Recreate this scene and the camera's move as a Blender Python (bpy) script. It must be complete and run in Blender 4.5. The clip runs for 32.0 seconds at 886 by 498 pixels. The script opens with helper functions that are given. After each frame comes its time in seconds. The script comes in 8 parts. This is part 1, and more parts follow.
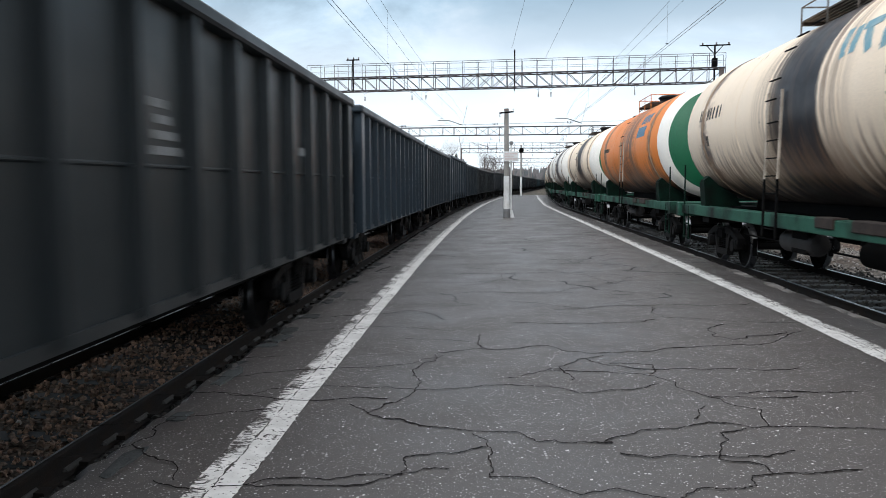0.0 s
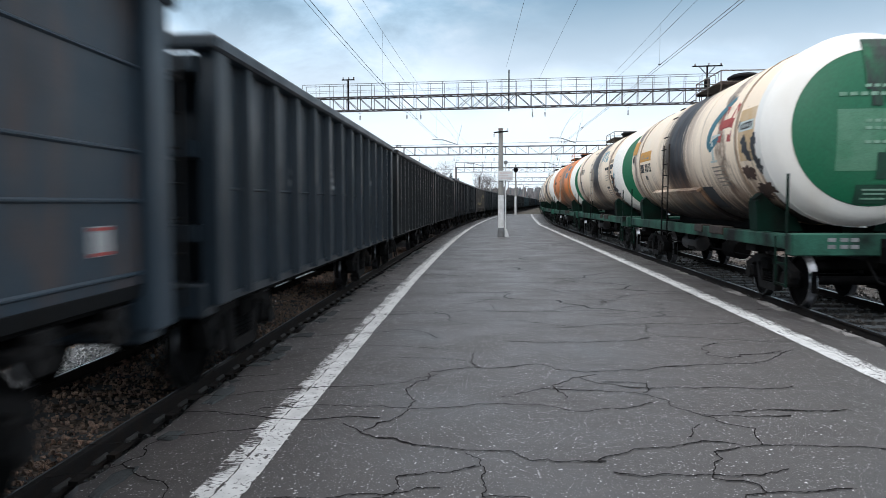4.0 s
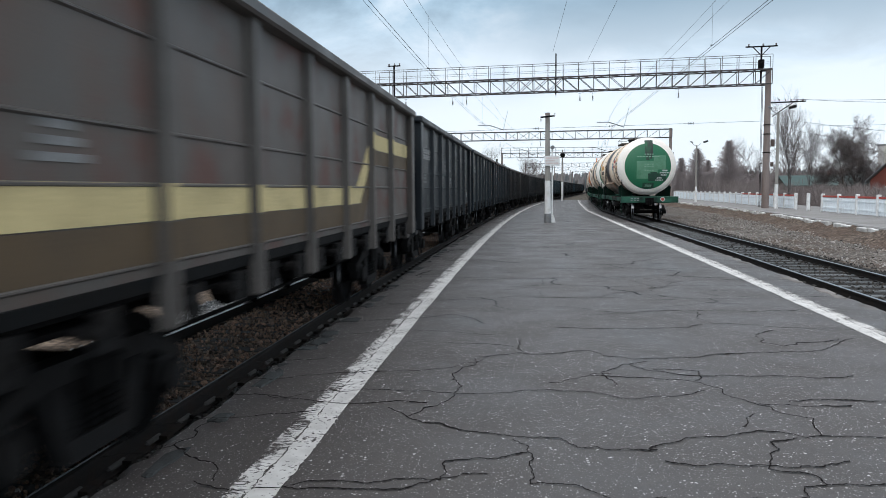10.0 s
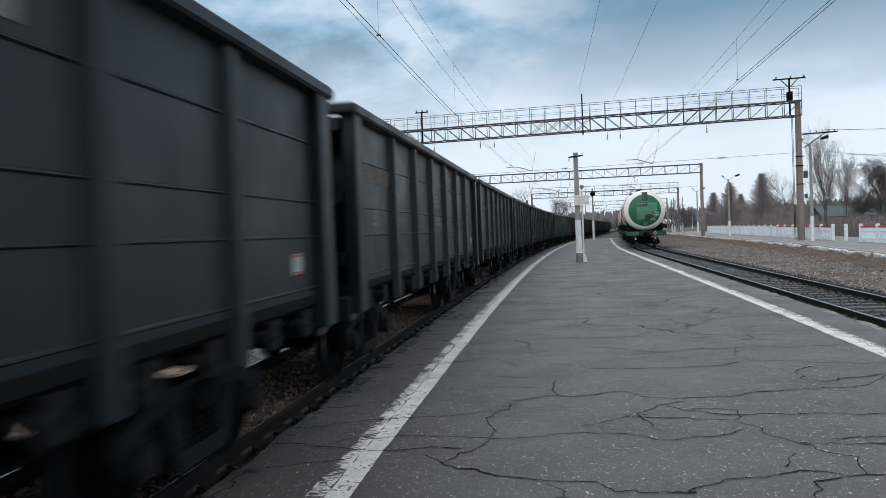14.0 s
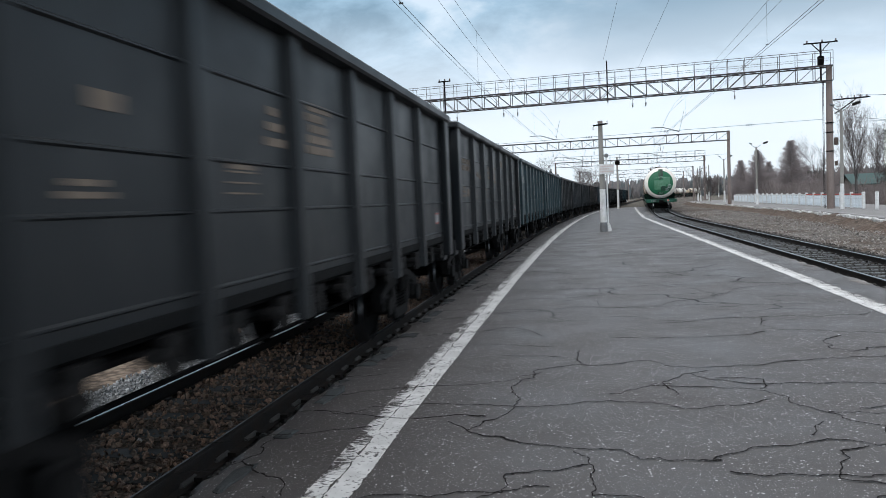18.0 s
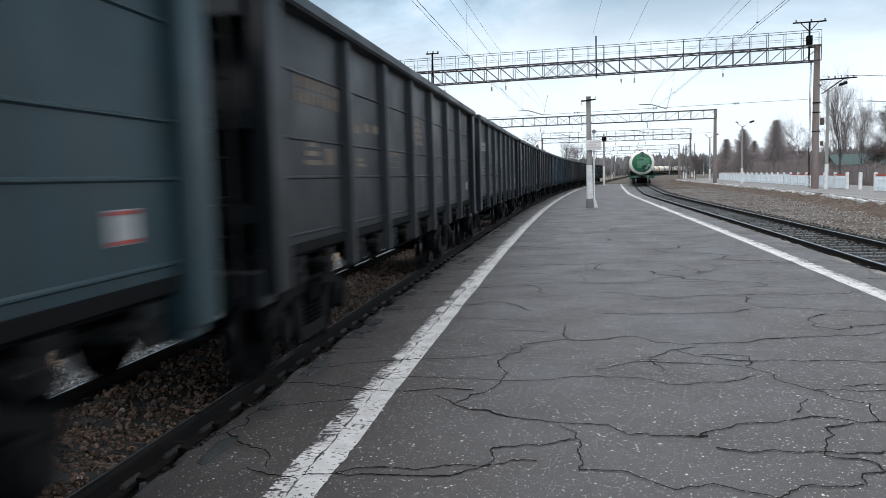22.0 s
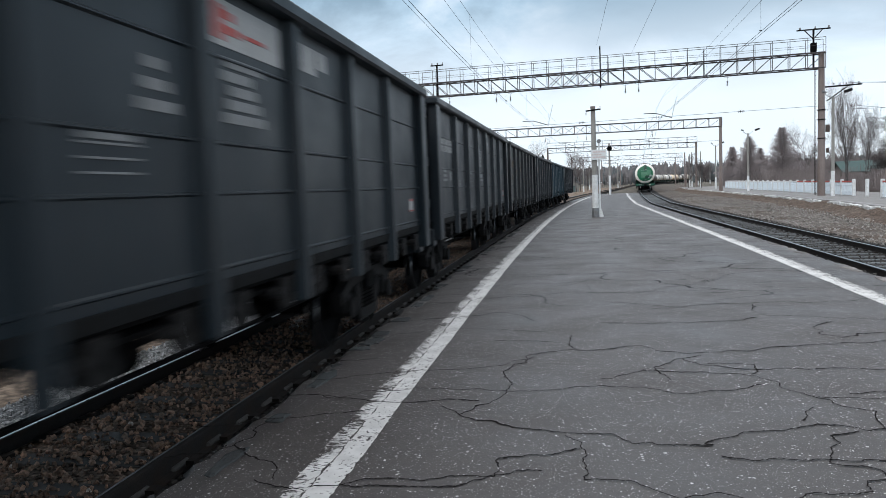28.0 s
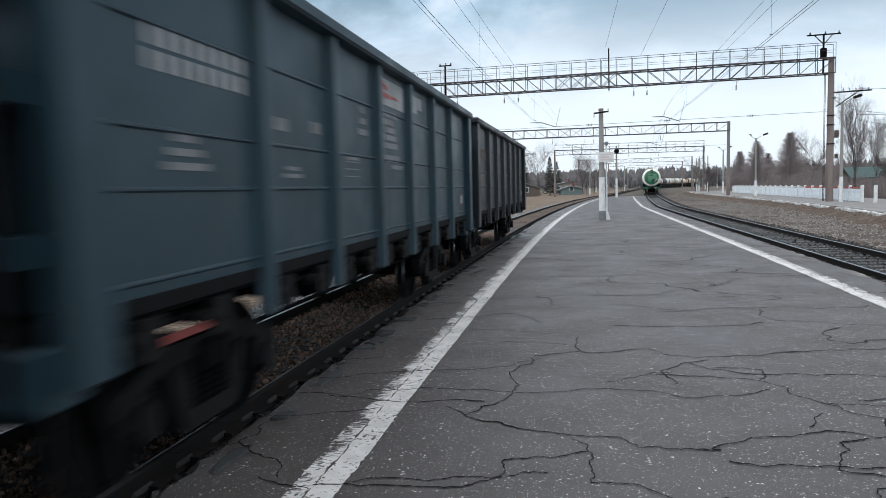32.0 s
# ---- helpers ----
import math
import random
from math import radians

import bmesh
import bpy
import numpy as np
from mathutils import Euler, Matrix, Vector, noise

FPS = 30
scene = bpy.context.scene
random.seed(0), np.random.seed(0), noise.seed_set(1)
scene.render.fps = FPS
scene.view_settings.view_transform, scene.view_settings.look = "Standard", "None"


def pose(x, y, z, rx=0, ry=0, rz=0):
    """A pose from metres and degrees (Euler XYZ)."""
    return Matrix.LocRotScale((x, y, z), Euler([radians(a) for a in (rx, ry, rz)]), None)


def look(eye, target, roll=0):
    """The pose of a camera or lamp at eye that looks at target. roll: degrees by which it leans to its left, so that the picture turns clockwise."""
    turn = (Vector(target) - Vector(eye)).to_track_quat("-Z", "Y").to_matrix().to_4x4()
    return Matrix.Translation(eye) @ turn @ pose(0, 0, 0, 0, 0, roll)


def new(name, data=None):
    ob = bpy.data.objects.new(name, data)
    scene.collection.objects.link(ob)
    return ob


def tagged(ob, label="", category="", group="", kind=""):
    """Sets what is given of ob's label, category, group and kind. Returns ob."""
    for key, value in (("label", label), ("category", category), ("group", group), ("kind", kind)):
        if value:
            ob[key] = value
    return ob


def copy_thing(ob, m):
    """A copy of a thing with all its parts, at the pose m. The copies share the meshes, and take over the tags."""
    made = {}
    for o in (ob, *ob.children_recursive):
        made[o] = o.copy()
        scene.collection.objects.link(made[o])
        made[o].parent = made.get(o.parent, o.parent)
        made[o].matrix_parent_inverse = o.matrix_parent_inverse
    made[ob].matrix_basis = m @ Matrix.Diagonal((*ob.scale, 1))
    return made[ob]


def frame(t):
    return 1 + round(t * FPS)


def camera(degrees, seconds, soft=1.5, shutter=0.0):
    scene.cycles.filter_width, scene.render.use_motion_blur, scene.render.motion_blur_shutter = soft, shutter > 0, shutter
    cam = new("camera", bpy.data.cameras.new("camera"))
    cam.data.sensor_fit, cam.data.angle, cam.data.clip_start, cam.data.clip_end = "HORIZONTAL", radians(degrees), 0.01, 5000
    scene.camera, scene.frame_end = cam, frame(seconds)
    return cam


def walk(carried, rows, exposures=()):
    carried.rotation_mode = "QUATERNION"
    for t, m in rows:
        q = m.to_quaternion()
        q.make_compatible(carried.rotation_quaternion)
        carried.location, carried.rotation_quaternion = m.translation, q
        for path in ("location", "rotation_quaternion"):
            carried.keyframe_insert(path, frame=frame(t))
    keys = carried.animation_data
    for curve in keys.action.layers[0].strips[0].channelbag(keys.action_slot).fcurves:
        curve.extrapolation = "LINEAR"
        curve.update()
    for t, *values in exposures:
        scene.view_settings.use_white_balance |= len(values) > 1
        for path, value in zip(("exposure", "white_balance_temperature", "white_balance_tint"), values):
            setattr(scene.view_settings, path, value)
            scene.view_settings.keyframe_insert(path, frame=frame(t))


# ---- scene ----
FOV = 60.78
cam = camera(FOV, 32.0, soft=0.72, shutter=0.6)
walk(cam, [
    (0, pose(-0.008, -0.024, 1.886, 85.07, 0.19, 0.05)),
    (0.5, pose(-0.007, -0.030, 1.885, 85.14, 0.32, 0.77)),
    (1, pose(-0.006, -0.013, 1.881, 85.19, 0.63, 1.59)),
    (1.5, pose(-0.003, 0.004, 1.873, 85.00, 0.93, 2.45)),
    (2, pose(0.005, 0.011, 1.870, 84.98, 0.98, 2.17)),
    (2.5, pose(0.006, 0.011, 1.876, 85.71, 0.67, 1.28)),
    (3, pose(-0.010, 0.009, 1.873, 85.62, 0.28, 0.53)),
    (3.5, pose(0.004, -0.020, 1.880, 86.57, 0.06, -0.36)),
    (5.5, pose(0.008, -0.039, 1.876, 86.21, 1.32, 0.74)),
    (6, pose(0.017, -0.025, 1.879, 86.85, 1.80, 1.37)),
    (6.5, pose(0.024, -0.030, 1.878, 86.38, 1.67, 1.04)),
    (7, pose(0.018, -0.024, 1.869, 85.84, 0.96, 1.57)),
    (7.5, pose(0.022, -0.019, 1.861, 85.92, 0.30, 2.44)),
    (8, pose(0.007, -0.001, 1.864, 84.45, -0.11, 1.44)),
    (8.5, pose(0.000, 0.014, 1.863, 84.69, 0.09, 1.92)),
    (9, pose(0.001, 0.021, 1.860, 84.57, 0.30, 2.50)),
    (9.5, pose(-0.002, 0.031, 1.862, 84.69, 0.47, 3.10)),
    (10, pose(-0.004, 0.035, 1.858, 85.49, 0.38, 3.12)),
    (10.5, pose(0.001, 0.019, 1.866, 85.58, 0.90, 3.22)),
    (11, pose(-0.002, 0.011, 1.865, 86.53, 1.02, 3.83)),
    (11.5, pose(-0.003, 0.005, 1.865, 86.82, 1.67, 4.38)),
    (12, pose(0.020, 0.003, 1.880, 87.69, 2.32, 4.73)),
    (12.5, pose(0.025, 0.001, 1.878, 88.78, 2.08, 5.02)),
    (13, pose(0.025, -0.004, 1.879, 88.87, 2.52, 5.00)),
    (13.5, pose(0.022, -0.015, 1.877, 88.74, 2.38, 5.22)),
    (14, pose(0.028, -0.026, 1.880, 88.79, 2.25, 5.47)),
    (14.5, pose(0.035, -0.055, 1.889, 89.31, 2.34, 6.32)),
    (16.5, pose(0.034, -0.061, 1.880, 87.81, 1.87, 6.25)),
    (17, pose(0.032, -0.060, 1.884, 87.37, 2.04, 6.46)),
    (17.5, pose(0.032, -0.042, 1.880, 87.04, 2.16, 7.04)),
    (18, pose(0.017, -0.036, 1.877, 86.60, 2.56, 7.22)),
    (18.5, pose(0.011, -0.022, 1.869, 86.06, 2.26, 7.17)),
    (19, pose(0.004, 0.000, 1.870, 85.68, 1.86, 6.48)),
    (19.5, pose(-0.011, 0.003, 1.863, 85.15, 1.81, 6.25)),
    (20, pose(-0.010, 0.003, 1.868, 84.99, 1.85, 6.37)),
    (20.5, pose(-0.015, 0.011, 1.869, 84.70, 1.47, 6.08)),
    (21, pose(-0.019, 0.006, 1.864, 84.48, 1.68, 5.68)),
    (21.5, pose(-0.016, 0.014, 1.864, 84.33, 1.91, 6.03)),
    (22, pose(-0.027, 0.030, 1.861, 84.59, 1.59, 6.15)),
    (22.5, pose(-0.027, 0.031, 1.850, 84.31, 1.71, 6.01)),
    (23, pose(-0.025, 0.036, 1.864, 83.81, 1.77, 5.88)),
    (23.5, pose(-0.026, 0.046, 1.860, 83.98, 1.72, 5.86)),
    (24, pose(-0.026, 0.055, 1.855, 84.30, 1.83, 6.04)),
    (24.5, pose(-0.030, 0.054, 1.857, 85.29, 1.68, 5.71)),
    (25, pose(-0.027, 0.036, 1.866, 85.28, 1.96, 5.79)),
    (25.5, pose(-0.018, 0.026, 1.862, 85.48, 2.28, 6.24)),
    (27.5, pose(-0.010, -0.007, 1.868, 85.23, 2.04, 6.56)),
    (28, pose(-0.002, -0.012, 1.871, 85.43, 2.21, 6.60)),
    (28.5, pose(0.001, -0.016, 1.867, 84.93, 1.85, 6.14)),
    (29, pose(-0.000, -0.009, 1.872, 84.76, 1.45, 5.87)),
    (29.5, pose(0.004, -0.002, 1.867, 84.42, 1.46, 5.54)),
    (30, pose(-0.002, 0.014, 1.862, 85.27, 1.43, 5.45)),
    (30.5, pose(-0.003, 0.015, 1.864, 85.87, 1.44, 5.91)),
    (31, pose(-0.013, 0.014, 1.860, 85.56, 1.32, 6.18)),
    (31.5, pose(-0.020, 0.010, 1.858, 85.57, 1.35, 6.64)),
    (32, pose(-0.027, 0.014, 1.860, 85.48, 1.39, 7.07))
], exposures=[
    (0.0, 0.04, 6200, 10),
    (3.0, 0.06, 6090, 10),
    (6.0, -0.18, 6060, 10),
    (9.0, -0.12, 6200, 10),
    (11.0, -0.2, 6120, 10),
    (13.0, -0.3, 6060, 10),
    (14.5, -0.29, 6060, 10),
    (17.0, -0.2, 6140, 10),
    (20.0, -0.07, 6130, 10),
    (23.0, -0.02, 6170, 10),
    (26.0, -0.08, 6180, 10),
    (29.0, -0.1, 6120, 10),
    (32.0, -0.13, 6150, 10)
])

# ---- light ----
SUN_EL, SUN_AZ = 33.0, 210.0
world = bpy.data.worlds.new("sky")
scene.world = world
world.use_nodes = True


def build_sky():
    nt = world.node_tree
    nt.nodes.clear()
    N = nt.nodes.new
    out, bg = N("ShaderNodeOutputWorld"), N("ShaderNodeBackground")
    sky = N("ShaderNodeTexSky")
    sky.sky_type, sky.sun_disc = "NISHITA", False
    sky.sun_elevation, sky.sun_rotation = radians(SUN_EL), radians(SUN_AZ)
    co = N("ShaderNodeTexCoord")
    sep = N("ShaderNodeSeparateXYZ")
    nt.links.new(co.outputs["Generated"], sep.inputs[0])
    # flat cloud layer: direction divided by its height
    up = N("ShaderNodeMath")
    up.operation = "ADD"
    up.inputs[1].default_value = 0.30
    nt.links.new(sep.outputs["Z"], up.inputs[0])
    clampz = N("ShaderNodeMath")
    clampz.operation = "MAXIMUM"
    clampz.inputs[1].default_value = 0.2
    nt.links.new(up.outputs[0], clampz.inputs[0])
    div = N("ShaderNodeVectorMath")
    div.operation = "DIVIDE"
    comb = N("ShaderNodeCombineXYZ")
    for i in range(3):
        nt.links.new(clampz.outputs[0], comb.inputs[i])
    nt.links.new(co.outputs["Generated"], div.inputs[0])
    nt.links.new(comb.outputs[0], div.inputs[1])
    n1 = N("ShaderNodeTexNoise")
    n1.inputs["Scale"].default_value = 2.3
    n1.inputs["Detail"].default_value = 9
    n1.inputs["Roughness"].default_value = 0.56
    n1.inputs["Distortion"].default_value = 0.35
    nt.links.new(div.outputs[0], n1.inputs["Vector"])
    ramp = N("ShaderNodeValToRGB")
    cr = ramp.color_ramp
    cr.elements[0].position, cr.elements[0].color = 0.40, (0.25, 0.40, 0.51, 1)
    cr.elements[1].position, cr.elements[1].color = 0.61, (0.90, 1.03, 1.12, 1)
    e = cr.elements.new(0.50)
    e.color = (0.49, 0.70, 0.85, 1)
    nt.links.new(n1.outputs["Fac"], ramp.inputs[0])
    # a heavier bank of cloud ahead on the right, with a ragged lower edge
    rag = N("ShaderNodeTexNoise")
    rag.inputs["Scale"].default_value, rag.inputs["Detail"].default_value = 5.0, 7
    nt.links.new(co.outputs["Generated"], rag.inputs["Vector"])

    def calc(op, a, b):
        m = N("ShaderNodeMath")
        m.operation = op
        for i, v in enumerate((a, b)):
            if isinstance(v, (int, float)):
                m.inputs[i].default_value = v
            else:
                nt.links.new(v, m.inputs[i])
        return m.outputs[0]

    def ramp_of(v, a, b, c, d):
        m = N("ShaderNodeMapRange")
        m.interpolation_type = "SMOOTHSTEP"
        for key, x in (("From Min", a), ("From Max", b), ("To Min", c), ("To Max", d)):
            m.inputs[key].default_value = x
        nt.links.new(v, m.inputs["Value"])
        return m.outputs[0]

    zr = calc("ADD", sep.outputs["Z"], calc("MULTIPLY", calc("SUBTRACT", rag.outputs["Fac"], 0.5), 0.12))
    bank = calc("MULTIPLY", ramp_of(zr, 0.155, 0.195, 0, 1), ramp_of(calc("ADD", sep.outputs["X"], calc("MULTIPLY", rag.outputs["Fac"], 0.3)), 0.02, 0.36, 0.0, 0.95))
    mixb = N("ShaderNodeMix")
    mixb.data_type = "RGBA"
    mixb.inputs["B"].default_value = (0.25, 0.40, 0.51, 1)
    nt.links.new(bank, mixb.inputs["Factor"])
    nt.links.new(ramp.outputs[0], mixb.inputs["A"])
    # bright band of thin cloud towards the horizon
    hz = N("ShaderNodeMapRange")
    hz.inputs["From Min"].default_value, hz.inputs["From Max"].default_value = 0.26, 0.10
    hz.inputs["To Min"].default_value, hz.inputs["To Max"].default_value = 0.0, 0.93
    nt.links.new(sep.outputs["Z"], hz.inputs["Value"])
    mix = N("ShaderNodeMix")
    mix.data_type = "RGBA"
    mix.inputs["B"].default_value = (1.13, 1.195, 1.24, 1)
    nt.links.new(hz.outputs[0], mix.inputs["Factor"])
    nt.links.new(mixb.outputs["Result"], mix.inputs["A"])
    # a little of the clear sky shows through the thin cloud
    skys = N("ShaderNodeVectorMath")
    skys.operation = "SCALE"
    skys.inputs["Scale"].default_value = 0.10
    nt.links.new(sky.outputs[0], skys.inputs[0])
    mix2 = N("ShaderNodeMix")
    mix2.data_type = "RGBA"
    mix2.inputs["Factor"].default_value = 0.12
    nt.links.new(mix.outputs["Result"], mix2.inputs["A"])
    nt.links.new(skys.outputs[0], mix2.inputs["B"])
    # an overcast sky is brightest overhead
    zen = N("ShaderNodeMapRange")
    zen.inputs["From Min"].default_value, zen.inputs["From Max"].default_value = 0.30, 0.95
    zen.inputs["To Min"].default_value, zen.inputs["To Max"].default_value = 1.0, 2.9
    nt.links.new(sep.outputs["Z"], zen.inputs["Value"])
    nt.links.new(zen.outputs[0], bg.inputs["Strength"])
    # thick neutral cloud overhead
    zc = N("ShaderNodeMapRange")
    zc.inputs["From Min"].default_value, zc.inputs["From Max"].default_value = 0.30, 0.6
    nt.links.new(sep.outputs["Z"], zc.inputs["Value"])
    mix3 = N("ShaderNodeMix")
    mix3.data_type = "RGBA"
    mix3.inputs["B"].default_value = (0.665, 0.665, 0.665, 1)
    nt.links.new(zc.outputs[0], mix3.inputs["Factor"])
    nt.links.new(mix2.outputs["Result"], mix3.inputs["A"])
    nt.links.new(mix3.outputs["Result"], bg.inputs["Color"])
    nt.links.new(bg.outputs[0], out.inputs[0])


build_sky()
sun = new("sun", bpy.data.lights.new("sun", "SUN"))
sun.data.energy, sun.data.angle, sun.data.color = 0.85, radians(15), (1.0, 0.95, 0.88)
sun.matrix_basis = look((0, 0, 60), (60 * math.sin(radians(SUN_AZ)) * -1, 60 * math.cos(radians(SUN_AZ)) * -1, 60 - 60 * math.tan(radians(SUN_EL))))
scene.view_settings.exposure = 0.0

# ---- tracks in plan: metres ahead (y) give metres to the right (x) ----


def by_slope(y_from, x_from, table):
    """A curve that starts at a point and follows slopes given by (y, slope) rows."""
    ys = np.arange(y_from, 701.0, 1.0)
    sl = np.interp(ys, [p for p, _ in table], [q for _, q in table])
    return ys, x_from + np.r_[0, np.cumsum((sl[1:] + sl[:-1]) / 2)]


def left_near(y):
    return -3.78 + 0.0446 * y + 0.000465 * y * y


def right_near(y):
    q = y / 100
    return ((((0.1679 * q - 1.7922) * q + 6.8308) * q - 6.0297) * q + 8.5997) * q + 6.2804


# past the platform both tracks run nearly straight, then turn to the right
BEND = [(330, 0.150), (400, 0.30), (460, 0.50), (520, 0.78), (600, 1.2), (700, 1.6)]
LEFT_FAR = by_slope(110, left_near(110.0), [(110, 0.147), (140, 0.162), (280, 0.163)] + BEND)
RIGHT_FAR = by_slope(66, right_near(66.0), [(66, 0.114), (80, 0.121), (95, 0.127), (140, 0.139), (200, 0.145)] + BEND)


def left_x(y):
    y = np.asarray(y, dtype=float)
    return np.where(y < 110, left_near(y), np.interp(y, *LEFT_FAR))


def right_x(y):
    y = np.asarray(y, dtype=float)
    return np.where(y < 66, right_near(y), np.interp(y, *RIGHT_FAR))


class Path:
    """A track's centre line by its length from y = 0."""

    def __init__(self, fx, y0=-90.0, y1=640.0):
        self.y = np.linspace(y0, y1, 3651)
        self.x = np.asarray(fx(self.y))
        s = np.r_[0, np.cumsum(np.hypot(np.diff(self.x), np.diff(self.y)))]
        self.s = s - np.interp(0, self.y, s)

    def at(self, s):
        return float(np.interp(s, self.s, self.x)), float(np.interp(s, self.s, self.y))

    def s_of(self, y):
        return float(np.interp(y, self.y, self.s))

    def heading(self, s):
        (xa, ya), (xb, yb) = self.at(s - 1), self.at(s + 1)
        return math.atan2(xb - xa, yb - ya)

    def off(self, s, d):
        x, y = self.at(s)
        h = self.heading(s)
        return x + d * math.cos(h), y - d * math.sin(h)

    def stance(self, s, half):
        (xa, ya), (xb, yb) = self.at(s - half), self.at(s + half)
        return pose((xa + xb) / 2, (ya + yb) / 2, 0, 0, 0, -math.degrees(math.atan2(xb - xa, yb - ya)))


LEFT, RIGHT = Path(left_x), Path(right_x)

# ---- building helpers ----


class Bm:
    """A light mesh builder: boxes, tubes, lathes and prisms collected in one mesh."""

    def __init__(self):
        self.v, self.f = [], []

    def add(self, vs, fs):
        n = len(self.v)
        self.v += [tuple(p) for p in vs]
        self.f += [tuple(i + n for i in q) for q in fs]
        return self

    def box(self, x0, x1, y0, y1, z0, z1, m=None, c=0.0):
        """A box; c is the chamfer of its edges."""
        if c <= 0:
            vs = [(x, y, z) for z in (z0, z1) for y in (y0, y1) for x in (x0, x1)]
            fs = [(0, 2, 3, 1), (4, 5, 7, 6), (0, 1, 5, 4), (2, 6, 7, 3), (0, 4, 6, 2), (1, 3, 7, 5)]
        else:
            b = bmesh.new()
            bmesh.ops.create_cube(b, size=1)
            bmesh.ops.scale(b, vec=(x1 - x0, y1 - y0, z1 - z0), verts=b.verts)
            bmesh.ops.translate(b, vec=((x0 + x1) / 2, (y0 + y1) / 2, (z0 + z1) / 2), verts=b.verts)
            bmesh.ops.bevel(b, geom=b.edges[:], offset=c, segments=1, affect="EDGES", profile=0.5)
            b.verts.index_update()
            vs = [tuple(v.co) for v in b.verts]
            fs = [tuple(v.index for v in q.verts) for q in b.faces]
            b.free()
        if m is not None:
            vs = [m @ Vector(p) for p in vs]
        return self.add(vs, fs)

    def bar(self, p0, p1, w, h=None, up=(0, 0, 1)):
        """A bar of rectangular section from p0 to p1."""
        p0, p1 = Vector(p0), Vector(p1)
        d = (p1 - p0).normalized()
        upv = Vector(up)
        if abs(d.dot(upv)) > 0.98:
            upv = Vector((1, 0, 0))
        a = d.cross(upv).normalized()
        b = a.cross(d)
        a, b = a * (w / 2), b * ((h or w) / 2)
        vs = [p + s * a + t * b for p in (p0, p1) for s, t in ((-1, -1), (1, -1), (1, 1), (-1, 1))]
        return self.add(vs, [(3, 2, 1, 0), (4, 5, 6, 7), (0, 1, 5, 4), (1, 2, 6, 5), (2, 3, 7, 6), (3, 0, 4, 7)])

    def tube(self, p0, p1, r, n=10, r1=None, cap=True):
        p0, p1 = Vector(p0), Vector(p1)
        d = (p1 - p0).normalized()
        a = d.orthogonal().normalized()
        b = d.cross(a)
        r1 = r if r1 is None else r1
        vs = [p + q * (a * math.cos(2 * math.pi * i / n) + b * math.sin(2 * math.pi * i / n)) for p, q in ((p0, r), (p1, r1)) for i in range(n)]
        fs = [(i, (i + 1) % n, n + (i + 1) % n, n + i) for i in range(n)]
        if cap:
            fs += [tuple(range(n - 1, -1, -1)), tuple(range(n, 2 * n))]
        return self.add(vs, fs)

    def path(self, pts, r, n=6):
        for p, q in zip(pts, pts[1:]):
            self.tube(p, q, r, n)
        return self

    def lathe(self, prof, n=24, m=None):
        """prof: (radius, height) pairs turned round the z axis; m poses the result."""
        vs = [(r * math.cos(2 * math.pi * i / n), r * math.sin(2 * math.pi * i / n), z) for r, z in prof for i in range(n)]
        fs = [(k * n + i, k * n + (i + 1) % n, (k + 1) * n + (i + 1) % n, (k + 1) * n + i) for k in range(len(prof) - 1) for i in range(n)]
        fs += [tuple(range(n - 1, -1, -1)), tuple(range((len(prof) - 1) * n, len(prof) * n))]
        if m is not None:
            vs = [m @ Vector(p) for p in vs]
        return self.add(vs, fs)

    def prism(self, poly, d0, d1, axis="x"):
        """A flat outline (two coordinates) drawn out along an axis."""
        put = {"x": lambda a, b, d: (d, a, b), "y": lambda a, b, d: (a, d, b), "z": lambda a, b, d: (a, b, d)}[axis]
        n = len(poly)
        vs = [put(a, b, d) for d in (d0, d1) for a, b in poly]
        fs = [tuple(range(n - 1, -1, -1)), tuple(range(n, 2 * n))] + [(i, (i + 1) % n, n + (i + 1) % n, n + i) for i in range(n)]
        return self.add(vs, fs)

    def quad(self, *ps):
        return self.add(ps, [tuple(range(len(ps)))])

    def mesh(self, name, material, smooth=False):
        me = bpy.data.meshes.new(name)
        me.from_pydata(self.v, [], self.f)
        b = bmesh.new()
        b.from_mesh(me)
        bmesh.ops.recalc_face_normals(b, faces=b.faces)
        b.to_mesh(me)
        b.free()
        me.materials.append(material)
        if smooth:
            me.shade_smooth()
            me.set_sharp_from_angle(angle=radians(smooth if smooth is not True else 40))
        return me


def part(name, bm, material, parent, label="", smooth=False, at=None):
    """Links a builder (or a mesh) as one mesh object under a thing or a part."""
    me = bm if isinstance(bm, bpy.types.Mesh) else bm.mesh(name, material, smooth)
    ob = new(name, me)
    ob.parent = parent
    if at is not None:
        ob.matrix_basis = at
    if label:
        ob["label"] = label
    return ob


def thing(name, label, category, group="", at=None, kind=""):
    """An Empty at a thing's base that carries its parts."""
    ob = tagged(new(name), label, category, group, kind)
    if at is not None:
        ob.matrix_basis = at
    return ob


def solid(name, bm, material, label, category="", group="", kind="", smooth=False, at=None):
    """A thing made of one mesh."""
    ob = tagged(new(name, bm if isinstance(bm, bpy.types.Mesh) else bm.mesh(name, material, smooth)), label, category, group, kind)
    if at is not None:
        ob.matrix_basis = at
    return ob


# ---- materials ----


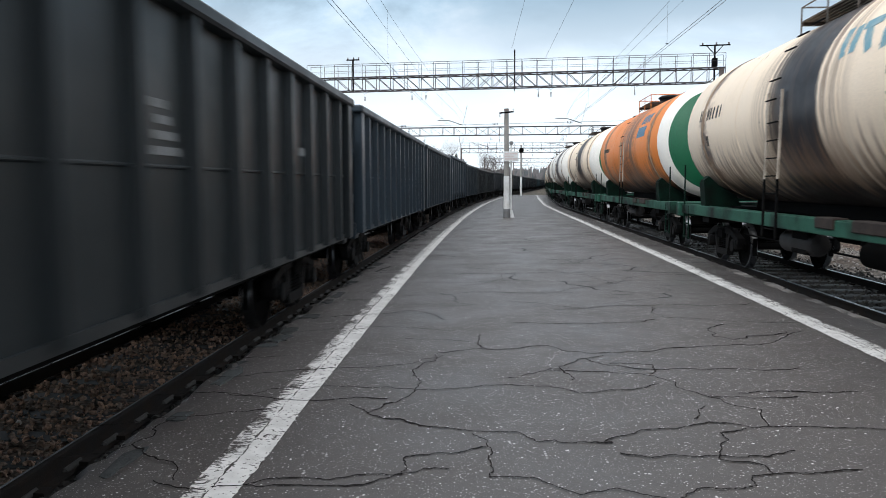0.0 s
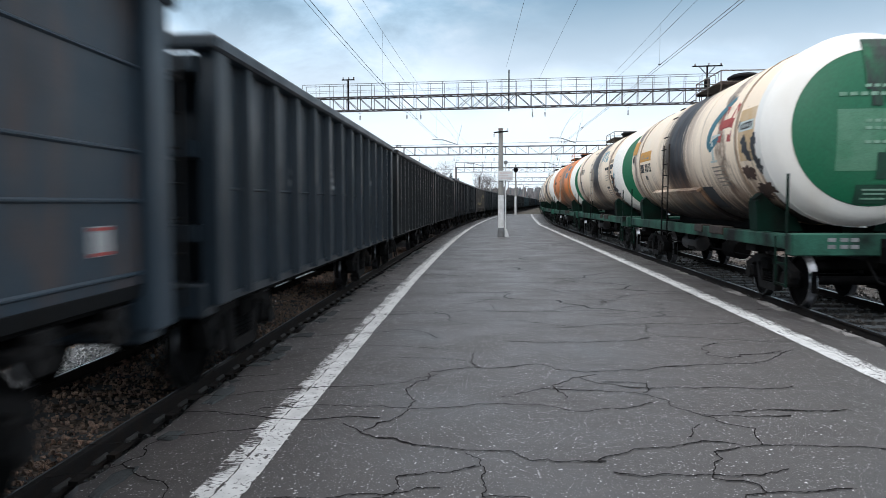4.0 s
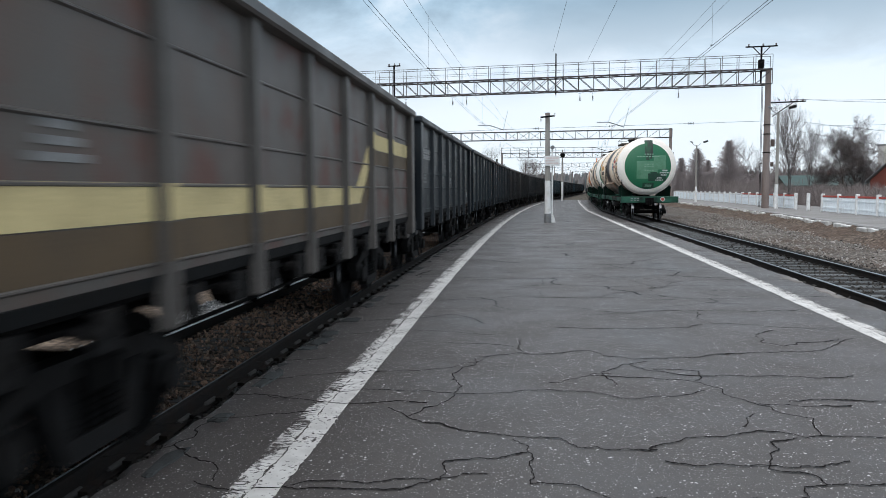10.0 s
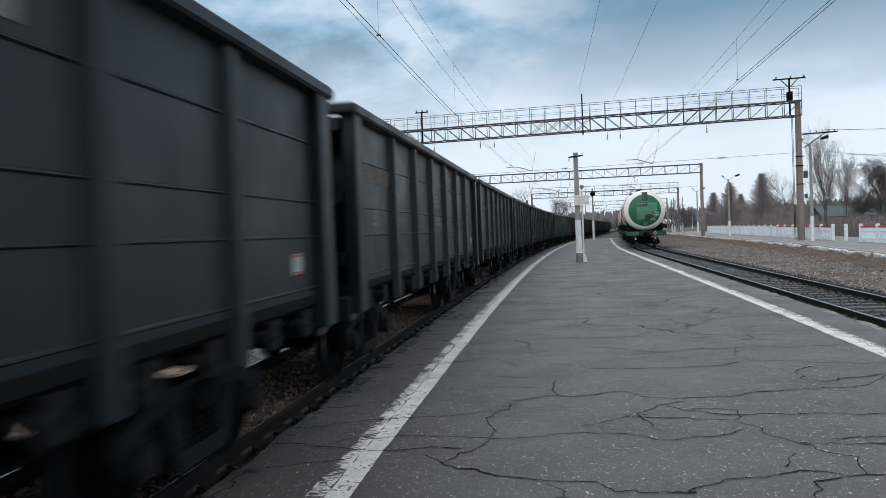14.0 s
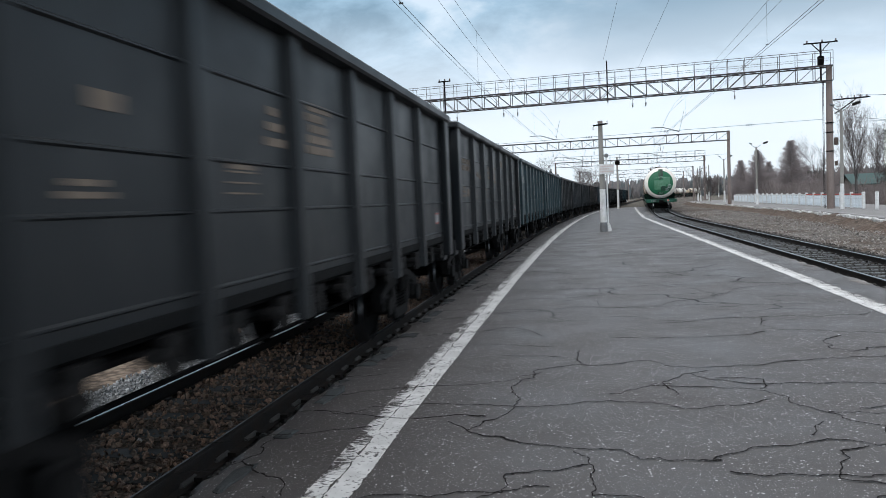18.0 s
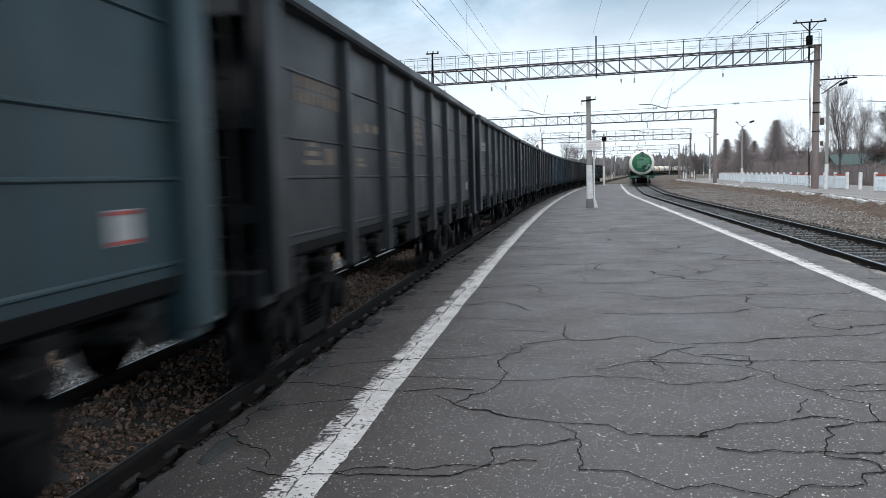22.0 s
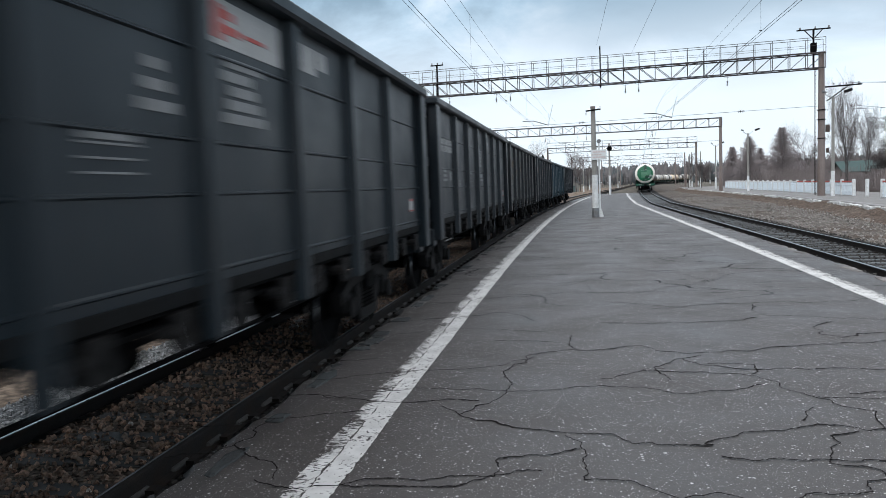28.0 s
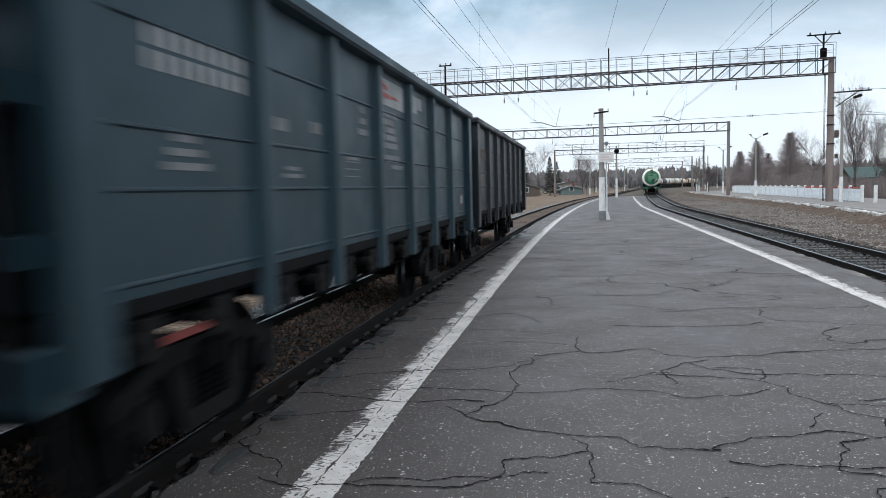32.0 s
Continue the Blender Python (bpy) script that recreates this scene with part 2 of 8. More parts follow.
def paint(name, col, rough=0.6, metal=0.0, grime=(0.05, 0.045, 0.04), amount=0.35, scale=3.0, fine=60.0, bump=0.15, shift=0.0, streak=1.0, spec=0.5):
    """A painted or raw surface: grime at a large and a fine scale, streaked downwards, with fine relief. shift: how far the tone differs from object to object."""
    m = bpy.data.materials.new(name)
    m.use_nodes = True
    nt = m.node_tree
    b = nt.nodes["Principled BSDF"]
    N, L = nt.nodes.new, nt.links.new
    co = N("ShaderNodeTexCoord")
    mp = N("ShaderNodeMapping")
    mp.inputs["Scale"].default_value = (1, 1, 1 / streak)
    L(co.outputs["Object"], mp.inputs[0])
    info = N("ShaderNodeObjectInfo")
    addv = N("ShaderNodeVectorMath")
    addv.operation = "ADD"
    sc = N("ShaderNodeMath")
    sc.operation = "MULTIPLY"
    sc.inputs[1].default_value = 37.0
    L(info.outputs["Random"], sc.inputs[0])
    L(mp.outputs[0], addv.inputs[0])
    L(sc.outputs[0], addv.inputs[1])
    big, small = N("ShaderNodeTexNoise"), N("ShaderNodeTexNoise")
    for n, s, d in ((big, scale, 6), (small, fine, 4)):
        n.inputs["Scale"].default_value = s
        n.inputs["Detail"].default_value = d
        L(addv.outputs[0], n.inputs["Vector"])
    mr = N("ShaderNodeMapRange")
    mr.inputs["From Min"].default_value, mr.inputs["From Max"].default_value = 0.42, 0.75
    mr.inputs["To Max"].default_value = amount
    L(big.outputs["Fac"], mr.inputs["Value"])
    mix = N("ShaderNodeMix")
    mix.data_type = "RGBA"
    mix.inputs["A"].default_value = (*col, 1)
    mix.inputs["B"].default_value = (*grime, 1)
    L(mr.outputs[0], mix.inputs["Factor"])
    hsv = N("ShaderNodeHueSaturation")
    val = N("ShaderNodeMapRange")
    val.inputs["From Min"].default_value, val.inputs["From Max"].default_value = 0.25, 0.75
    val.inputs["To Min"].default_value, val.inputs["To Max"].default_value = 0.78, 1.22
    L(small.outputs["Fac"], val.inputs["Value"])
    if shift:
        sh = N("ShaderNodeMapRange")
        sh.inputs["To Min"].default_value, sh.inputs["To Max"].default_value = 1 - shift, 1 + shift
        L(info.outputs["Random"], sh.inputs["Value"])
        mul = N("ShaderNodeMath")
        mul.operation = "MULTIPLY"
        L(val.outputs[0], mul.inputs[0])
        L(sh.outputs[0], mul.inputs[1])
        L(mul.outputs[0], hsv.inputs["Value"])
    else:
        L(val.outputs[0], hsv.inputs["Value"])
    L(mix.outputs["Result"], hsv.inputs["Color"])
    L(hsv.outputs[0], b.inputs["Base Color"])
    rr = N("ShaderNodeMapRange")
    rr.inputs["To Min"].default_value, rr.inputs["To Max"].default_value = max(0.05, rough - 0.15), min(1, rough + 0.15)
    L(big.outputs["Fac"], rr.inputs["Value"])
    L(rr.outputs[0], b.inputs["Roughness"])
    b.inputs["Metallic"].default_value = metal
    b.inputs["Specular IOR Level"].default_value = spec
    if bump:
        bp = N("ShaderNodeBump")
        bp.inputs["Strength"].default_value = bump
        bp.inputs["Distance"].default_value = 0.01
        L(small.outputs["Fac"], bp.inputs["Height"])
        L(bp.outputs[0], b.inputs["Normal"])
    return m


def nodes_of(name):
    m = bpy.data.materials.new(name)
    m.use_nodes = True
    nt = m.node_tree
    return m, nt, nt.nodes["Principled BSDF"], nt.nodes.new, nt.links.new


def mixer(N, L, fac, a, b):
    """A colour mix; a, b and fac are sockets or values."""
    mx = N("ShaderNodeMix")
    mx.data_type = "RGBA"
    for key, v in (("Factor", fac), ("A", a), ("B", b)):
        if isinstance(v, (int, float)):
            mx.inputs[key].default_value = v
        elif isinstance(v, tuple):
            mx.inputs[key].default_value = (*v, 1)
        else:
            L(v, mx.inputs[key])
    return mx.outputs["Result"]


def ranger(N, L, v, a, b, c=0.0, d=1.0):
    mr = N("ShaderNodeMapRange")
    for key, x in (("From Min", a), ("From Max", b), ("To Min", c), ("To Max", d)):
        mr.inputs[key].default_value = x
    L(v, mr.inputs["Value"])
    return mr.outputs[0]


def noise_of(N, L, vec, scale, detail=5, rough=0.5, dist=0.0):
    n = N("ShaderNodeTexNoise")
    for key, x in (("Scale", scale), ("Detail", detail), ("Roughness", rough), ("Distortion", dist)):
        n.inputs[key].default_value = x
    L(vec, n.inputs["Vector"])
    return n.outputs["Fac"]


def math_of(N, L, op, a, b=None):
    n = N("ShaderNodeMath")
    n.operation = op
    for i, v in enumerate((a, b)):
        if v is None:
            continue
        if isinstance(v, (int, float)):
            n.inputs[i].default_value = v
        else:
            L(v, n.inputs[i])
    return n.outputs[0]


def asphalt_nodes(N, L):
    """Old asphalt: stone flecks of three sizes, dark repaired patches and thin wandering cracks, mostly across the platform. Gives colour and height."""
    co = N("ShaderNodeTexCoord").outputs["Object"]
    shifts = []
    for scale, detail, amp in ((1.3, 6, (1.0, 0.55, 0)), (9.0, 5, (0.10, 0.07, 0))):
        warp = N("ShaderNodeTexNoise")
        warp.inputs["Scale"].default_value, warp.inputs["Detail"].default_value = scale, detail
        L(co, warp.inputs["Vector"])
        off = N("ShaderNodeVectorMath")
        off.operation = "MULTIPLY_ADD"
        off.inputs[1].default_value = amp
        L(warp.outputs["Color"], off.inputs[0])
        L(shifts[-1] if shifts else co, off.inputs[2])
        shifts.append(off.outputs[0])

    def cracks(scale, width, lo, hi, seed):
        mp = N("ShaderNodeMapping")
        mp.inputs["Scale"].default_value = scale
        mp.inputs["Location"].default_value = (seed, seed * 0.7, 0)
        L(shifts[-1], mp.inputs[0])
        v = N("ShaderNodeTexVoronoi")
        v.voronoi_dimensions = "2D"
        v.feature = "DISTANCE_TO_EDGE"
        v.inputs["Scale"].default_value = 1.0
        L(mp.outputs[0], v.inputs["Vector"])
        wv = ranger(N, L, noise_of(N, L, co, 3.1, 5, 0.6), 0.35, 0.72, width * 0.7, width * 1.1)
        gate = ranger(N, L, noise_of(N, L, co, 0.55 + 0.2 * seed, 3), lo, hi)
        return math_of(N, L, "MULTIPLY", math_of(N, L, "LESS_THAN", v.outputs["Distance"], wv), gate)

    along = N("ShaderNodeSeparateXYZ")
    L(co, along.inputs[0])
    beyond = ranger(N, L, along.outputs["Y"], 10.5, 13.0)
    crack = math_of(N, L, "MULTIPLY", cracks((0.16, 1.0, 1), 0.0060, 0.50, 0.60, 1.3), ranger(N, L, along.outputs["Y"], 9.5, 13.0))
    crack = math_of(N, L, "MAXIMUM", crack, math_of(N, L, "MULTIPLY", beyond, cracks((0.24, 0.66, 1), 0.0078, 0.0, 0.12, 0.0)))
    base = mixer(N, L, ranger(N, L, noise_of(N, L, co, 0.35, 6), 0.35, 0.7), (0.0225, 0.0182, 0.0164), (0.0420, 0.0338, 0.0300))
    base = mixer(N, L, ranger(N, L, noise_of(N, L, co, 190, 3), 0.42, 0.62, 0, 0.9), base, (0.070, 0.0573, 0.0516))
    base = mixer(N, L, ranger(N, L, noise_of(N, L, co, 95, 2), 0.50, 0.60, 0, 0.75), base, (0.040, 0.035, 0.035))
    col = mixer(N, L, ranger(N, L, noise_of(N, L, co, 1.7, 6, 0.6), 0.5, 0.8, 0, 0.55), base, (0.047, 0.041, 0.041))
    col = mixer(N, L, ranger(N, L, noise_of(N, L, co, 9, 6, 0.7), 0.50, 0.72, 0, 0.6), col, (0.072, 0.0588, 0.0528))
    col = mixer(N, L, ranger(N, L, noise_of(N, L, co, 21, 5, 0.7), 0.54, 0.74, 0, 0.6), col, (0.040, 0.034, 0.033))
    for scale, lo, big, dim in ((30.0, 0.81, 0.34, 0.95), (55.0, 0.76, 0.40, 0.95), (110.0, 0.79, 0.44, 0.75)):
        speck = N("ShaderNodeTexVoronoi")
        speck.inputs["Scale"].default_value = scale
        L(co, speck.inputs["Vector"])
        sel = N("ShaderNodeSeparateColor")
        L(speck.outputs["Color"], sel.inputs[0])
        size = ranger(N, L, sel.outputs["Red"], lo, 1.0, 0.0, big)
        fleck = math_of(N, L, "LESS_THAN", math_of(N, L, "ADD", speck.outputs["Distance"], math_of(N, L, "MULTIPLY", noise_of(N, L, co, scale * 5, 2), 0.12)), math_of(N, L, "ADD", size, 0.05))
        col = mixer(N, L, math_of(N, L, "MULTIPLY", fleck, ranger(N, L, sel.outputs["Green"], 0.0, 1.0, 0.2, dim)), col, (0.80, 0.79, 0.78))
    col = mixer(N, L, crack, col, (0.010, 0.009, 0.010))
    h = math_of(N, L, "SUBTRACT", math_of(N, L, "MULTIPLY", noise_of(N, L, co, 160, 3), 0.5), math_of(N, L, "MULTIPLY", crack, 1.5))
    gloss = ranger(N, L, crack, 0.0, 1.0, 0.85, 0.03)
    return co, col, h, gloss


def make_asphalt():
    m, nt, b, N, L = nodes_of("asphalt")
    co, col, h, gloss = asphalt_nodes(N, L)
    L(gloss, b.inputs["Specular IOR Level"])
    L(col, b.inputs["Base Color"])
    L(ranger(N, L, noise_of(N, L, co, 0.8, 4), 0.3, 0.7, 0.44, 0.66), b.inputs["Roughness"])
    bp = N("ShaderNodeBump")
    bp.inputs["Strength"].default_value, bp.inputs["Distance"].default_value = 0.7, 0.006
    L(h, bp.inputs["Height"])
    L(bp.outputs[0], b.inputs["Normal"])
    return m


def make_line_paint():
    """White road paint worn through to the asphalt in flakes, most of all along one edge. The mesh's x of its UV runs across the line."""
    m, nt, b, N, L = nodes_of("worn_white_line")
    co, col, h, gloss = asphalt_nodes(N, L)
    uv = N("ShaderNodeUVMap")
    sep = N("ShaderNodeSeparateXYZ")
    L(uv.outputs[0], sep.inputs[0])
    x = sep.outputs["X"]
    flakes = math_of(N, L, "GREATER_THAN", math_of(N, L, "ADD", noise_of(N, L, co, 24, 5, 0.7), ranger(N, L, noise_of(N, L, co, 1.6, 4, 0.6), 0.35, 0.7, -0.04, 0.11)), 0.615)
    mp = N("ShaderNodeMapping")
    mp.inputs["Scale"].default_value = (0.55, 2.1, 1)
    L(co, mp.inputs[0])
    side = ranger(N, L, x, 0.0, 0.46, 0.13, 0.0)
    comb_n = math_of(N, L, "ADD", noise_of(N, L, mp.outputs[0], 26, 5, 0.68), math_of(N, L, "MULTIPLY", math_of(N, L, "SUBTRACT", noise_of(N, L, co, 3, 3), 0.5), 0.5))
    teeth = math_of(N, L, "MULTIPLY", math_of(N, L, "GREATER_THAN", math_of(N, L, "ADD", comb_n, side), 0.59), math_of(N, L, "LESS_THAN", x, 0.44))
    xw = math_of(N, L, "ADD", x, math_of(N, L, "MULTIPLY", math_of(N, L, "SUBTRACT", noise_of(N, L, co, 6, 5, 0.7), 0.5), 0.22))
    seam = math_of(N, L, "LESS_THAN", math_of(N, L, "ABSOLUTE", math_of(N, L, "SUBTRACT", xw, 0.42)), ranger(N, L, noise_of(N, L, co, 4, 3), 0.35, 0.65, -0.01, 0.035))
    rim = math_of(N, L, "GREATER_THAN", math_of(N, L, "ADD", x, math_of(N, L, "MULTIPLY", math_of(N, L, "SUBTRACT", noise_of(N, L, co, 14, 4, 0.6), 0.5), 0.16)), 0.985)
    wear = math_of(N, L, "MAXIMUM", math_of(N, L, "MAXIMUM", flakes, teeth), math_of(N, L, "MAXIMUM", seam, rim))
    white = mixer(N, L, ranger(N, L, noise_of(N, L, co, 5, 5), 0.3, 0.7), (0.68, 0.67, 0.65), (0.52, 0.51, 0.495))
    L(mixer(N, L, wear, white, col), b.inputs["Base Color"])
    b.inputs["Roughness"].default_value = 0.7
    bp = N("ShaderNodeBump")
    bp.inputs["Strength"].default_value, bp.inputs["Distance"].default_value = 0.5, 0.004
    L(h, bp.inputs["Height"])
    L(bp.outputs[0], b.inputs["Normal"])
    return m


def make_ground(name, cols, scale=3.0, stone=18.0, bump=0.6):
    """Loose ground: stones of several tones over larger patches."""
    m, nt, b, N, L = nodes_of(name)
    co = N("ShaderNodeTexCoord").outputs["Object"]
    v = N("ShaderNodeTexVoronoi")
    v.inputs["Scale"].default_value = stone
    L(co, v.inputs["Vector"])
    sc = N("ShaderNodeSeparateColor")
    L(v.outputs["Color"], sc.inputs[0])
    c = mixer(N, L, sc.outputs["Red"], cols[0], cols[1])
    c = mixer(N, L, ranger(N, L, noise_of(N, L, co, scale * 0.12, 7, 0.6), 0.42, 0.62), c, cols[2])
    c = mixer(N, L, ranger(N, L, noise_of(N, L, co, scale, 6, 0.6), 0.5, 0.75, 0, 0.7), c, cols[3])
    # shade in the gaps between stones, multiplied into the colour
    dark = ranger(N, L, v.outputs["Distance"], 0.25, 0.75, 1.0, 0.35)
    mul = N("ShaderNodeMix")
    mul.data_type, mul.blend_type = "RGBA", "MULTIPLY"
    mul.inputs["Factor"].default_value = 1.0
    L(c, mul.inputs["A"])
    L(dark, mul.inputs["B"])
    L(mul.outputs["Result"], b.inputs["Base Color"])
    b.inputs["Roughness"].default_value = 0.95
    b.inputs["Specular IOR Level"].default_value = 0.2
    bp = N("ShaderNodeBump")
    bp.inputs["Strength"].default_value, bp.inputs["Distance"].default_value = bump, 0.03
    L(ranger(N, L, v.outputs["Distance"], 0, 0.8, 1, 0), bp.inputs["Height"])
    L(bp.outputs[0], b.inputs["Normal"])
    return m


def object_paint(name, rough=0.55, grime=(0.06, 0.05, 0.042), amount=0.5, metal=0.0, blotch=(0.026, 0.030, 0.033), share=0.5):
    """Dusty wagon paint in the colour that each object carries, with rust and dust streaks."""
    m, nt, b, N, L = nodes_of(name)
    tc = N("ShaderNodeTexCoord")
    info = N("ShaderNodeObjectInfo")
    geo = N("ShaderNodeNewGeometry")
    addv = N("ShaderNodeVectorMath")
    addv.operation = "MULTIPLY_ADD"
    comb = N("ShaderNodeCombineXYZ")
    for i in range(3):
        L(info.outputs["Random"], comb.inputs[i])
    addv.inputs[1].default_value = (41, 23, 11)
    L(comb.outputs[0], addv.inputs[0])
    L(tc.outputs["Object"], addv.inputs[2])
    mp = N("ShaderNodeMapping")
    mp.inputs["Scale"].default_value = (1, 1, 0.22)
    L(addv.outputs[0], mp.inputs[0])
    streak = noise_of(N, L, mp.outputs[0], 4.5, 7, 0.62)
    blot = noise_of(N, L, addv.outputs[0], 1.3, 6, 0.6)
    fine = noise_of(N, L, addv.outputs[0], 70, 3)
    c = mixer(N, L, ranger(N, L, streak, 0.46, 0.72, 0, amount), info.outputs["Color"], grime)
    c = mixer(N, L, ranger(N, L, blot, 0.52, 0.75 if share <= 0.5 else 0.62, 0, amount * share), c, blotch)
    h = N("ShaderNodeHueSaturation")
    L(ranger(N, L, fine, 0.25, 0.75, 0.8, 1.2), h.inputs["Value"])
    L(c, h.inputs["Color"])
    L(h.outputs[0], b.inputs["Base Color"])
    L(ranger(N, L, blot, 0.3, 0.7, rough - 0.12, rough + 0.1), b.inputs["Roughness"])
    b.inputs["Metallic"].default_value = metal
    b.inputs["Specular IOR Level"].default_value = 0.34
    bp = N("ShaderNodeBump")
    bp.inputs["Strength"].default_value, bp.inputs["Distance"].default_value = 0.25, 0.012
    L(math_of(N, L, "ADD", math_of(N, L, "MULTIPLY", blot, 2.0), math_of(N, L, "MULTIPLY", fine, 0.2)), bp.inputs["Height"])
    L(bp.outputs[0], b.inputs["Normal"])
    return m


ASPHALT, LINE = make_asphalt(), make_line_paint()
BALLAST_BROWN = make_ground("brown_ballast", [(0.085, 0.063, 0.050), (0.30, 0.24, 0.195), (0.13, 0.092, 0.07), (0.05, 0.04, 0.034)], 3, 21)
BALLAST_GREY = make_ground("grey_ballast", [(0.085, 0.072, 0.063), (0.34, 0.31, 0.28), (0.135, 0.102, 0.080), (0.07, 0.057, 0.047)], 2, 13, 0.9)
BALLAST_WHITE = make_ground("white_ballast", [(0.12, 0.13, 0.14), (0.42, 0.43, 0.44), (0.24, 0.24, 0.235), (0.15, 0.145, 0.135)], 3, 19)
BALLAST_DARK = make_ground("oily_ballast", [(0.024, 0.024, 0.025), (0.055, 0.054, 0.055), (0.042, 0.038, 0.035), (0.02, 0.019, 0.018)], 2, 17)
EARTH = make_ground("orange_earth", [(0.27, 0.20, 0.145), (0.36, 0.28, 0.21), (0.24, 0.18, 0.135), (0.16, 0.125, 0.095)], 2, 9, 0.4)
FIELD = make_ground("field", [(0.16, 0.14, 0.115), (0.25, 0.225, 0.19), (0.15, 0.132, 0.105), (0.19, 0.165, 0.135)], 0.6, 3, 0.3)
RAIL_SIDE = paint("rusty_rail", (0.016, 0.0145, 0.014), 0.85, 0.0, (0.030, 0.021, 0.016), 0.6, 5, 90, spec=0.15)
RAIL_TOP = paint("worn_rail_head", (0.30, 0.31, 0.33), 0.30, 1.0, (0.2, 0.2, 0.2), 0.3, 4, 60, 0.05)
# darker copy of the head: the wagons' dark reflection is in its colour
RAIL_SHADED = paint("dull_rail_head", (0.07, 0.072, 0.078), 0.45, 0.7, (0.04, 0.035, 0.03), 0.5, 4, 60, 0.05)
CONCRETE = paint("concrete", (0.30, 0.29, 0.27), 0.85, 0, (0.16, 0.15, 0.13), 0.6, 2.2, 40, 0.3, streak=3)
SLEEPER = paint("oily_sleeper", (0.085, 0.092, 0.096), 0.75, 0, (0.045, 0.046, 0.047), 0.7, 3, 50, 0.3, shift=0.3)
SLEEPER_DARK = paint("sooty_sleeper", (0.040, 0.038, 0.037), 0.8, 0, (0.022, 0.021, 0.021), 0.7, 3, 50, 0.3, shift=0.3)
WHITEWASH = paint("whitewash", (0.74, 0.75, 0.75), 0.8, 0, (0.42, 0.41, 0.39), 0.5, 4, 40, 0.2)
STEEL = paint("painted_steel", (0.20, 0.21, 0.22), 0.6, 0.3, (0.13, 0.10, 0.08), 0.5, 4, 60, 0.1)
# near-black base: the low light under the wagons is partly in this colour
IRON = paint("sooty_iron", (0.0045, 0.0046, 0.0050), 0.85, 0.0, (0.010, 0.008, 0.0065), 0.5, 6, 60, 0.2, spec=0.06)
TREAD = paint("bright_tread", (0.24, 0.25, 0.26), 0.3, 1.0, (0.2, 0.19, 0.18), 0.3, 6, 60, 0.05)
WIRE = paint("dark_wire", (0.05, 0.055, 0.06), 0.5, 0.6, (0.04, 0.04, 0.04), 0.3, 3, 30, 0)
WAGON = object_paint("wagon_paint", 0.45, (0.021, 0.022, 0.023), 0.5)
TANK = object_paint("tank_paint", 0.5, (0.16, 0.10, 0.065), 0.55)

# ---- ground, tracks and platform ----


def strip(path, d0, d1, z0, z1, s0, s1, step, jag=0.0, seed=0):
    """A ribbon along a track from offset d0 (height z0) to d1 (height z1)."""
    b = Bm()
    n = max(2, int((s1 - s0) / step))
    for i in range(n + 1):
        s = s0 + (s1 - s0) * i / n
        for d, z in ((d0, z0), (d1, z1)):
            j = jag * noise.noise((s * 1.7, d * 3 + seed, 0)) + jag * 0.6 * noise.noise((s * 6.3, d, seed + 4))
            b.v.append((*path.off(s, d + j), z))
    b.f = [(2 * i, 2 * i + 1, 2 * i + 3, 2 * i + 2) for i in range(n)]
    return b


def sweep(path, prof, s0, s1, step):
    """A closed outline (offset, height) carried along a track."""
    b = Bm()
    n, k = max(2, int((s1 - s0) / step)), len(prof)
    for i in range(n + 1):
        s = s0 + (s1 - s0) * i / n
        b.v += [(*path.off(s, d), z) for d, z in prof]
    b.f = [(i * k + j, i * k + (j + 1) % k, (i + 1) * k + (j + 1) % k, (i + 1) * k + j) for i in range(n) for j in range(k)]
    b.f += [tuple(range(k - 1, -1, -1)), tuple(range(n * k, (n + 1) * k))]
    return b


GROUND_Z = -0.34


def build_ground():
    b = Bm()
    b.quad((-2500, -600, GROUND_Z), (2500, -600, GROUND_Z), (2500, 3500, GROUND_Z), (-2500, 3500, GROUND_Z))
    solid("ground", b, FIELD, "brown spring field with dry grass and bare earth", kind="structure")
    S = (-60, 600, 2.0)
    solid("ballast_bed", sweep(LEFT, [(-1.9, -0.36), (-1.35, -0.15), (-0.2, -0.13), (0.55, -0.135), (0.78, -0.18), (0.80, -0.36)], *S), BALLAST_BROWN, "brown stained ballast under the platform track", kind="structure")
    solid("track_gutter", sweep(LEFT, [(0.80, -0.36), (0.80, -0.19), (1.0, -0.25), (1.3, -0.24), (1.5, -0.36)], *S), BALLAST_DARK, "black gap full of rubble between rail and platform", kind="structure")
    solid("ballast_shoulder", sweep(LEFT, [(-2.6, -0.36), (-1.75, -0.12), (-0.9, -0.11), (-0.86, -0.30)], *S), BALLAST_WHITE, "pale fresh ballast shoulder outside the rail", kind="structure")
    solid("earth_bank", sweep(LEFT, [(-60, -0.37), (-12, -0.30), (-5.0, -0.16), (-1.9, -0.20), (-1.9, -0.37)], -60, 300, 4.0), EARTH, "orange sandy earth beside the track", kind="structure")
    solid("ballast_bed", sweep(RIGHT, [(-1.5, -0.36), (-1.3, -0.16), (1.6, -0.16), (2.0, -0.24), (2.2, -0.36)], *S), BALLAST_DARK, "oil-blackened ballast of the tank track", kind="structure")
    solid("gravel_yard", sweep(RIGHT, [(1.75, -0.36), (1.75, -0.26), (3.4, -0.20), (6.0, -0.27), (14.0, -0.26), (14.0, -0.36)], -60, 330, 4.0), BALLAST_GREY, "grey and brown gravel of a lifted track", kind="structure")


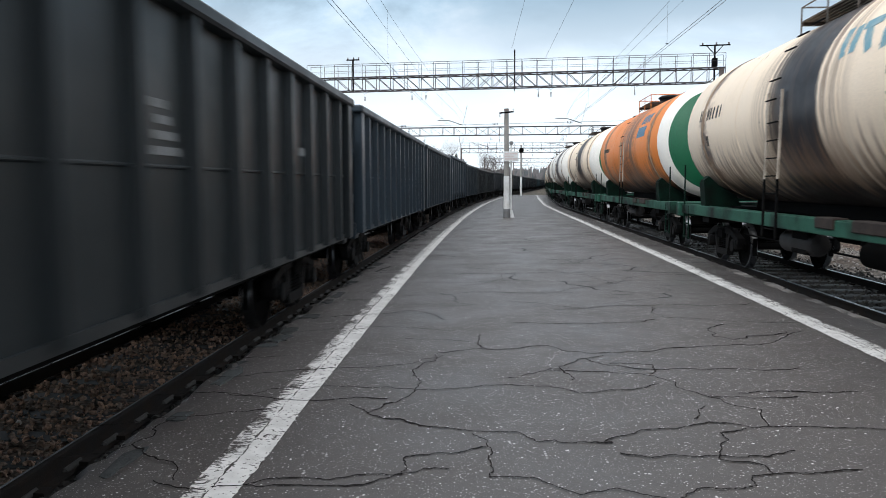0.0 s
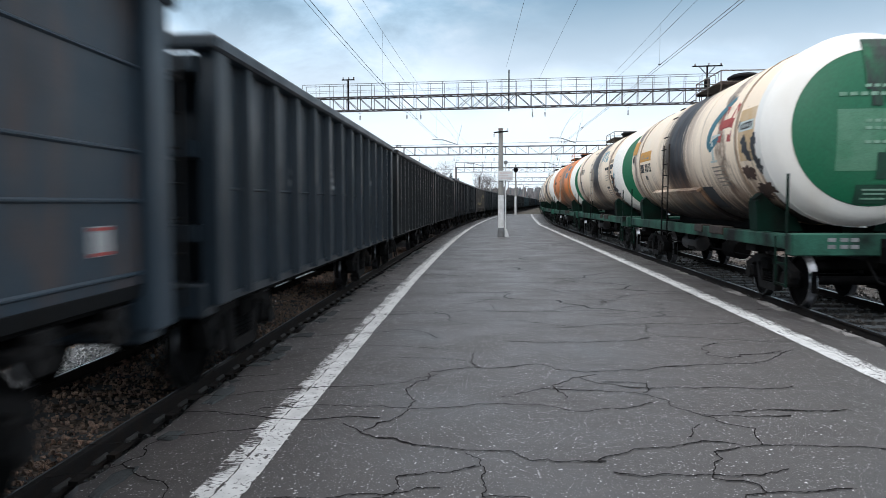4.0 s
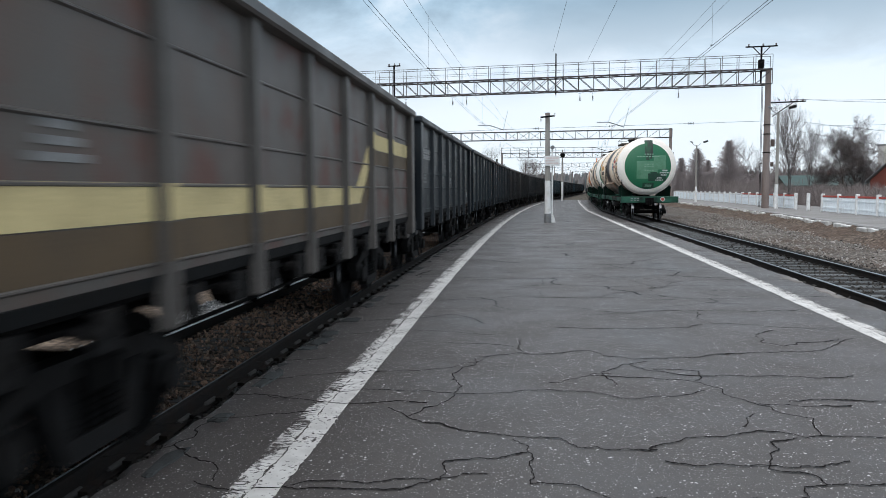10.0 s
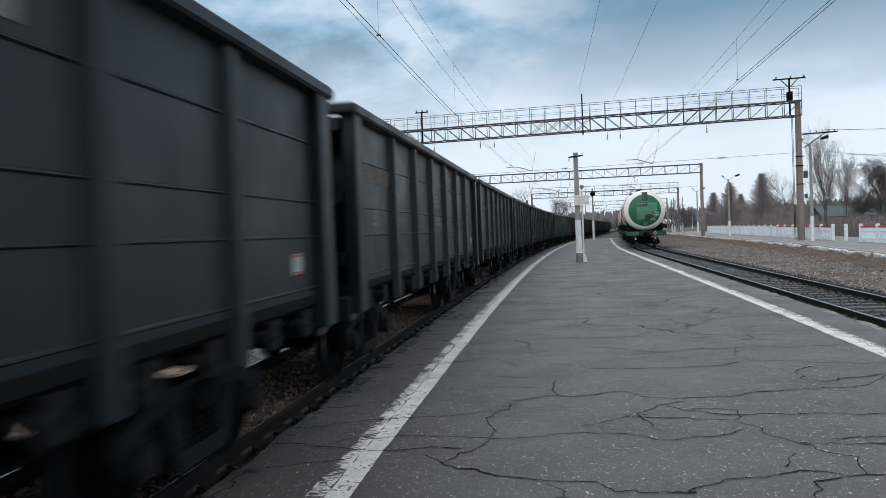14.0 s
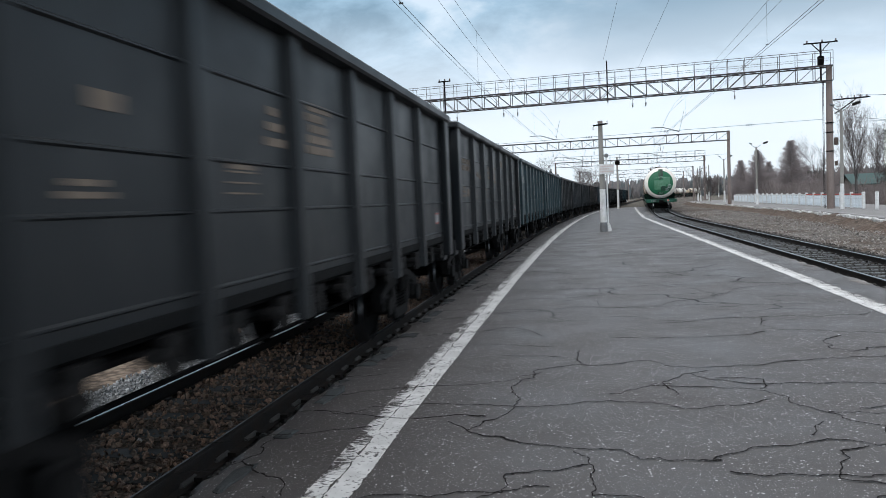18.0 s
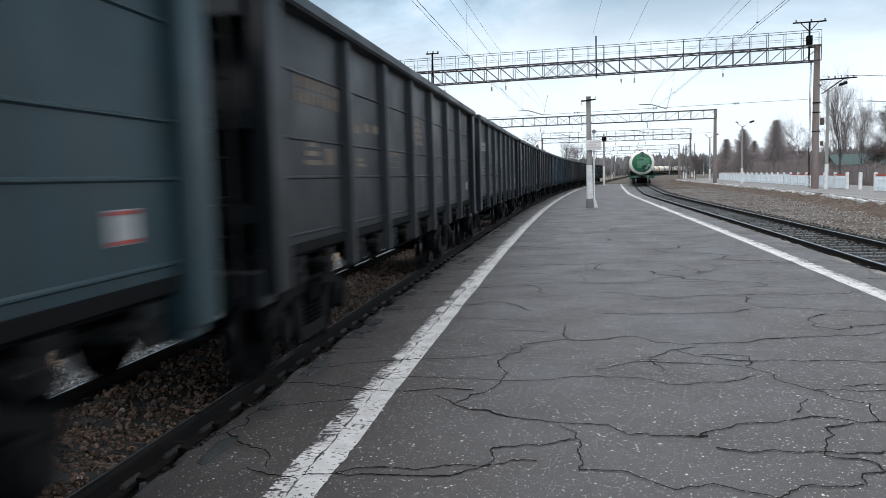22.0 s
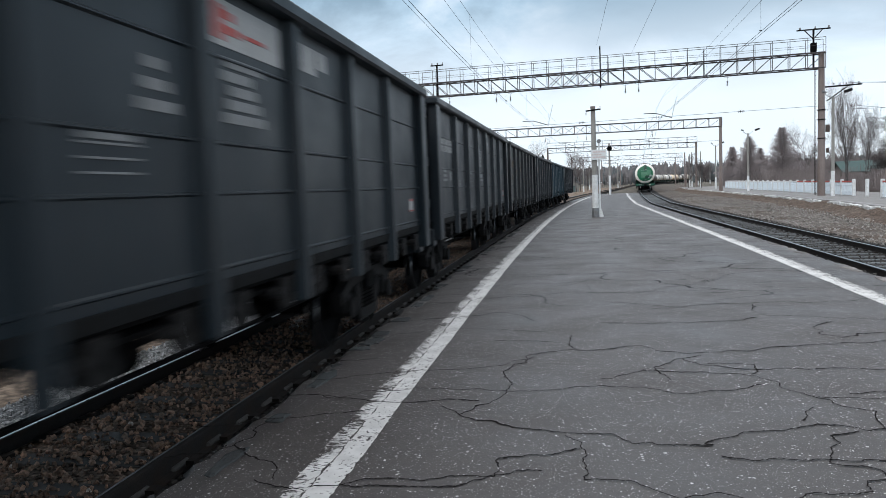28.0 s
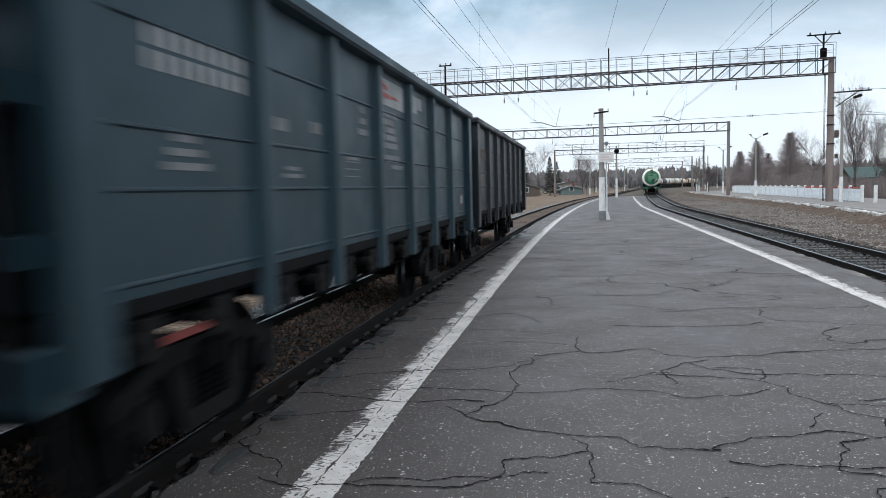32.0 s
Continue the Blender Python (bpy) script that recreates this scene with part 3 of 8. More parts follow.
def build_rails(path, tag, s0, s1, gauge=1.52):
    tr = thing("track_" + tag, "steel rails on sleepers", "track", kind="structure")
    for side in (-1, 1):
        c = side * (gauge / 2 + 0.036)
        prof = [(c - 0.075, -0.18), (c + 0.075, -0.18), (c + 0.075, -0.165), (c + 0.011, -0.15), (c + 0.011, -0.045), (c + 0.036, -0.036), (c + 0.036, -0.006), (c + 0.028, -0.002),
                (c - 0.028, -0.002), (c - 0.036, -0.006), (c - 0.036, -0.036), (c - 0.011, -0.045), (c - 0.011, -0.15), (c - 0.075, -0.165)]
        r = part("rail", sweep(path, prof, s0, s1, 2.0), RAIL_SIDE, tr)
        # left strips are narrowed to draw only the thin glints on the heads
        inner, outer = (c - 0.030, c - 0.010) if tag == "left" and side > 0 else (c - 0.008, c + 0.022) if tag == "left" else (c - 0.030, c + 0.030)
        part("rail_head", sweep(path, [(inner, -0.003), (outer, -0.003), (outer - 0.004, 0.002), (inner + 0.004, 0.002)], s0, s1, 2.0), RAIL_SHADED if tag == "left" and side > 0 else RAIL_TOP, r, "worn shiny rail head")
    return tr


build_ground()
track_left = build_rails(LEFT, "left", -60, 600)
track_right = build_rails(RIGHT, "right", -60, 600)

EDGE_L, EDGE_R = 1.16, 1.20
PLATFORM_END = 126.0


def platform_sections():
    ys = [-30 + 0.5 * i for i in range(52)] + [-4 + 0.12 * i for i in range(200)] + [20 + 0.4 * i for i in range(int((PLATFORM_END - 20) / 0.4) + 1)]
    for y in ys:
        sl = LEFT.s_of(y)
        xl = LEFT.off(sl, EDGE_L)[0]
        xr = RIGHT.off(RIGHT.s_of(y), -EDGE_R)[0]
        jl = 0.11 * noise.noise((y * 1.3, 1, 0)) + 0.10 * noise.noise((y * 4.1, 2, 0))
        jr = 0.08 * noise.noise((y * 1.3, 5, 0)) + 0.05 * noise.noise((y * 5.0, 6, 0))
        yield y, xl + jl, xr + jr


def build_platform():
    b = Bm()
    cols = 10
    rows = list(platform_sections())
    k = cols + 5
    for y, xl, xr in rows:
        b.v += [(xl - 0.16, y, -0.36), (xl - 0.10 + 0.05 * noise.noise((y * 4, 0, 9)), y, -0.10 + 0.03 * noise.noise((y * 6, 3, 9)))]
        b.v += [(xl + (xr - xl) * i / cols, y, 0.003 * noise.noise((xl + (xr - xl) * i / cols * 0.5, y * 0.4, 7)) - (0.02 if i in (0, cols) else 0.0)) for i in range(cols + 1)]
        b.v += [(xr + 0.10, y, -0.10), (xr + 0.14, y, -0.36)]
    b.f = [(i * k + j, i * k + j + 1, (i + 1) * k + j + 1, (i + 1) * k + j) for i in range(len(rows) - 1) for j in range(k - 1)]
    b.f += [tuple(range(k - 1, -1, -1)), tuple(range((len(rows) - 1) * k, len(rows) * k))]
    solid("platform", b, ASPHALT, "cracked dark grey asphalt island platform with crumbling edges", kind="structure", smooth=30)


def build_line(path, d, side, name):
    """A painted edge line; its UV's x runs from the rail side inwards."""
    b = Bm()
    ys = [-28 + 0.25 * i for i in range(int(151 / 0.25))]
    for y in ys:
        s = path.s_of(y)
        dd = d - (max(0.0, y - 70) * 0.015 if side < 0 else 0.0)
        for o in (dd - 0.165 * side, dd + 0.165 * side):
            x, yy = path.off(s, o)
            b.v.append((x + 0.018 * noise.noise((y * 2.3, o * 9, 3)), yy, 0.005))
    b.f = [(2 * i, 2 * i + 1, 2 * i + 3, 2 * i + 2) for i in range(len(ys) - 1)]
    me = bpy.data.meshes.new(name)
    me.from_pydata(b.v, [], b.f)
    uv = me.uv_layers.new()
    for lp in me.loops:
        uv.data[lp.index].uv = (lp.vertex_index % 2, me.vertices[lp.vertex_index].co.y * 0.1)
    me.materials.append(LINE)
    solid(name, me, LINE, "worn white safety line painted along the platform edge", kind="structure")


build_platform()
build_line(LEFT, 2.13, 1, "edge_line_left")
build_line(RIGHT, -2.12, -1, "edge_line_right")

# ---- cracks in the asphalt: from and to, in metres ----
CRACKS = [(-0.28, 6.78, -0.64, 6.05), (-0.83, 6.32, -0.64, 6.05), (-0.64, 6.05, -0.16, 5.73), (-0.16, 5.73, 0.56, 5.57), (0.56, 5.57, 0.67, 5.36), (0.67, 5.36, 1.22, 5.35), (1.16, 5.35, 2.07, 5.80),
          (2.07, 5.80, 2.72, 5.69), (2.31, 5.64, 1.98, 5.29), (1.98, 5.29, 1.88, 5.00), (1.22, 5.12, 1.45, 5.04), (1.45, 5.04, 2.47, 5.17), (1.04, 7.51, 1.96, 7.30), (1.96, 7.30, 2.26, 6.65),
          (2.26, 6.65, 2.63, 6.12), (2.63, 6.12, 2.51, 5.70), (-0.31, 7.55, -0.07, 8.28), (-0.28, 6.78, -0.31, 7.55), (3.17, 11.43, 3.12, 10.46), (3.12, 10.46, 4.80, 10.03), (-2.09, 6.71, -1.10, 6.42), (-2.09, 7.24, -1.18, 7.62)]
HAIR_CRACKS = [(0.44, 9.32, 0.38, 8.73), (0.38, 8.73, 0.49, 8.45), (0.49, 8.45, 1.62, 8.23), (1.62, 8.23, 2.30, 8.33), (2.30, 8.33, 4.52, 9.44), (-0.07, 8.28, 0.49, 8.45), (1.52, 8.0, 1.92, 7.55), (1.92, 7.55, 3.61, 7.54),
               (3.73, 9.94, 3.32, 9.14), (3.32, 9.14, 3.49, 8.95), (3.49, 8.95, 4.33, 9.43), (1.64, 11.17, 3.20, 11.53), (3.20, 11.53, 5.07, 11.74), (0.59, 13.14, 2.01, 12.99), (2.01, 12.99, 3.37, 14.37), (0.88, 10.18, 2.94, 10.35)]
FINE_CRACKS = [(-2.09, 6.71, -1.13, 6.91), (-1.13, 6.91, -0.28, 6.78), (-0.28, 6.78, 0.59, 6.95), (0.59, 6.95, 2.01, 6.95), (-1.10, 6.42, -0.51, 6.47), (-1.18, 7.62, -0.02, 8.14), (-1.90, 9.52, -1.34, 9.79), (-1.34, 9.79, 0.13, 9.53),
               (-0.42, 11.10, -0.01, 10.35), (-1.26, 4.58, -0.29, 4.73), (0.20, 5.54, 0.31, 5.37), (-2.19, 5.98, -1.93, 6.03), (-1.93, 6.03, -1.42, 6.24), (-1.87, 4.66, -1.49, 4.50), (-1.81, 4.91, -1.74, 4.66), (-0.49, 9.08, 0.38, 8.83), (0.61, 7.19, 1.27, 7.58), (2.35, 6.53, 3.11, 6.51), (1.99, 5.88, 2.21, 6.24)]

NEAR_CRACKS = [(0.31, 5.37, 0.33, 5.14), (0.33, 5.14, 0.28, 4.69), (0.28, 4.69, 0.58, 4.67), (0.58, 4.67, 0.82, 4.41), (0.82, 4.41, 1.06, 4.51), (1.06, 4.51, 1.37, 4.32), (1.37, 4.32, 1.49, 4.43), (1.49, 4.43, 1.94, 4.54), (1.94, 4.54, 2.13, 4.74),
               (2.13, 4.74, 2.13, 4.88), (2.13, 4.88, 1.86, 5.00), (2.13, 4.74, 2.74, 4.80), (-1.47, 4.55, -0.61, 4.56), (-0.61, 4.56, 0.02, 4.84), (-0.29, 4.73, -0.28, 5.06), (-0.28, 5.06, 0.29, 5.25), (2.72, 5.69, 3.60, 5.56)]
FAR_CRACKS = [(0.35, 13.9, 0.97, 14.5), (0.97, 14.5, 1.22, 15.7), (0.93, 13.92, 1.0, 13.11), (3.03, 14.01, 3.76, 15.05), (1.22, 7.10, 1.27, 7.72), (1.27, 7.72, 1.74, 8.14), (2.02, 7.30, 2.16, 7.69), (2.16, 7.69, 1.72, 7.76), (2.63, 6.61, 3.73, 6.66), (1.06, 11.96, 2.21, 11.26)]

# the broken strip outside the edge line and the long cracks further along
EDGE_CRACKS = [(-2.60, 6.62, -2.09, 6.71), (-2.55, 7.30, -2.09, 7.24), (-2.75, 5.75, -2.19, 5.98), (-2.58, 8.05, -1.75, 8.20), (-2.35, 9.25, -1.90, 9.52), (-2.30, 10.4, -1.35, 10.7), (-1.35, 10.7, -0.42, 11.10), (-2.1, 12.0, -1.1, 12.2), (-2.70, 5.05, -2.28, 5.32), (-2.28, 5.32, -1.81, 4.91),
               (-2.19, 5.98, -2.28, 5.32), (-0.9, 12.6, 0.59, 13.14), (-1.1, 12.2, -0.9, 12.6), (-0.3, 15.4, 1.22, 15.7), (1.22, 15.7, 3.76, 15.05), (3.76, 15.05, 5.3, 15.5), (-0.2, 18.2, 1.9, 17.6), (1.9, 17.6, 4.2, 18.6), (0.3, 21.5, 2.6, 22.2), (2.6, 22.2, 5.4, 21.4), (1.9, 17.6, 2.2, 16.3), (2.2, 16.3, 3.03, 14.01)]


def crack_line(p, q, depth, rnd, rough=0.085):
    """A jagged way from p to q by halving."""
    if depth == 0:
        return [p]
    d = (q - p).length
    m = (p + q) / 2 + Vector((-(q - p).y, (q - p).x)) * (rnd.gauss(0, rough)) + Vector((rnd.gauss(0, rough * 0.3), rnd.gauss(0, rough * 0.3))) * d
    return crack_line(p, m, depth - 1, rnd, rough) + crack_line(m, q, depth - 1, rnd, rough)


def build_cracks():
    rnd = random.Random(31)
    holder = thing("asphalt_cracks", "dark open cracks across the old asphalt", "crack", kind="structure")
    for table, width in ((CRACKS, 0.0105), (NEAR_CRACKS, 0.0095), (HAIR_CRACKS, 0.0125), (FAR_CRACKS, 0.0125), (FINE_CRACKS, 0.0090), (EDGE_CRACKS, 0.0125)):
        for x0, y0, x1, y1 in table:
            p, q = Vector((x0, y0)), Vector((x1, y1))
            pts = crack_line(p, q, 6, rnd) + [q]
            b = Bm()
            n = len(pts)
            for k, c in enumerate(pts):
                d = (pts[min(k + 1, n - 1)] - pts[max(k - 1, 0)]).normalized()
                w = width * (0.55 + 0.9 * rnd.random()) * (1.0 + 1.5 * max(0.0, noise.noise((c.x * 3, c.y * 3, 1)))) / 2
                # the asphalt has slid along the platform: cracks that run across it gape widest
                for sg in (-1, 1):
                    b.v.append((c.x - d.y * w * 0.60 * sg, c.y + d.x * w * 1.35 * sg, 0.0066))
            b.f = [(2 * k, 2 * k + 1, 2 * k + 3, 2 * k + 2) for k in range(n - 1)]
            part("crack", b, CRACK, holder)


CRACK = paint("crack_shadow", (0.015, 0.0132, 0.013), 0.95, 0, (0.022, 0.019, 0.018), 0.6, 9, 80, 0, spec=0.05)
build_cracks()

# ---- trains: parts shared by all wagons ----
GREEN_FRAME = paint("green_frame_paint", (0.0045, 0.020, 0.0135), 0.75, 0, (0.006, 0.005, 0.0045), 0.9, 2.2, 50, 0.2, spec=0.08)
GREEN_END = paint("green_end_paint", (0.010, 0.132, 0.060), 0.5, 0, (0.035, 0.14, 0.075), 0.35, 2.5, 60, 0.1, streak=3)
MARK = paint("white_marking", (0.21, 0.218, 0.222), 0.7, 0, (0.09, 0.09, 0.09), 0.6, 6, 60, 0)
SIGN = paint("sign_white", (0.38, 0.385, 0.385), 0.7, 0, (0.2, 0.2, 0.19), 0.5, 6, 60, 0)
MARK_WHITE = paint("white_stencil", (0.62, 0.66, 0.64), 0.7, 0, (0.3, 0.4, 0.34), 0.4, 6, 60, 0)
MARK_TAN = paint("dusty_marking", (0.20, 0.155, 0.118), 0.75, 0, (0.06, 0.05, 0.042), 0.8, 5, 60, 0)
MARK_RED = paint("red_marking", (0.42, 0.06, 0.05), 0.7, 0, (0.2, 0.1, 0.09), 0.4, 6, 60, 0)
MARK_DARK = paint("black_marking", (0.03, 0.03, 0.03), 0.7, 0, (0.08, 0.07, 0.06), 0.4, 6, 60, 0)
MARK_GREY = paint("faded_stencil", (0.26, 0.215, 0.175), 0.7, 0, (0.5, 0.42, 0.33), 0.6, 8, 60, 0)
GREEN_SILL = paint("worn_green_sill", (0.028, 0.105, 0.072), 0.6, 0, (0.004, 0.005, 0.0045), 1.7, 0.9, 50, 0.2, spec=0.2)
MARK_ORANGE = paint("orange_marking", (0.62, 0.30, 0.05), 0.7, 0, (0.4, 0.25, 0.1), 0.5, 6, 60, 0)
MARK_BLUE = paint("blue_marking", (0.10, 0.22, 0.34), 0.7, 0, (0.12, 0.16, 0.2), 0.5, 6, 60, 0)
YELLOW = paint("yellow_band", (0.60, 0.50, 0.25), 0.65, 0, (0.2, 0.16, 0.08), 0.5, 2, 50, 0)
BROWN_BAND = paint("brown_band", (0.085, 0.055, 0.025), 0.65, 0, (0.05, 0.04, 0.03), 0.5, 2, 50, 0)
# base lowered like IRON, to carry the underbody's dimness too
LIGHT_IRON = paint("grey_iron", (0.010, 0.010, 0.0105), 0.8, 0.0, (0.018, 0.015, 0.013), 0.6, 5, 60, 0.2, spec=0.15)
MARK_SLATE = paint("slate_patch", (0.030, 0.034, 0.042), 0.65, 0, (0.06, 0.05, 0.045), 0.6, 2, 50, 0)
FADED_BLUE = paint("faded_blue_device", (0.16, 0.33, 0.40), 0.7, 0, (0.6, 0.55, 0.46), 0.45, 5, 60, 0)
TEAL_DEVICE = paint("teal_device", (0.035, 0.16, 0.21), 0.65, 0, (0.10, 0.17, 0.19), 0.4, 4, 60, 0)
RUST_FLAKE = paint("flaked_rust", (0.085, 0.042, 0.027), 0.85, 0, (0.035, 0.024, 0.02), 0.8, 7, 60, 0.3)
MARK_TAN_PANEL = paint("worn_tan_panel", (0.62, 0.42, 0.22), 0.75, 0, (0.72, 0.60, 0.46), 0.7, 3, 60, 0)
RED_IRON = paint("red_iron", (0.20, 0.025, 0.02), 0.6, 0, (0.06, 0.03, 0.025), 0.5, 5, 60, 0.1)

WHITE_RIM = paint("white_rim_paint", (0.95, 0.91, 0.85), 0.5, 0, (0.74, 0.65, 0.54), 0.45, 1.2, 260, 0.0, streak=3)


def wheelset_mesh():
    b = Bm()
    for sgn in (-1, 1):
        prof = [(0.09, -0.06), (0.13, -0.06), (0.15, -0.02), (0.40, -0.03), (0.405, -0.068), (0.475, -0.066), (0.480, -0.03), (0.505, 0.03), (0.505, 0.066), (0.40, 0.066), (0.40, 0.0), (0.15, 0.03), (0.13, 0.08), (0.09, 0.08)]
        b.lathe(prof, 28, Matrix.Translation((sgn * 0.80, 0, 0)) @ Matrix.Rotation(radians(-90 * sgn), 4, "Y"))
    b.tube((-1.12, 0, 0), (1.12, 0, 0), 0.08, 12)
    return b


def tread_mesh(side):
    b = Bm()
    for sgn in (side,):
        m = Matrix.Translation((sgn * 0.80, 0, 0)) @ Matrix.Rotation(radians(-90 * -sgn), 4, "Y")
        b.lathe([(0.450, 0.067), (0.477, 0.066), (0.482, 0.03), (0.478, 0.03), (0.450, 0.066)], 28, m)
        b.f = b.f[:-2]
    return b


def side_frame_mesh(x):
    """Cast bogie side frame: arched top, sagging bottom, a spring window and two axle boxes."""
    b = Bm()
    x0, x1 = x - 0.075, x + 0.075
    b.prism([(-1.18, 0.53), (-1.18, 0.66), (-0.62, 0.86), (0.62, 0.86), (1.18, 0.66), (1.18, 0.53), (0.60, 0.72), (-0.60, 0.72)], x0, x1)
    b.prism([(-0.62, 0.74), (-0.50, 0.74), (-0.30, 0.36), (0.30, 0.36), (0.50, 0.74), (0.62, 0.74), (0.40, 0.22), (-0.40, 0.22)], x0, x1)
    for y in (-0.925, 0.925):
        b.box(x0 - 0.02, x1 + 0.02, y - 0.17, y + 0.17, 0.40, 0.63, None, 0.03)
        b.tube((x0 - 0.05, y, 0.475), (x1 + 0.07, y, 0.475), 0.125, 14)
    for y in (-0.33, 0.33):
        b.box(x0 + 0.01, x1 - 0.01, y - 0.05, y + 0.05, 0.36, 0.74)
    return b


def spring_mesh(x):
    b = Bm()
    for y in (-0.16, 0.02, 0.18):
        prof = [(0.03, 0.36)] + [(0.088 if k % 2 else 0.060, 0.37 + 0.024 * k) for k in range(13)] + [(0.03, 0.69)]
        b.lathe(prof, 10, Matrix.Translation((x, y, 0)))
    return b


MESH = {
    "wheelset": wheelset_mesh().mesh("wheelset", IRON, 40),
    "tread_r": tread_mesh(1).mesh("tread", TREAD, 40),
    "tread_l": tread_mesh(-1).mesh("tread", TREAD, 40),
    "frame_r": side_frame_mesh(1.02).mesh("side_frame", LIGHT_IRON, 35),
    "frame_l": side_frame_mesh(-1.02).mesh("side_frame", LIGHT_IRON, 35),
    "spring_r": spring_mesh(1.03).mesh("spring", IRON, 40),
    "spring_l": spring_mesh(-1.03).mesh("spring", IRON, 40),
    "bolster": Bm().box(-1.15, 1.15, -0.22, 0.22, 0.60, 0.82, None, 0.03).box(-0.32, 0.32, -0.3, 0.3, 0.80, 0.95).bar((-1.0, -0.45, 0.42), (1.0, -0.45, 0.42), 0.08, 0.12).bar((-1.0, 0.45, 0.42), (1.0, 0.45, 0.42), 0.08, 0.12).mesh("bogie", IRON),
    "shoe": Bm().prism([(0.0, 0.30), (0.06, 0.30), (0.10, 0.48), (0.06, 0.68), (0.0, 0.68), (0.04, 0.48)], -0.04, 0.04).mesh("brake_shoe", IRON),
}


def add_bogie(w, y, bright=True):
    bg = part("bogie", MESH["bolster"], None, w, at=pose(0, y, 0))
    for k in ("frame_r", "frame_l"):
        part("side_frame", MESH[k], None, bg)
    for k in ("spring_r", "spring_l"):
        part("spring_nest", MESH[k], None, bg)
    for yy in (-0.925, 0.925):
        part("wheelset", MESH["wheelset"], None, bg, at=pose(0, yy, 0.475))
        for k in ("tread_r", "tread_l") if bright else ():
            part("wheel_tread", MESH[k], None, bg, "bright worn wheel rim", at=pose(0, yy, 0.475))
        for xx in (-0.80, 0.80):
            part("brake_shoe", MESH["shoe"], None, bg, at=pose(xx, yy - 0.56 if yy < 0 else yy + 0.56, 0, 0, 0, 0 if yy < 0 else 180))
    return bg


def coupler_mesh():
    b = Bm()
    b.box(-0.10, 0.10, -0.55, 0.02, 0.93, 1.13, None, 0.02)
    b.prism([(-0.18, 0.0), (-0.10, 0.30), (0.02, 0.20), (0.06, 0.30), (0.20, 0.26), (0.22, 0.0)], 0.90, 1.16, "z")
    b.path([(0.35, -0.15, 0.95), (0.36, 0.05, 0.80), (0.33, 0.22, 0.62), (0.30, 0.34, 0.60)], 0.022)
    b.path([(0.30, -0.1, 1.12), (0.75, -0.1, 1.12), (0.95, -0.12, 1.0)], 0.014)
    return b


MESH["coupler"] = coupler_mesh().mesh("coupler", IRON)

# darker sill paint that holds the shade below the side sheet
SHADED_SILL = paint("sooty_sill_paint", (0.0065, 0.0075, 0.0085), 0.75, 0, (0.011, 0.009, 0.0075), 0.6, 4, 50, 0.2, spec=0.13)

# ---- gondola wagons (side facing the platform is +x, y runs ahead) ----
HALF = 6.45
# rib stations of the wide-panelled wagons: two long end panels, five equal ones between
BAYS = [-HALF, -4.15, -2.49, -0.83, 0.83, 2.49, 4.15, HALF]


def rib_mesh(w, zb, zt, depth, x=1.46):
    """A pressed rib with sloping flanks and a flat crown."""
    b = Bm()
    prof = [(-w, x), (-w * 0.62, x + depth), (w * 0.62, x + depth), (w, x)]
    b.v = [(xx, y, z) for z in (zb, zt) for y, xx in prof]
    b.f = [(0, 1, 5, 4), (1, 2, 6, 5), (2, 3, 7, 6), (3, 0, 4, 7), (3, 2, 1, 0), (4, 5, 6, 7)]
    return b


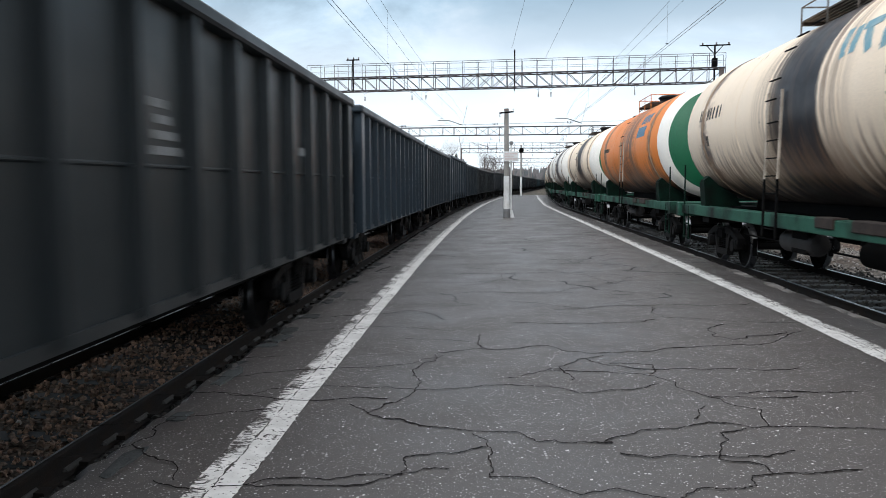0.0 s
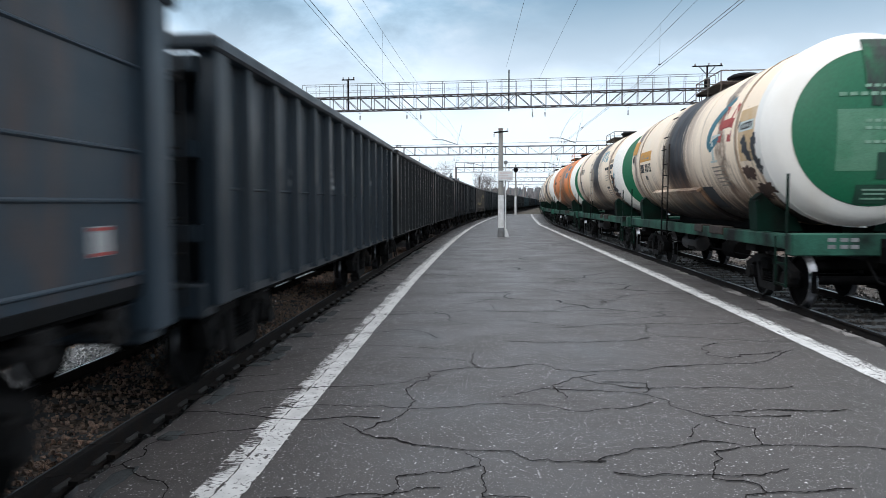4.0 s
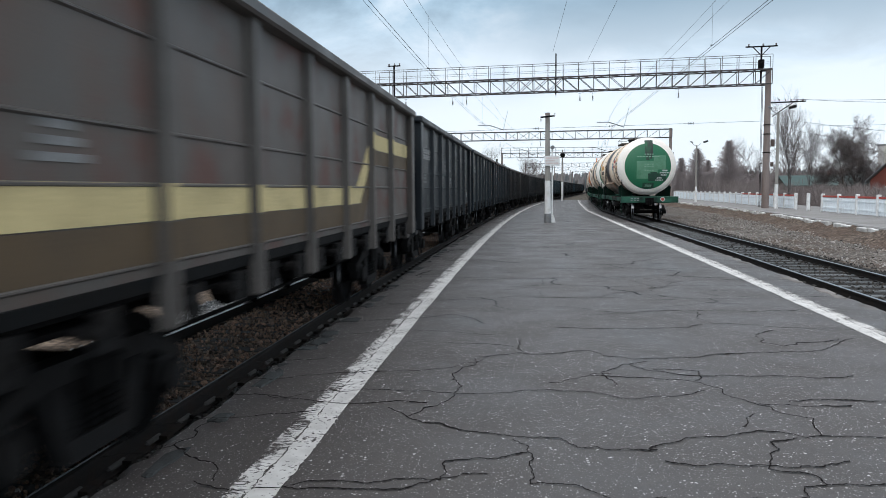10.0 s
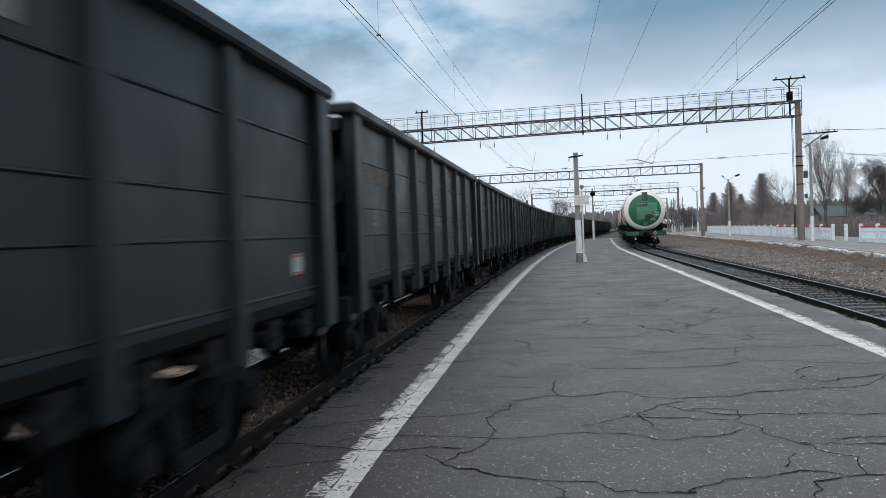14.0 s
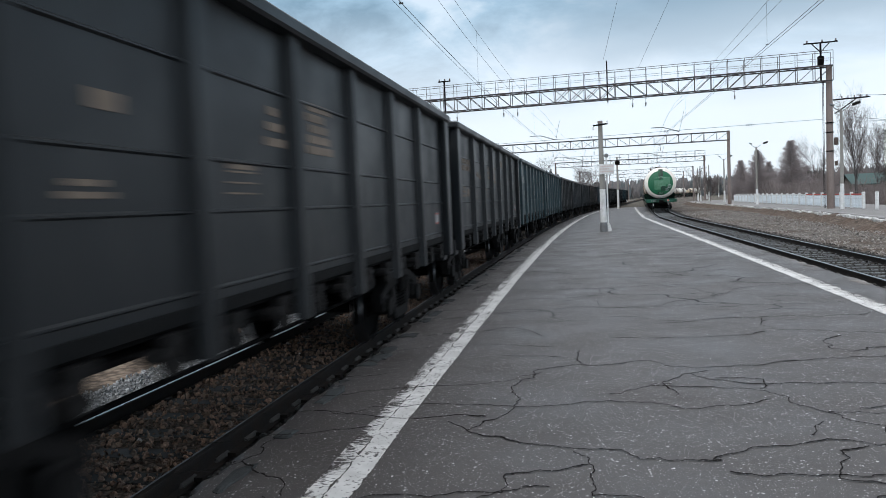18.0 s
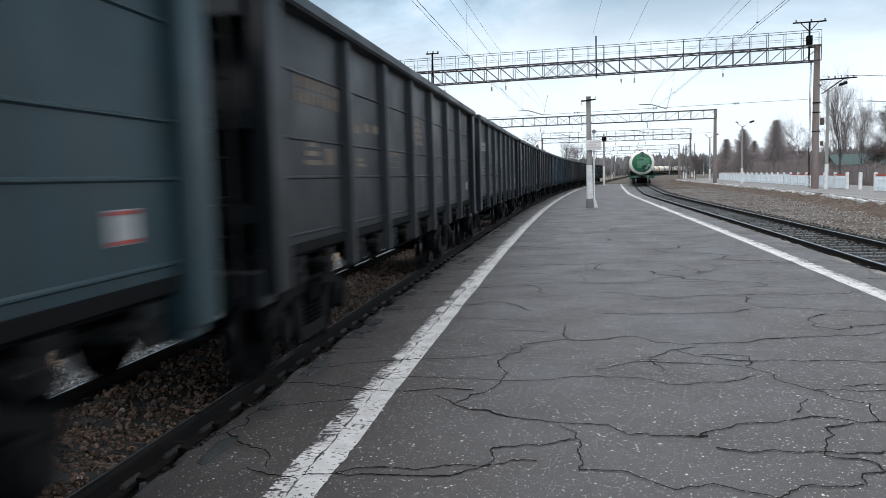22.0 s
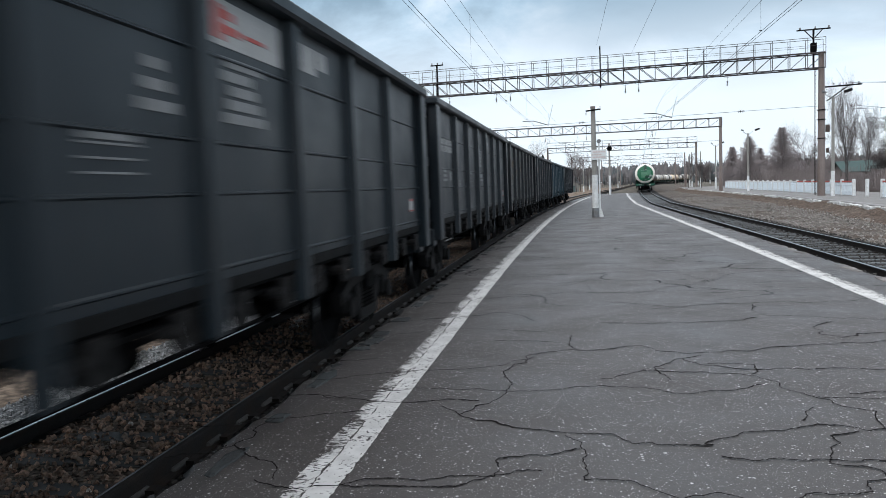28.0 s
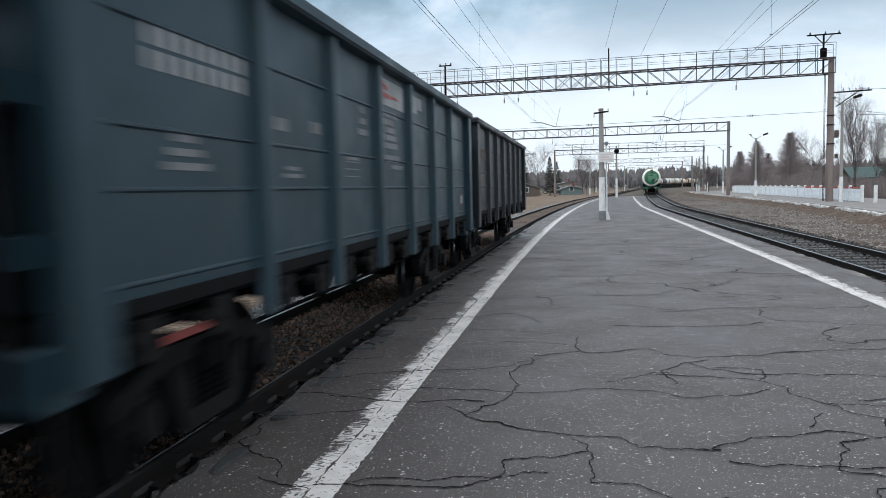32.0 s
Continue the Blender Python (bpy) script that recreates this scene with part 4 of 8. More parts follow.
def gondola(kind):
    w = thing("gondola_wagon", "dark grey steel gondola wagon with dusty ribbed sides", "freight wagon", "wagons of the gondola train")
    P = lambda name, bm, mat=WAGON, par=w, **k: part(name, bm, mat, par, **k)
    zs = 1.25 if kind == "A" else 0.98
    top = 3.44 if kind == "A" else 3.32
    side = Bm()
    side.box(1.42, 1.463, -HALF, HALF, zs, top - 0.07)
    ridges = (2.82, 2.24, 1.90, 1.40) if kind == "A" else (2.02,)
    for z in ridges:
        P("ridge", Bm().prism([(1.46, z - 0.022), (1.480, z - 0.008), (1.480, z + 0.002), (1.46, z + 0.016)], -HALF + 0.05, HALF - 0.05, "y"))
    P("side_sill", Bm().prism([(1.36, zs - 0.02), (1.47, zs - 0.02), (1.49, zs + 0.07), (1.36, zs + 0.07)], -HALF, HALF, "y"), SHADED_SILL if kind == "A" else WAGON)
    sm = side.mesh("side_wall", WAGON)
    flip = pose(0, 0, 0, 0, 0, 180)
    for m in (Matrix(), flip):
        P("side_wall", sm, at=m)
    rail = Bm().box(1.44, 1.61, -HALF - 0.04, HALF + 0.04, top - 0.13, top, None, 0.025).mesh("top_rail", WAGON)
    for m in (Matrix(), flip):
        P("top_rail", rail, at=m)
    n = 7 if kind == "A" else 13
    rib = rib_mesh(0.105 if kind == "A" else 0.065, 0.97 if kind == "A" else 1.0, top - 0.11, 0.085 if kind == "A" else 0.105).mesh("rib", WAGON)
    corner = Bm().box(1.40, 1.575, -0.17, 0.17, 0.98, top - 0.10, None, 0.02).mesh("corner_post", WAGON)
    for m in (Matrix(), flip):
        for i in range(1, n):
            P("rib", rib, at=m @ pose(0, BAYS[i] if n == 7 else -HALF + 2 * HALF * i / n, 0))
        for y in (-HALF + 0.17, HALF - 0.17):
            P("corner_post", corner, at=m @ pose(0, y, 0))
    end = Bm().box(-1.41, 1.41, -HALF + 0.42, -HALF + 0.47, 1.1, top - 0.08)
    stiff = Bm().prism([(-1.40, -0.07), (1.40, -0.07), (1.40, 0.07), (-1.40, 0.07)], -HALF - 0.08, -HALF + 0.419, "y").mesh("end_stiffener", WAGON)
    em = end.mesh("end_wall", WAGON)
    erail = Bm().box(-1.60, 1.60, -HALF - 0.13, -HALF + 0.06, top - 0.13, top - 0.004, None, 0.025).mesh("top_rail", WAGON)
    beam = Bm().box(-1.45, 1.45, -HALF - 0.06, -HALF + 0.25, 0.88, 1.18, None, 0.02).mesh("end_beam", WAGON)
    step = Bm().path([(1.40, -HALF + 0.05, 0.95), (1.50, -HALF + 0.05, 0.42), (1.50, -HALF + 0.40, 0.42), (1.40, -HALF + 0.40, 0.95)], 0.016).mesh("step", LIGHT_IRON)
    lad = Bm()
    for x in (0.95, 1.32):
        lad.bar((x, -HALF - 0.17, 1.0), (x, -HALF - 0.17, 3.1), 0.05, 0.02)
    for k in range(7):
        lad.tube((0.95, -HALF - 0.17, 1.15 + 0.3 * k), (1.32, -HALF - 0.17, 1.15 + 0.3 * k), 0.012, 6)
    lm = lad.mesh("end_ladder", LIGHT_IRON)
    for m in (Matrix(), flip):
        P("end_wall", em, at=m)
        for z in (1.62, 2.35, top - 0.24):
            P("end_stiffener", stiff, at=m @ pose(0, 0, z))
        P("top_rail", erail, at=m)
        P("end_beam", beam, at=m)
        P("step", step, at=m)
        P("end_ladder", lm, at=m)
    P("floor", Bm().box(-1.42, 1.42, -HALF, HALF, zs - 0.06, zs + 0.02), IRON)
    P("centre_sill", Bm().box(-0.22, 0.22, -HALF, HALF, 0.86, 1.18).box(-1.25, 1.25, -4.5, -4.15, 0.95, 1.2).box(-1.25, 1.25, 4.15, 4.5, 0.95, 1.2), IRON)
    P("coupler", MESH["coupler"], at=pose(0, HALF + 0.30, 0))
    P("coupler", MESH["coupler"], at=pose(0, -HALF - 0.30, 0, 0, 0, 180))
    P("brake_cylinder", Bm().tube((0.5, -0.9, 0.78), (0.5, -0.35, 0.78), 0.17, 14).tube((0.5, -0.35, 0.78), (0.5, 0.6, 0.80), 0.03, 8), IRON, smooth=40)
    P("air_tank", Bm().tube((-0.55, 0.5, 0.82), (-0.55, 1.7, 0.82), 0.15, 14), IRON, smooth=40)
    P("brake_rod", Bm().tube((0.9, -5.2, 0.72), (0.9, 5.2, 0.72), 0.02, 6).tube((-0.9, -5.2, 0.72), (-0.9, 5.2, 0.72), 0.02, 6), IRON)
    if kind == "A":
        hatch = Bm().prism([(0.24, 1.17), (1.38, 1.10), (1.40, 1.14), (0.24, 1.21)], -0.74, 0.74, "y")
        hatch.prism([(0.3, 1.12), (1.34, 1.05), (1.34, 1.10), (0.3, 1.17)], -0.60, -0.50, "y").prism([(0.3, 1.12), (1.34, 1.05), (1.34, 1.10), (0.3, 1.17)], 0.50, 0.60, "y")
        hm = hatch.mesh("floor_hatch", IRON)
        lt = Bm()
        for y in (0.0,):
            lt.prism([(y - 0.10, 1.20), (y + 0.10, 1.20), (y + 0.07, 1.10), (y + 0.12, 1.02), (y + 0.05, 0.96), (y - 0.05, 0.97), (y - 0.02, 1.05), (y - 0.09, 1.10)], 1.42, 1.50)
            lt.tube((1.40, y - 0.22, 1.10), (1.53, y - 0.22, 1.10), 0.045, 8)
            lt.bar((1.49, y - 0.22, 1.12), (1.49, y - 0.10, 0.98), 0.03, 0.06)
        ltm = lt.mesh("hatch_latch", LIGHT_IRON)
        for m in (Matrix(), flip):
            for i in range(7):
                y = (BAYS[i] + BAYS[i + 1]) / 2
                P("floor_hatch", hm, at=m @ pose(0, y, 0))
                for dy in (-0.42, 0.42):
                    P("hatch_latch", ltm, at=m @ pose(0, y + dy, 0))
    else:
        br = Bm().prism([(0.9, 1.0), (1.45, 1.0), (1.45, 0.92), (0.9, 0.80)], -0.03, 0.03, "y").mesh("bracket", IRON)
        for y in (-4.9, -3.7, 3.7, 4.9, -1.2, 1.2):
            P("bracket", br, at=pose(0, y, 0))
    for y in (-4.325, 4.325):
        add_bogie(w, y, False)
    return w


def plate(x, rects):
    """Flat painted patches on a wagon's side: (y0, y1, z0, z1) each, 4 mm proud of the plane x."""
    b = Bm()
    for y0, y1, z0, z1 in rects:
        b.box(x - 0.003, x + 0.004, y0, y1, z0, z1)
    return b


def lines_of(y0, y1, z0, z1, n, cut=0.55):
    """Rows of painted writing that cannot be read, as plain bars."""
    h = (z1 - z0) / n
    return [(y0 + 0.05 * ((k * 7) % 3), y1 - 0.07 * ((k * 5) % 4), z0 + k * h, z0 + (k + cut) * h) for k in range(n)]


pan = lambda k: BAYS[k] + (0.45 if k == 0 else 0.0)
SIDE_MARKS = {
    "data_marking": (plate(1.466, lines_of(pan(0) + 0.55, pan(0) + 1.05, 1.95, 2.20, 3)), MARK),
    "load_marking": (plate(1.466, [(pan(0) + 1.25, pan(0) + 1.50, 2.02, 2.18)]), MARK),
    "depot_marking": (plate(1.466, [(pan(1) + 0.3, pan(1) + 0.55, 2.36, 2.46)]), MARK),
    "date_marking": (plate(1.466, [(pan(1) + 0.72, pan(1) + 0.97, 2.36, 2.46)]), MARK),
    "works_marking": (plate(1.466, [(pan(1) + 1.14, pan(1) + 1.39, 2.36, 2.46)]), MARK),
    "repair_marking": (plate(1.466, lines_of(pan(1) + 0.35, pan(1) + 0.75, 1.96, 2.08, 2)), MARK),
    "weight_marking": (plate(1.466, lines_of(pan(3) + 0.35, pan(3) + 1.05, 2.32, 2.80, 5, 0.74)), MARK),
    "tare_marking": (plate(1.466, [(pan(3) + 0.15, pan(3) + 1.18, 2.10, 2.185), (pan(3) + 0.72, pan(3) + 1.32, 2.015, 2.065)]), MARK),
    "volume_marking": (plate(1.466, lines_of(pan(2) + 1.0, pan(2) + 1.4, 2.36, 2.72, 3)), MARK),
    "capacity_marking": (plate(1.466, [(pan(2) + 0.42, pan(2) + 0.92, 1.95 + 0.075 * k, 1.962 + 0.075 * k) for k in range(4)] + [(pan(2) + 0.44, pan(2) + 0.90, 2.125, 2.160)]), MARK),
    "home_marking": (plate(1.466, [(pan(4) + 0.35, pan(4) + 1.05, 2.88, 3.08)]), MARK),
    "small_plate": (plate(1.466, [(pan(6) + 1.30, pan(6) + 1.54, 1.55, 1.74)]), SIGN),
    "plate_line_low": (plate(1.471, [(pan(6) + 1.31, pan(6) + 1.53, 1.556, 1.576)]), MARK_RED),
    "plate_line_high": (plate(1.471, [(pan(6) + 1.31, pan(6) + 1.53, 1.712, 1.732)]), MARK_RED),
    "owner_sign": (plate(1.466, [(pan(3) + 0.20, pan(3) + 1.42, 2.84, 3.16)]), SIGN),
    "depot_sign": (plate(1.466, [(pan(4) + 0.14, pan(4) + 0.66, 2.90, 3.14), (pan(4) + 0.70, pan(4) + 0.98, 2.97, 3.14)]), SIGN),
    "owner_sign_print": (plate(1.471, [(pan(3) + 0.26, pan(3) + 0.38, 2.88, 3.12), (pan(3) + 0.42, pan(3) + 0.64, 2.93, 2.99), (pan(3) + 0.42, pan(3) + 0.56, 3.03, 3.09), (pan(3) + 0.72, pan(3) + 1.10, 2.95, 2.98)]), MARK_RED),
    "ribbed_marking": (plate(1.466, lines_of(-3.6, -3.1, 2.1, 2.5, 3)), MARK),
    "ribbed_tare_marking": (plate(1.466, lines_of(-1.2, -0.7, 2.1, 2.55, 4)), MARK),
    "ribbed_load_marking": (plate(1.466, [(3.1, 3.6, 2.25, 2.35)]), MARK),
    "red_lever": (plate(1.50, [(pan(0) + 0.40, pan(0) + 0.95, 1.03, 1.08)]), RED_IRON),
}
SIDE_MARKS = {k: b.mesh(k, m) for k, (b, m) in SIDE_MARKS.items()}
FIGURES = [plate(1.466, [(pan(0) + 0.42 + 0.16 * k + 0.012 * j, pan(0) + 0.50 + 0.16 * k + 0.012 * j, 2.50 + 0.135 * j, 2.61 + 0.145 * j) for j in range(2)]).mesh("number_figure", SIGN) for k in range(8)]
COLOURS = {"sky": (0.0185, 0.045, 0.061), "pale": (0.0244, 0.036, 0.0471), "grey": (0.0169, 0.0265, 0.0364), "dark": (0.0100, 0.0128, 0.0145), "blue": (0.0080, 0.0210, 0.0320), "teal": (0.046, 0.098, 0.118), "bright": (0.0244, 0.07, 0.107), "brown": (0.0136, 0.0182, 0.023), "warm": (0.095, 0.085, 0.077)}
TONE = {"sky": "pale grey-blue", "pale": "rust-patched grey", "grey": "dark grey", "dark": "sooty near-black", "blue": "slate blue", "teal": "grey-teal", "bright": "faded blue", "brown": "brownish grey", "warm": "weathered grey"}
# wagon number along the train: (kind, colour, has an owner's sign)
LIST = {-4: ("B", "dark", 0), -3: ("B", "dark", 0), -2: ("B", "dark", 0), -1: ("B", "grey", 0), 0: ("B", "pale", 0), 1: ("A", "grey", 1), 2: ("B", "grey", 0), 3: ("B", "dark", 0), 4: ("B", "dark", 0), 5: ("A", "grey", 0), 6: ("A", "grey", 0),
        7: ("A", "warm", 0), 8: ("A", "grey", 0), 9: ("A", "blue", 1), 10: ("A", "blue", 0), 11: ("A", "brown", 0), 12: ("A", "brown", 0), 13: ("A", "blue", 1), 14: ("A", "brown", 0), 15: ("A", "brown", 0), 16: ("A", "teal", 0), 17: ("A", "teal", 1),
        18: ("A", "brown", 0), 19: ("A", "grey", 0), 20: ("A", "blue", 0), 21: ("A", "brown", 0), 22: ("A", "bright", 0), 23: ("A", "blue", 1), 24: ("A", "grey", 0), 25: ("A", "brown", 0), 26: ("A", "brown", 0), 27: ("A", "sky", 1), 28: ("A", "brown", 0)}
WAGON_RUSTY = object_paint("rust_patched_wagon_paint", 0.5, (0.115, 0.066, 0.045), 0.6, blotch=(0.120, 0.048, 0.036), share=1.1)
WAGON_STREAKED = object_paint("rust_streaked_wagon_paint", 0.5, (0.115, 0.066, 0.045), 0.85)
gondolas, made = [], {}
for i, (kind, tone, sign) in LIST.items():
    w = made[kind] = gondola(kind) if kind not in made else copy_thing(made[kind], Matrix())
    for o in [o for o in w.children if o.name.split(".")[0] in SIDE_MARKS or "band" in o.name or "number_figure" in o.name]:
        bpy.data.objects.remove(o)
    for o in w.children_recursive:
        o.color = (*(c * (0.50 if kind == "A" and 1 < i < 26 and tone != "warm" else 1.15 if i == 0 else 1.7 if i < 2 else 1.0) for c in COLOURS[tone]), 1)
    names = ["data_marking", "load_marking", "depot_marking", "date_marking", "works_marking", "repair_marking", "weight_marking", "tare_marking", "volume_marking", "capacity_marking", "home_marking", "small_plate", "plate_line_low", "plate_line_high"] + (["owner_sign", "owner_sign_print", "depot_sign"] if sign else []) if kind == "A" else ["ribbed_marking", "ribbed_tare_marking", "ribbed_load_marking"]
    if i in (27, 22):
        names += ["red_lever"]
    if i == 7:
        names = ["data_marking"]
        part("yellow_band", plate(1.4665, [(-HALF + 0.3, pan(4) + 0.75, 1.67, 1.91), (pan(5) + 0.3, HALF - 0.3, 2.48, 2.72)]).prism([(pan(4) + 0.75, 1.67), (pan(4) + 0.95, 1.67), (pan(5) + 0.3, 2.50), (pan(5) + 0.3, 2.72), (pan(5) + 0.18, 2.72), (pan(4) + 0.75, 1.91)], 1.4635, 1.4705), YELLOW, w, "yellow stripe")
        part("brown_band", plate(1.4665, [(-HALF + 0.3, pan(4) + 0.96, 1.41, 1.66), (pan(5) + 0.3, HALF - 0.3, 2.22, 2.47)]).prism([(pan(4) + 0.96, 1.41), (pan(4) + 1.12, 1.41), (pan(5) + 0.42, 2.22), (pan(5) + 0.3, 2.47), (pan(4) + 0.96, 1.66)], 1.4635, 1.4705), BROWN_BAND, w, "brown stripe")
        for k in range(1, 7):
            z = 1.41 if k < 5 else 2.22
            part("brown_band", Bm().box(1.540, 1.549, pan(k) - 0.062, pan(k) + 0.062, z, z + 0.25), BROWN_BAND, w)
            part("yellow_band", Bm().box(1.540, 1.549, pan(k) - 0.062, pan(k) + 0.062, z + 0.26, z + 0.5), YELLOW, w)
    for o in w.children:
        if o.name.startswith("side_wall"):
            o.material_slots[0].link = "OBJECT" if i in (0, 1, 7) else "DATA"
            if i in (0, 1, 7):
                o.material_slots[0].material = WAGON_STREAKED if i == 1 else WAGON_RUSTY
    own = random.Random(100 + i)
    for me in FIGURES if kind == "A" and i != 7 else []:
        mk = part("number_figure", me, None, w, at=pose(0, 0, 0.06))
        if tone == "brown":
            mk.material_slots[0].link = "OBJECT"
            mk.material_slots[0].material = MARK_TAN
    for nme in names:
        loose = nme in ("load_marking", "depot_marking", "date_marking", "works_marking", "repair_marking", "tare_marking", "home_marking", "volume_marking")
        if (loose and own.random() < 0.25) or (nme == "home_marking" and sign):
            continue
        lift = 0.06 if kind == "A" and "plate" not in nme and "lever" not in nme else 0
        mk = part(nme, SIDE_MARKS[nme], None, w, at=pose(0, own.uniform(-0.12, 0.12) if loose else 0, lift + (own.uniform(-0.08, 0.06) if loose else 0)))
        if tone == "brown" and mk.data.materials[0] in (MARK, SIGN) and "plate" not in nme:
            mk.material_slots[0].link = "OBJECT"
            mk.material_slots[0].material = MARK_TAN
    kindword = "ribbed steel gondola wagon" if kind == "A" else "closely ribbed solid-floor gondola wagon"
    w["label"] = TONE[tone] + " " + kindword + (" with a yellow and brown stripe" if i == 7 else " with a white and red sign" if sign else " with dusty sides")
    gondolas.append((i, w))
# rear marker on the last wagon
part("tail_marker", Bm().bar((0.9, HALF + 0.12, 1.25), (0.9, HALF + 0.12, 0.35), 0.10, 0.06).box(0.80, 1.0, HALF + 0.08, HALF + 0.16, 0.95, 1.25, None, 0.02), RED_IRON, gondolas[-1][1], "rust-red brake hose and tail marker")

# ---- tank wagons ----
TR, TZ, TH = 1.67, 3.12, 4.70
PITCH_R, TANK_BASE = 15.6, 9.9


def tank_shell(name):
    """Tank paint in each object's colour, with a dark oil spill down the middle, rust runs and a belly blackened for
    stain and shadow.
    """
    m, nt, b, N, L = nodes_of(name)
    tc = N("ShaderNodeTexCoord").outputs["Object"]
    info = N("ShaderNodeObjectInfo")
    addv = N("ShaderNodeVectorMath")
    addv.operation = "ADD"
    comb = N("ShaderNodeCombineXYZ")
    sc = math_of(N, L, "MULTIPLY", info.outputs["Random"], 53.0)
    for i in range(3):
        L(sc, comb.inputs[i])
    L(tc, addv.inputs[0])
    L(comb.outputs[0], addv.inputs[1])
    v = addv.outputs[0]
    sep = N("ShaderNodeSeparateXYZ")
    L(tc, sep.inputs[0])
    mp = N("ShaderNodeMapping")
    mp.inputs["Scale"].default_value = (0.25, 2.2, 0.25)
    L(v, mp.inputs[0])
    run = noise_of(N, L, mp.outputs[0], 2.2, 7, 0.6)
    big = noise_of(N, L, v, 1.1, 6, 0.6)
    fine = noise_of(N, L, v, 45, 4)
    dist = math_of(N, L, "ADD", math_of(N, L, "ABSOLUTE", math_of(N, L, "ADD", sep.outputs["Y"], 0.70)), math_of(N, L, "MULTIPLY", math_of(N, L, "SUBTRACT", run, 0.5), 1.1))
    spill = ranger(N, L, dist, 0.92, 0.80)
    mp2 = N("ShaderNodeMapping")
    mp2.inputs["Scale"].default_value = (0.3, 7.0, 0.3)
    L(v, mp2.inputs[0])
    streaks = noise_of(N, L, mp2.outputs[0], 1.6, 6, 0.6)
    oil = mixer(N, L, ranger(N, L, streaks, 0.52, 0.66), (0.014, 0.014, 0.019), (0.075, 0.045, 0.032))
    edge = ranger(N, L, dist, 2.1, 0.95)
    c = mixer(N, L, ranger(N, L, run, 0.60, 0.82, 0, 0.5), info.outputs["Color"], (0.36, 0.22, 0.13))
    c = mixer(N, L, ranger(N, L, big, 0.56, 0.80, 0, 0.3), c, (0.55, 0.45, 0.34))
    c = mixer(N, L, math_of(N, L, "MULTIPLY", edge, ranger(N, L, streaks, 0.40, 0.54, 0.0, 0.92)), c, (0.15, 0.085, 0.05))
    c = mixer(N, L, math_of(N, L, "MULTIPLY", spill, info.outputs["Alpha"]), c, oil)
    drip = math_of(N, L, "ADD", math_of(N, L, "ABSOLUTE", math_of(N, L, "SUBTRACT", sep.outputs["Y"], 0.12)), math_of(N, L, "MULTIPLY", math_of(N, L, "SUBTRACT", noise_of(N, L, mp2.outputs[0], 2.4, 7, 0.7), 0.5), 1.7))
    c = mixer(N, L, math_of(N, L, "MULTIPLY", ranger(N, L, drip, 0.42, 0.12, 0, 0.92), info.outputs["Alpha"]), c, (0.050, 0.034, 0.027))
    belt = math_of(N, L, "ABSOLUTE", math_of(N, L, "SUBTRACT", math_of(N, L, "ABSOLUTE", sep.outputs["Y"]), 4.6))
    belt = math_of(N, L, "ADD", belt, math_of(N, L, "MULTIPLY", math_of(N, L, "SUBTRACT", noise_of(N, L, v, 3.2, 7, 0.65), 0.5), 1.6))
    c = mixer(N, L, ranger(N, L, belt, 0.40, 0.02, 0, 0.85), c, (0.15, 0.085, 0.055))
    c = mixer(N, L, math_of(N, L, "MULTIPLY", ranger(N, L, belt, 0.10, -0.10), ranger(N, L, noise_of(N, L, v, 1.9, 6, 0.6), 0.48, 0.54)), c, (0.075, 0.085, 0.095))
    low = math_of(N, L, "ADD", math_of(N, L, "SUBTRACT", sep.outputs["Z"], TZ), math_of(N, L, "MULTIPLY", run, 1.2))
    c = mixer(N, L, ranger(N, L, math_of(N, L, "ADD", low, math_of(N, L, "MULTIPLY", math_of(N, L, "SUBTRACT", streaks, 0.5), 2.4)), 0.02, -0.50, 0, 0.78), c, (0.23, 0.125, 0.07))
    # black belly: oil stain and the shadow under the barrel, both in the colour
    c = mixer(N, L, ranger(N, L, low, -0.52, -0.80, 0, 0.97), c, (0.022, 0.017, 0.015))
    scab = ranger(N, L, noise_of(N, L, v, 2.6, 8, 0.68), 0.66, 0.69)
    c = mixer(N, L, scab, c, (0.10, 0.07, 0.055))
    h = N("ShaderNodeHueSaturation")
    L(ranger(N, L, fine, 0.25, 0.75, 0.9, 1.1), h.inputs["Value"])
    L(c, h.inputs["Color"])
    L(h.outputs[0], b.inputs["Base Color"])
    L(ranger(N, L, big, 0.3, 0.7, 0.38, 0.65), b.inputs["Roughness"])
    b.inputs["Specular IOR Level"].default_value = 0.35
    bp = N("ShaderNodeBump")
    bp.inputs["Strength"].default_value, bp.inputs["Distance"].default_value = 0.2, 0.01
    L(math_of(N, L, "ADD", big, math_of(N, L, "MULTIPLY", fine, 0.15)), bp.inputs["Height"])
    L(bp.outputs[0], b.inputs["Normal"])
    return m


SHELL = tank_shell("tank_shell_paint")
STILE = paint("worn_cream_stile", (0.50, 0.42, 0.34), 0.7, 0, (0.10, 0.07, 0.05), 0.8, 3, 40, 0.2)
DUSTY = paint("dusty_grey_iron", (0.022, 0.021, 0.022), 0.7, 0, (0.015, 0.013, 0.012), 0.6, 4, 50, 0.2)
RUST_BOX = paint("rusty_box", (0.030, 0.018, 0.013), 0.8, 0, (0.010, 0.008, 0.007), 0.7, 6, 60, 0.3)
ROT_Y = Matrix.Rotation(radians(-90), 4, "X")
PLANK = paint("weathered_plank", (0.13, 0.105, 0.085), 0.85, 0, (0.05, 0.038, 0.03), 0.7, 5, 50, 0.2)
STRAP = paint("rusty_strap", (0.40, 0.29, 0.20), 0.8, 0, (0.14, 0.08, 0.05), 0.8, 3, 40, 0.2)
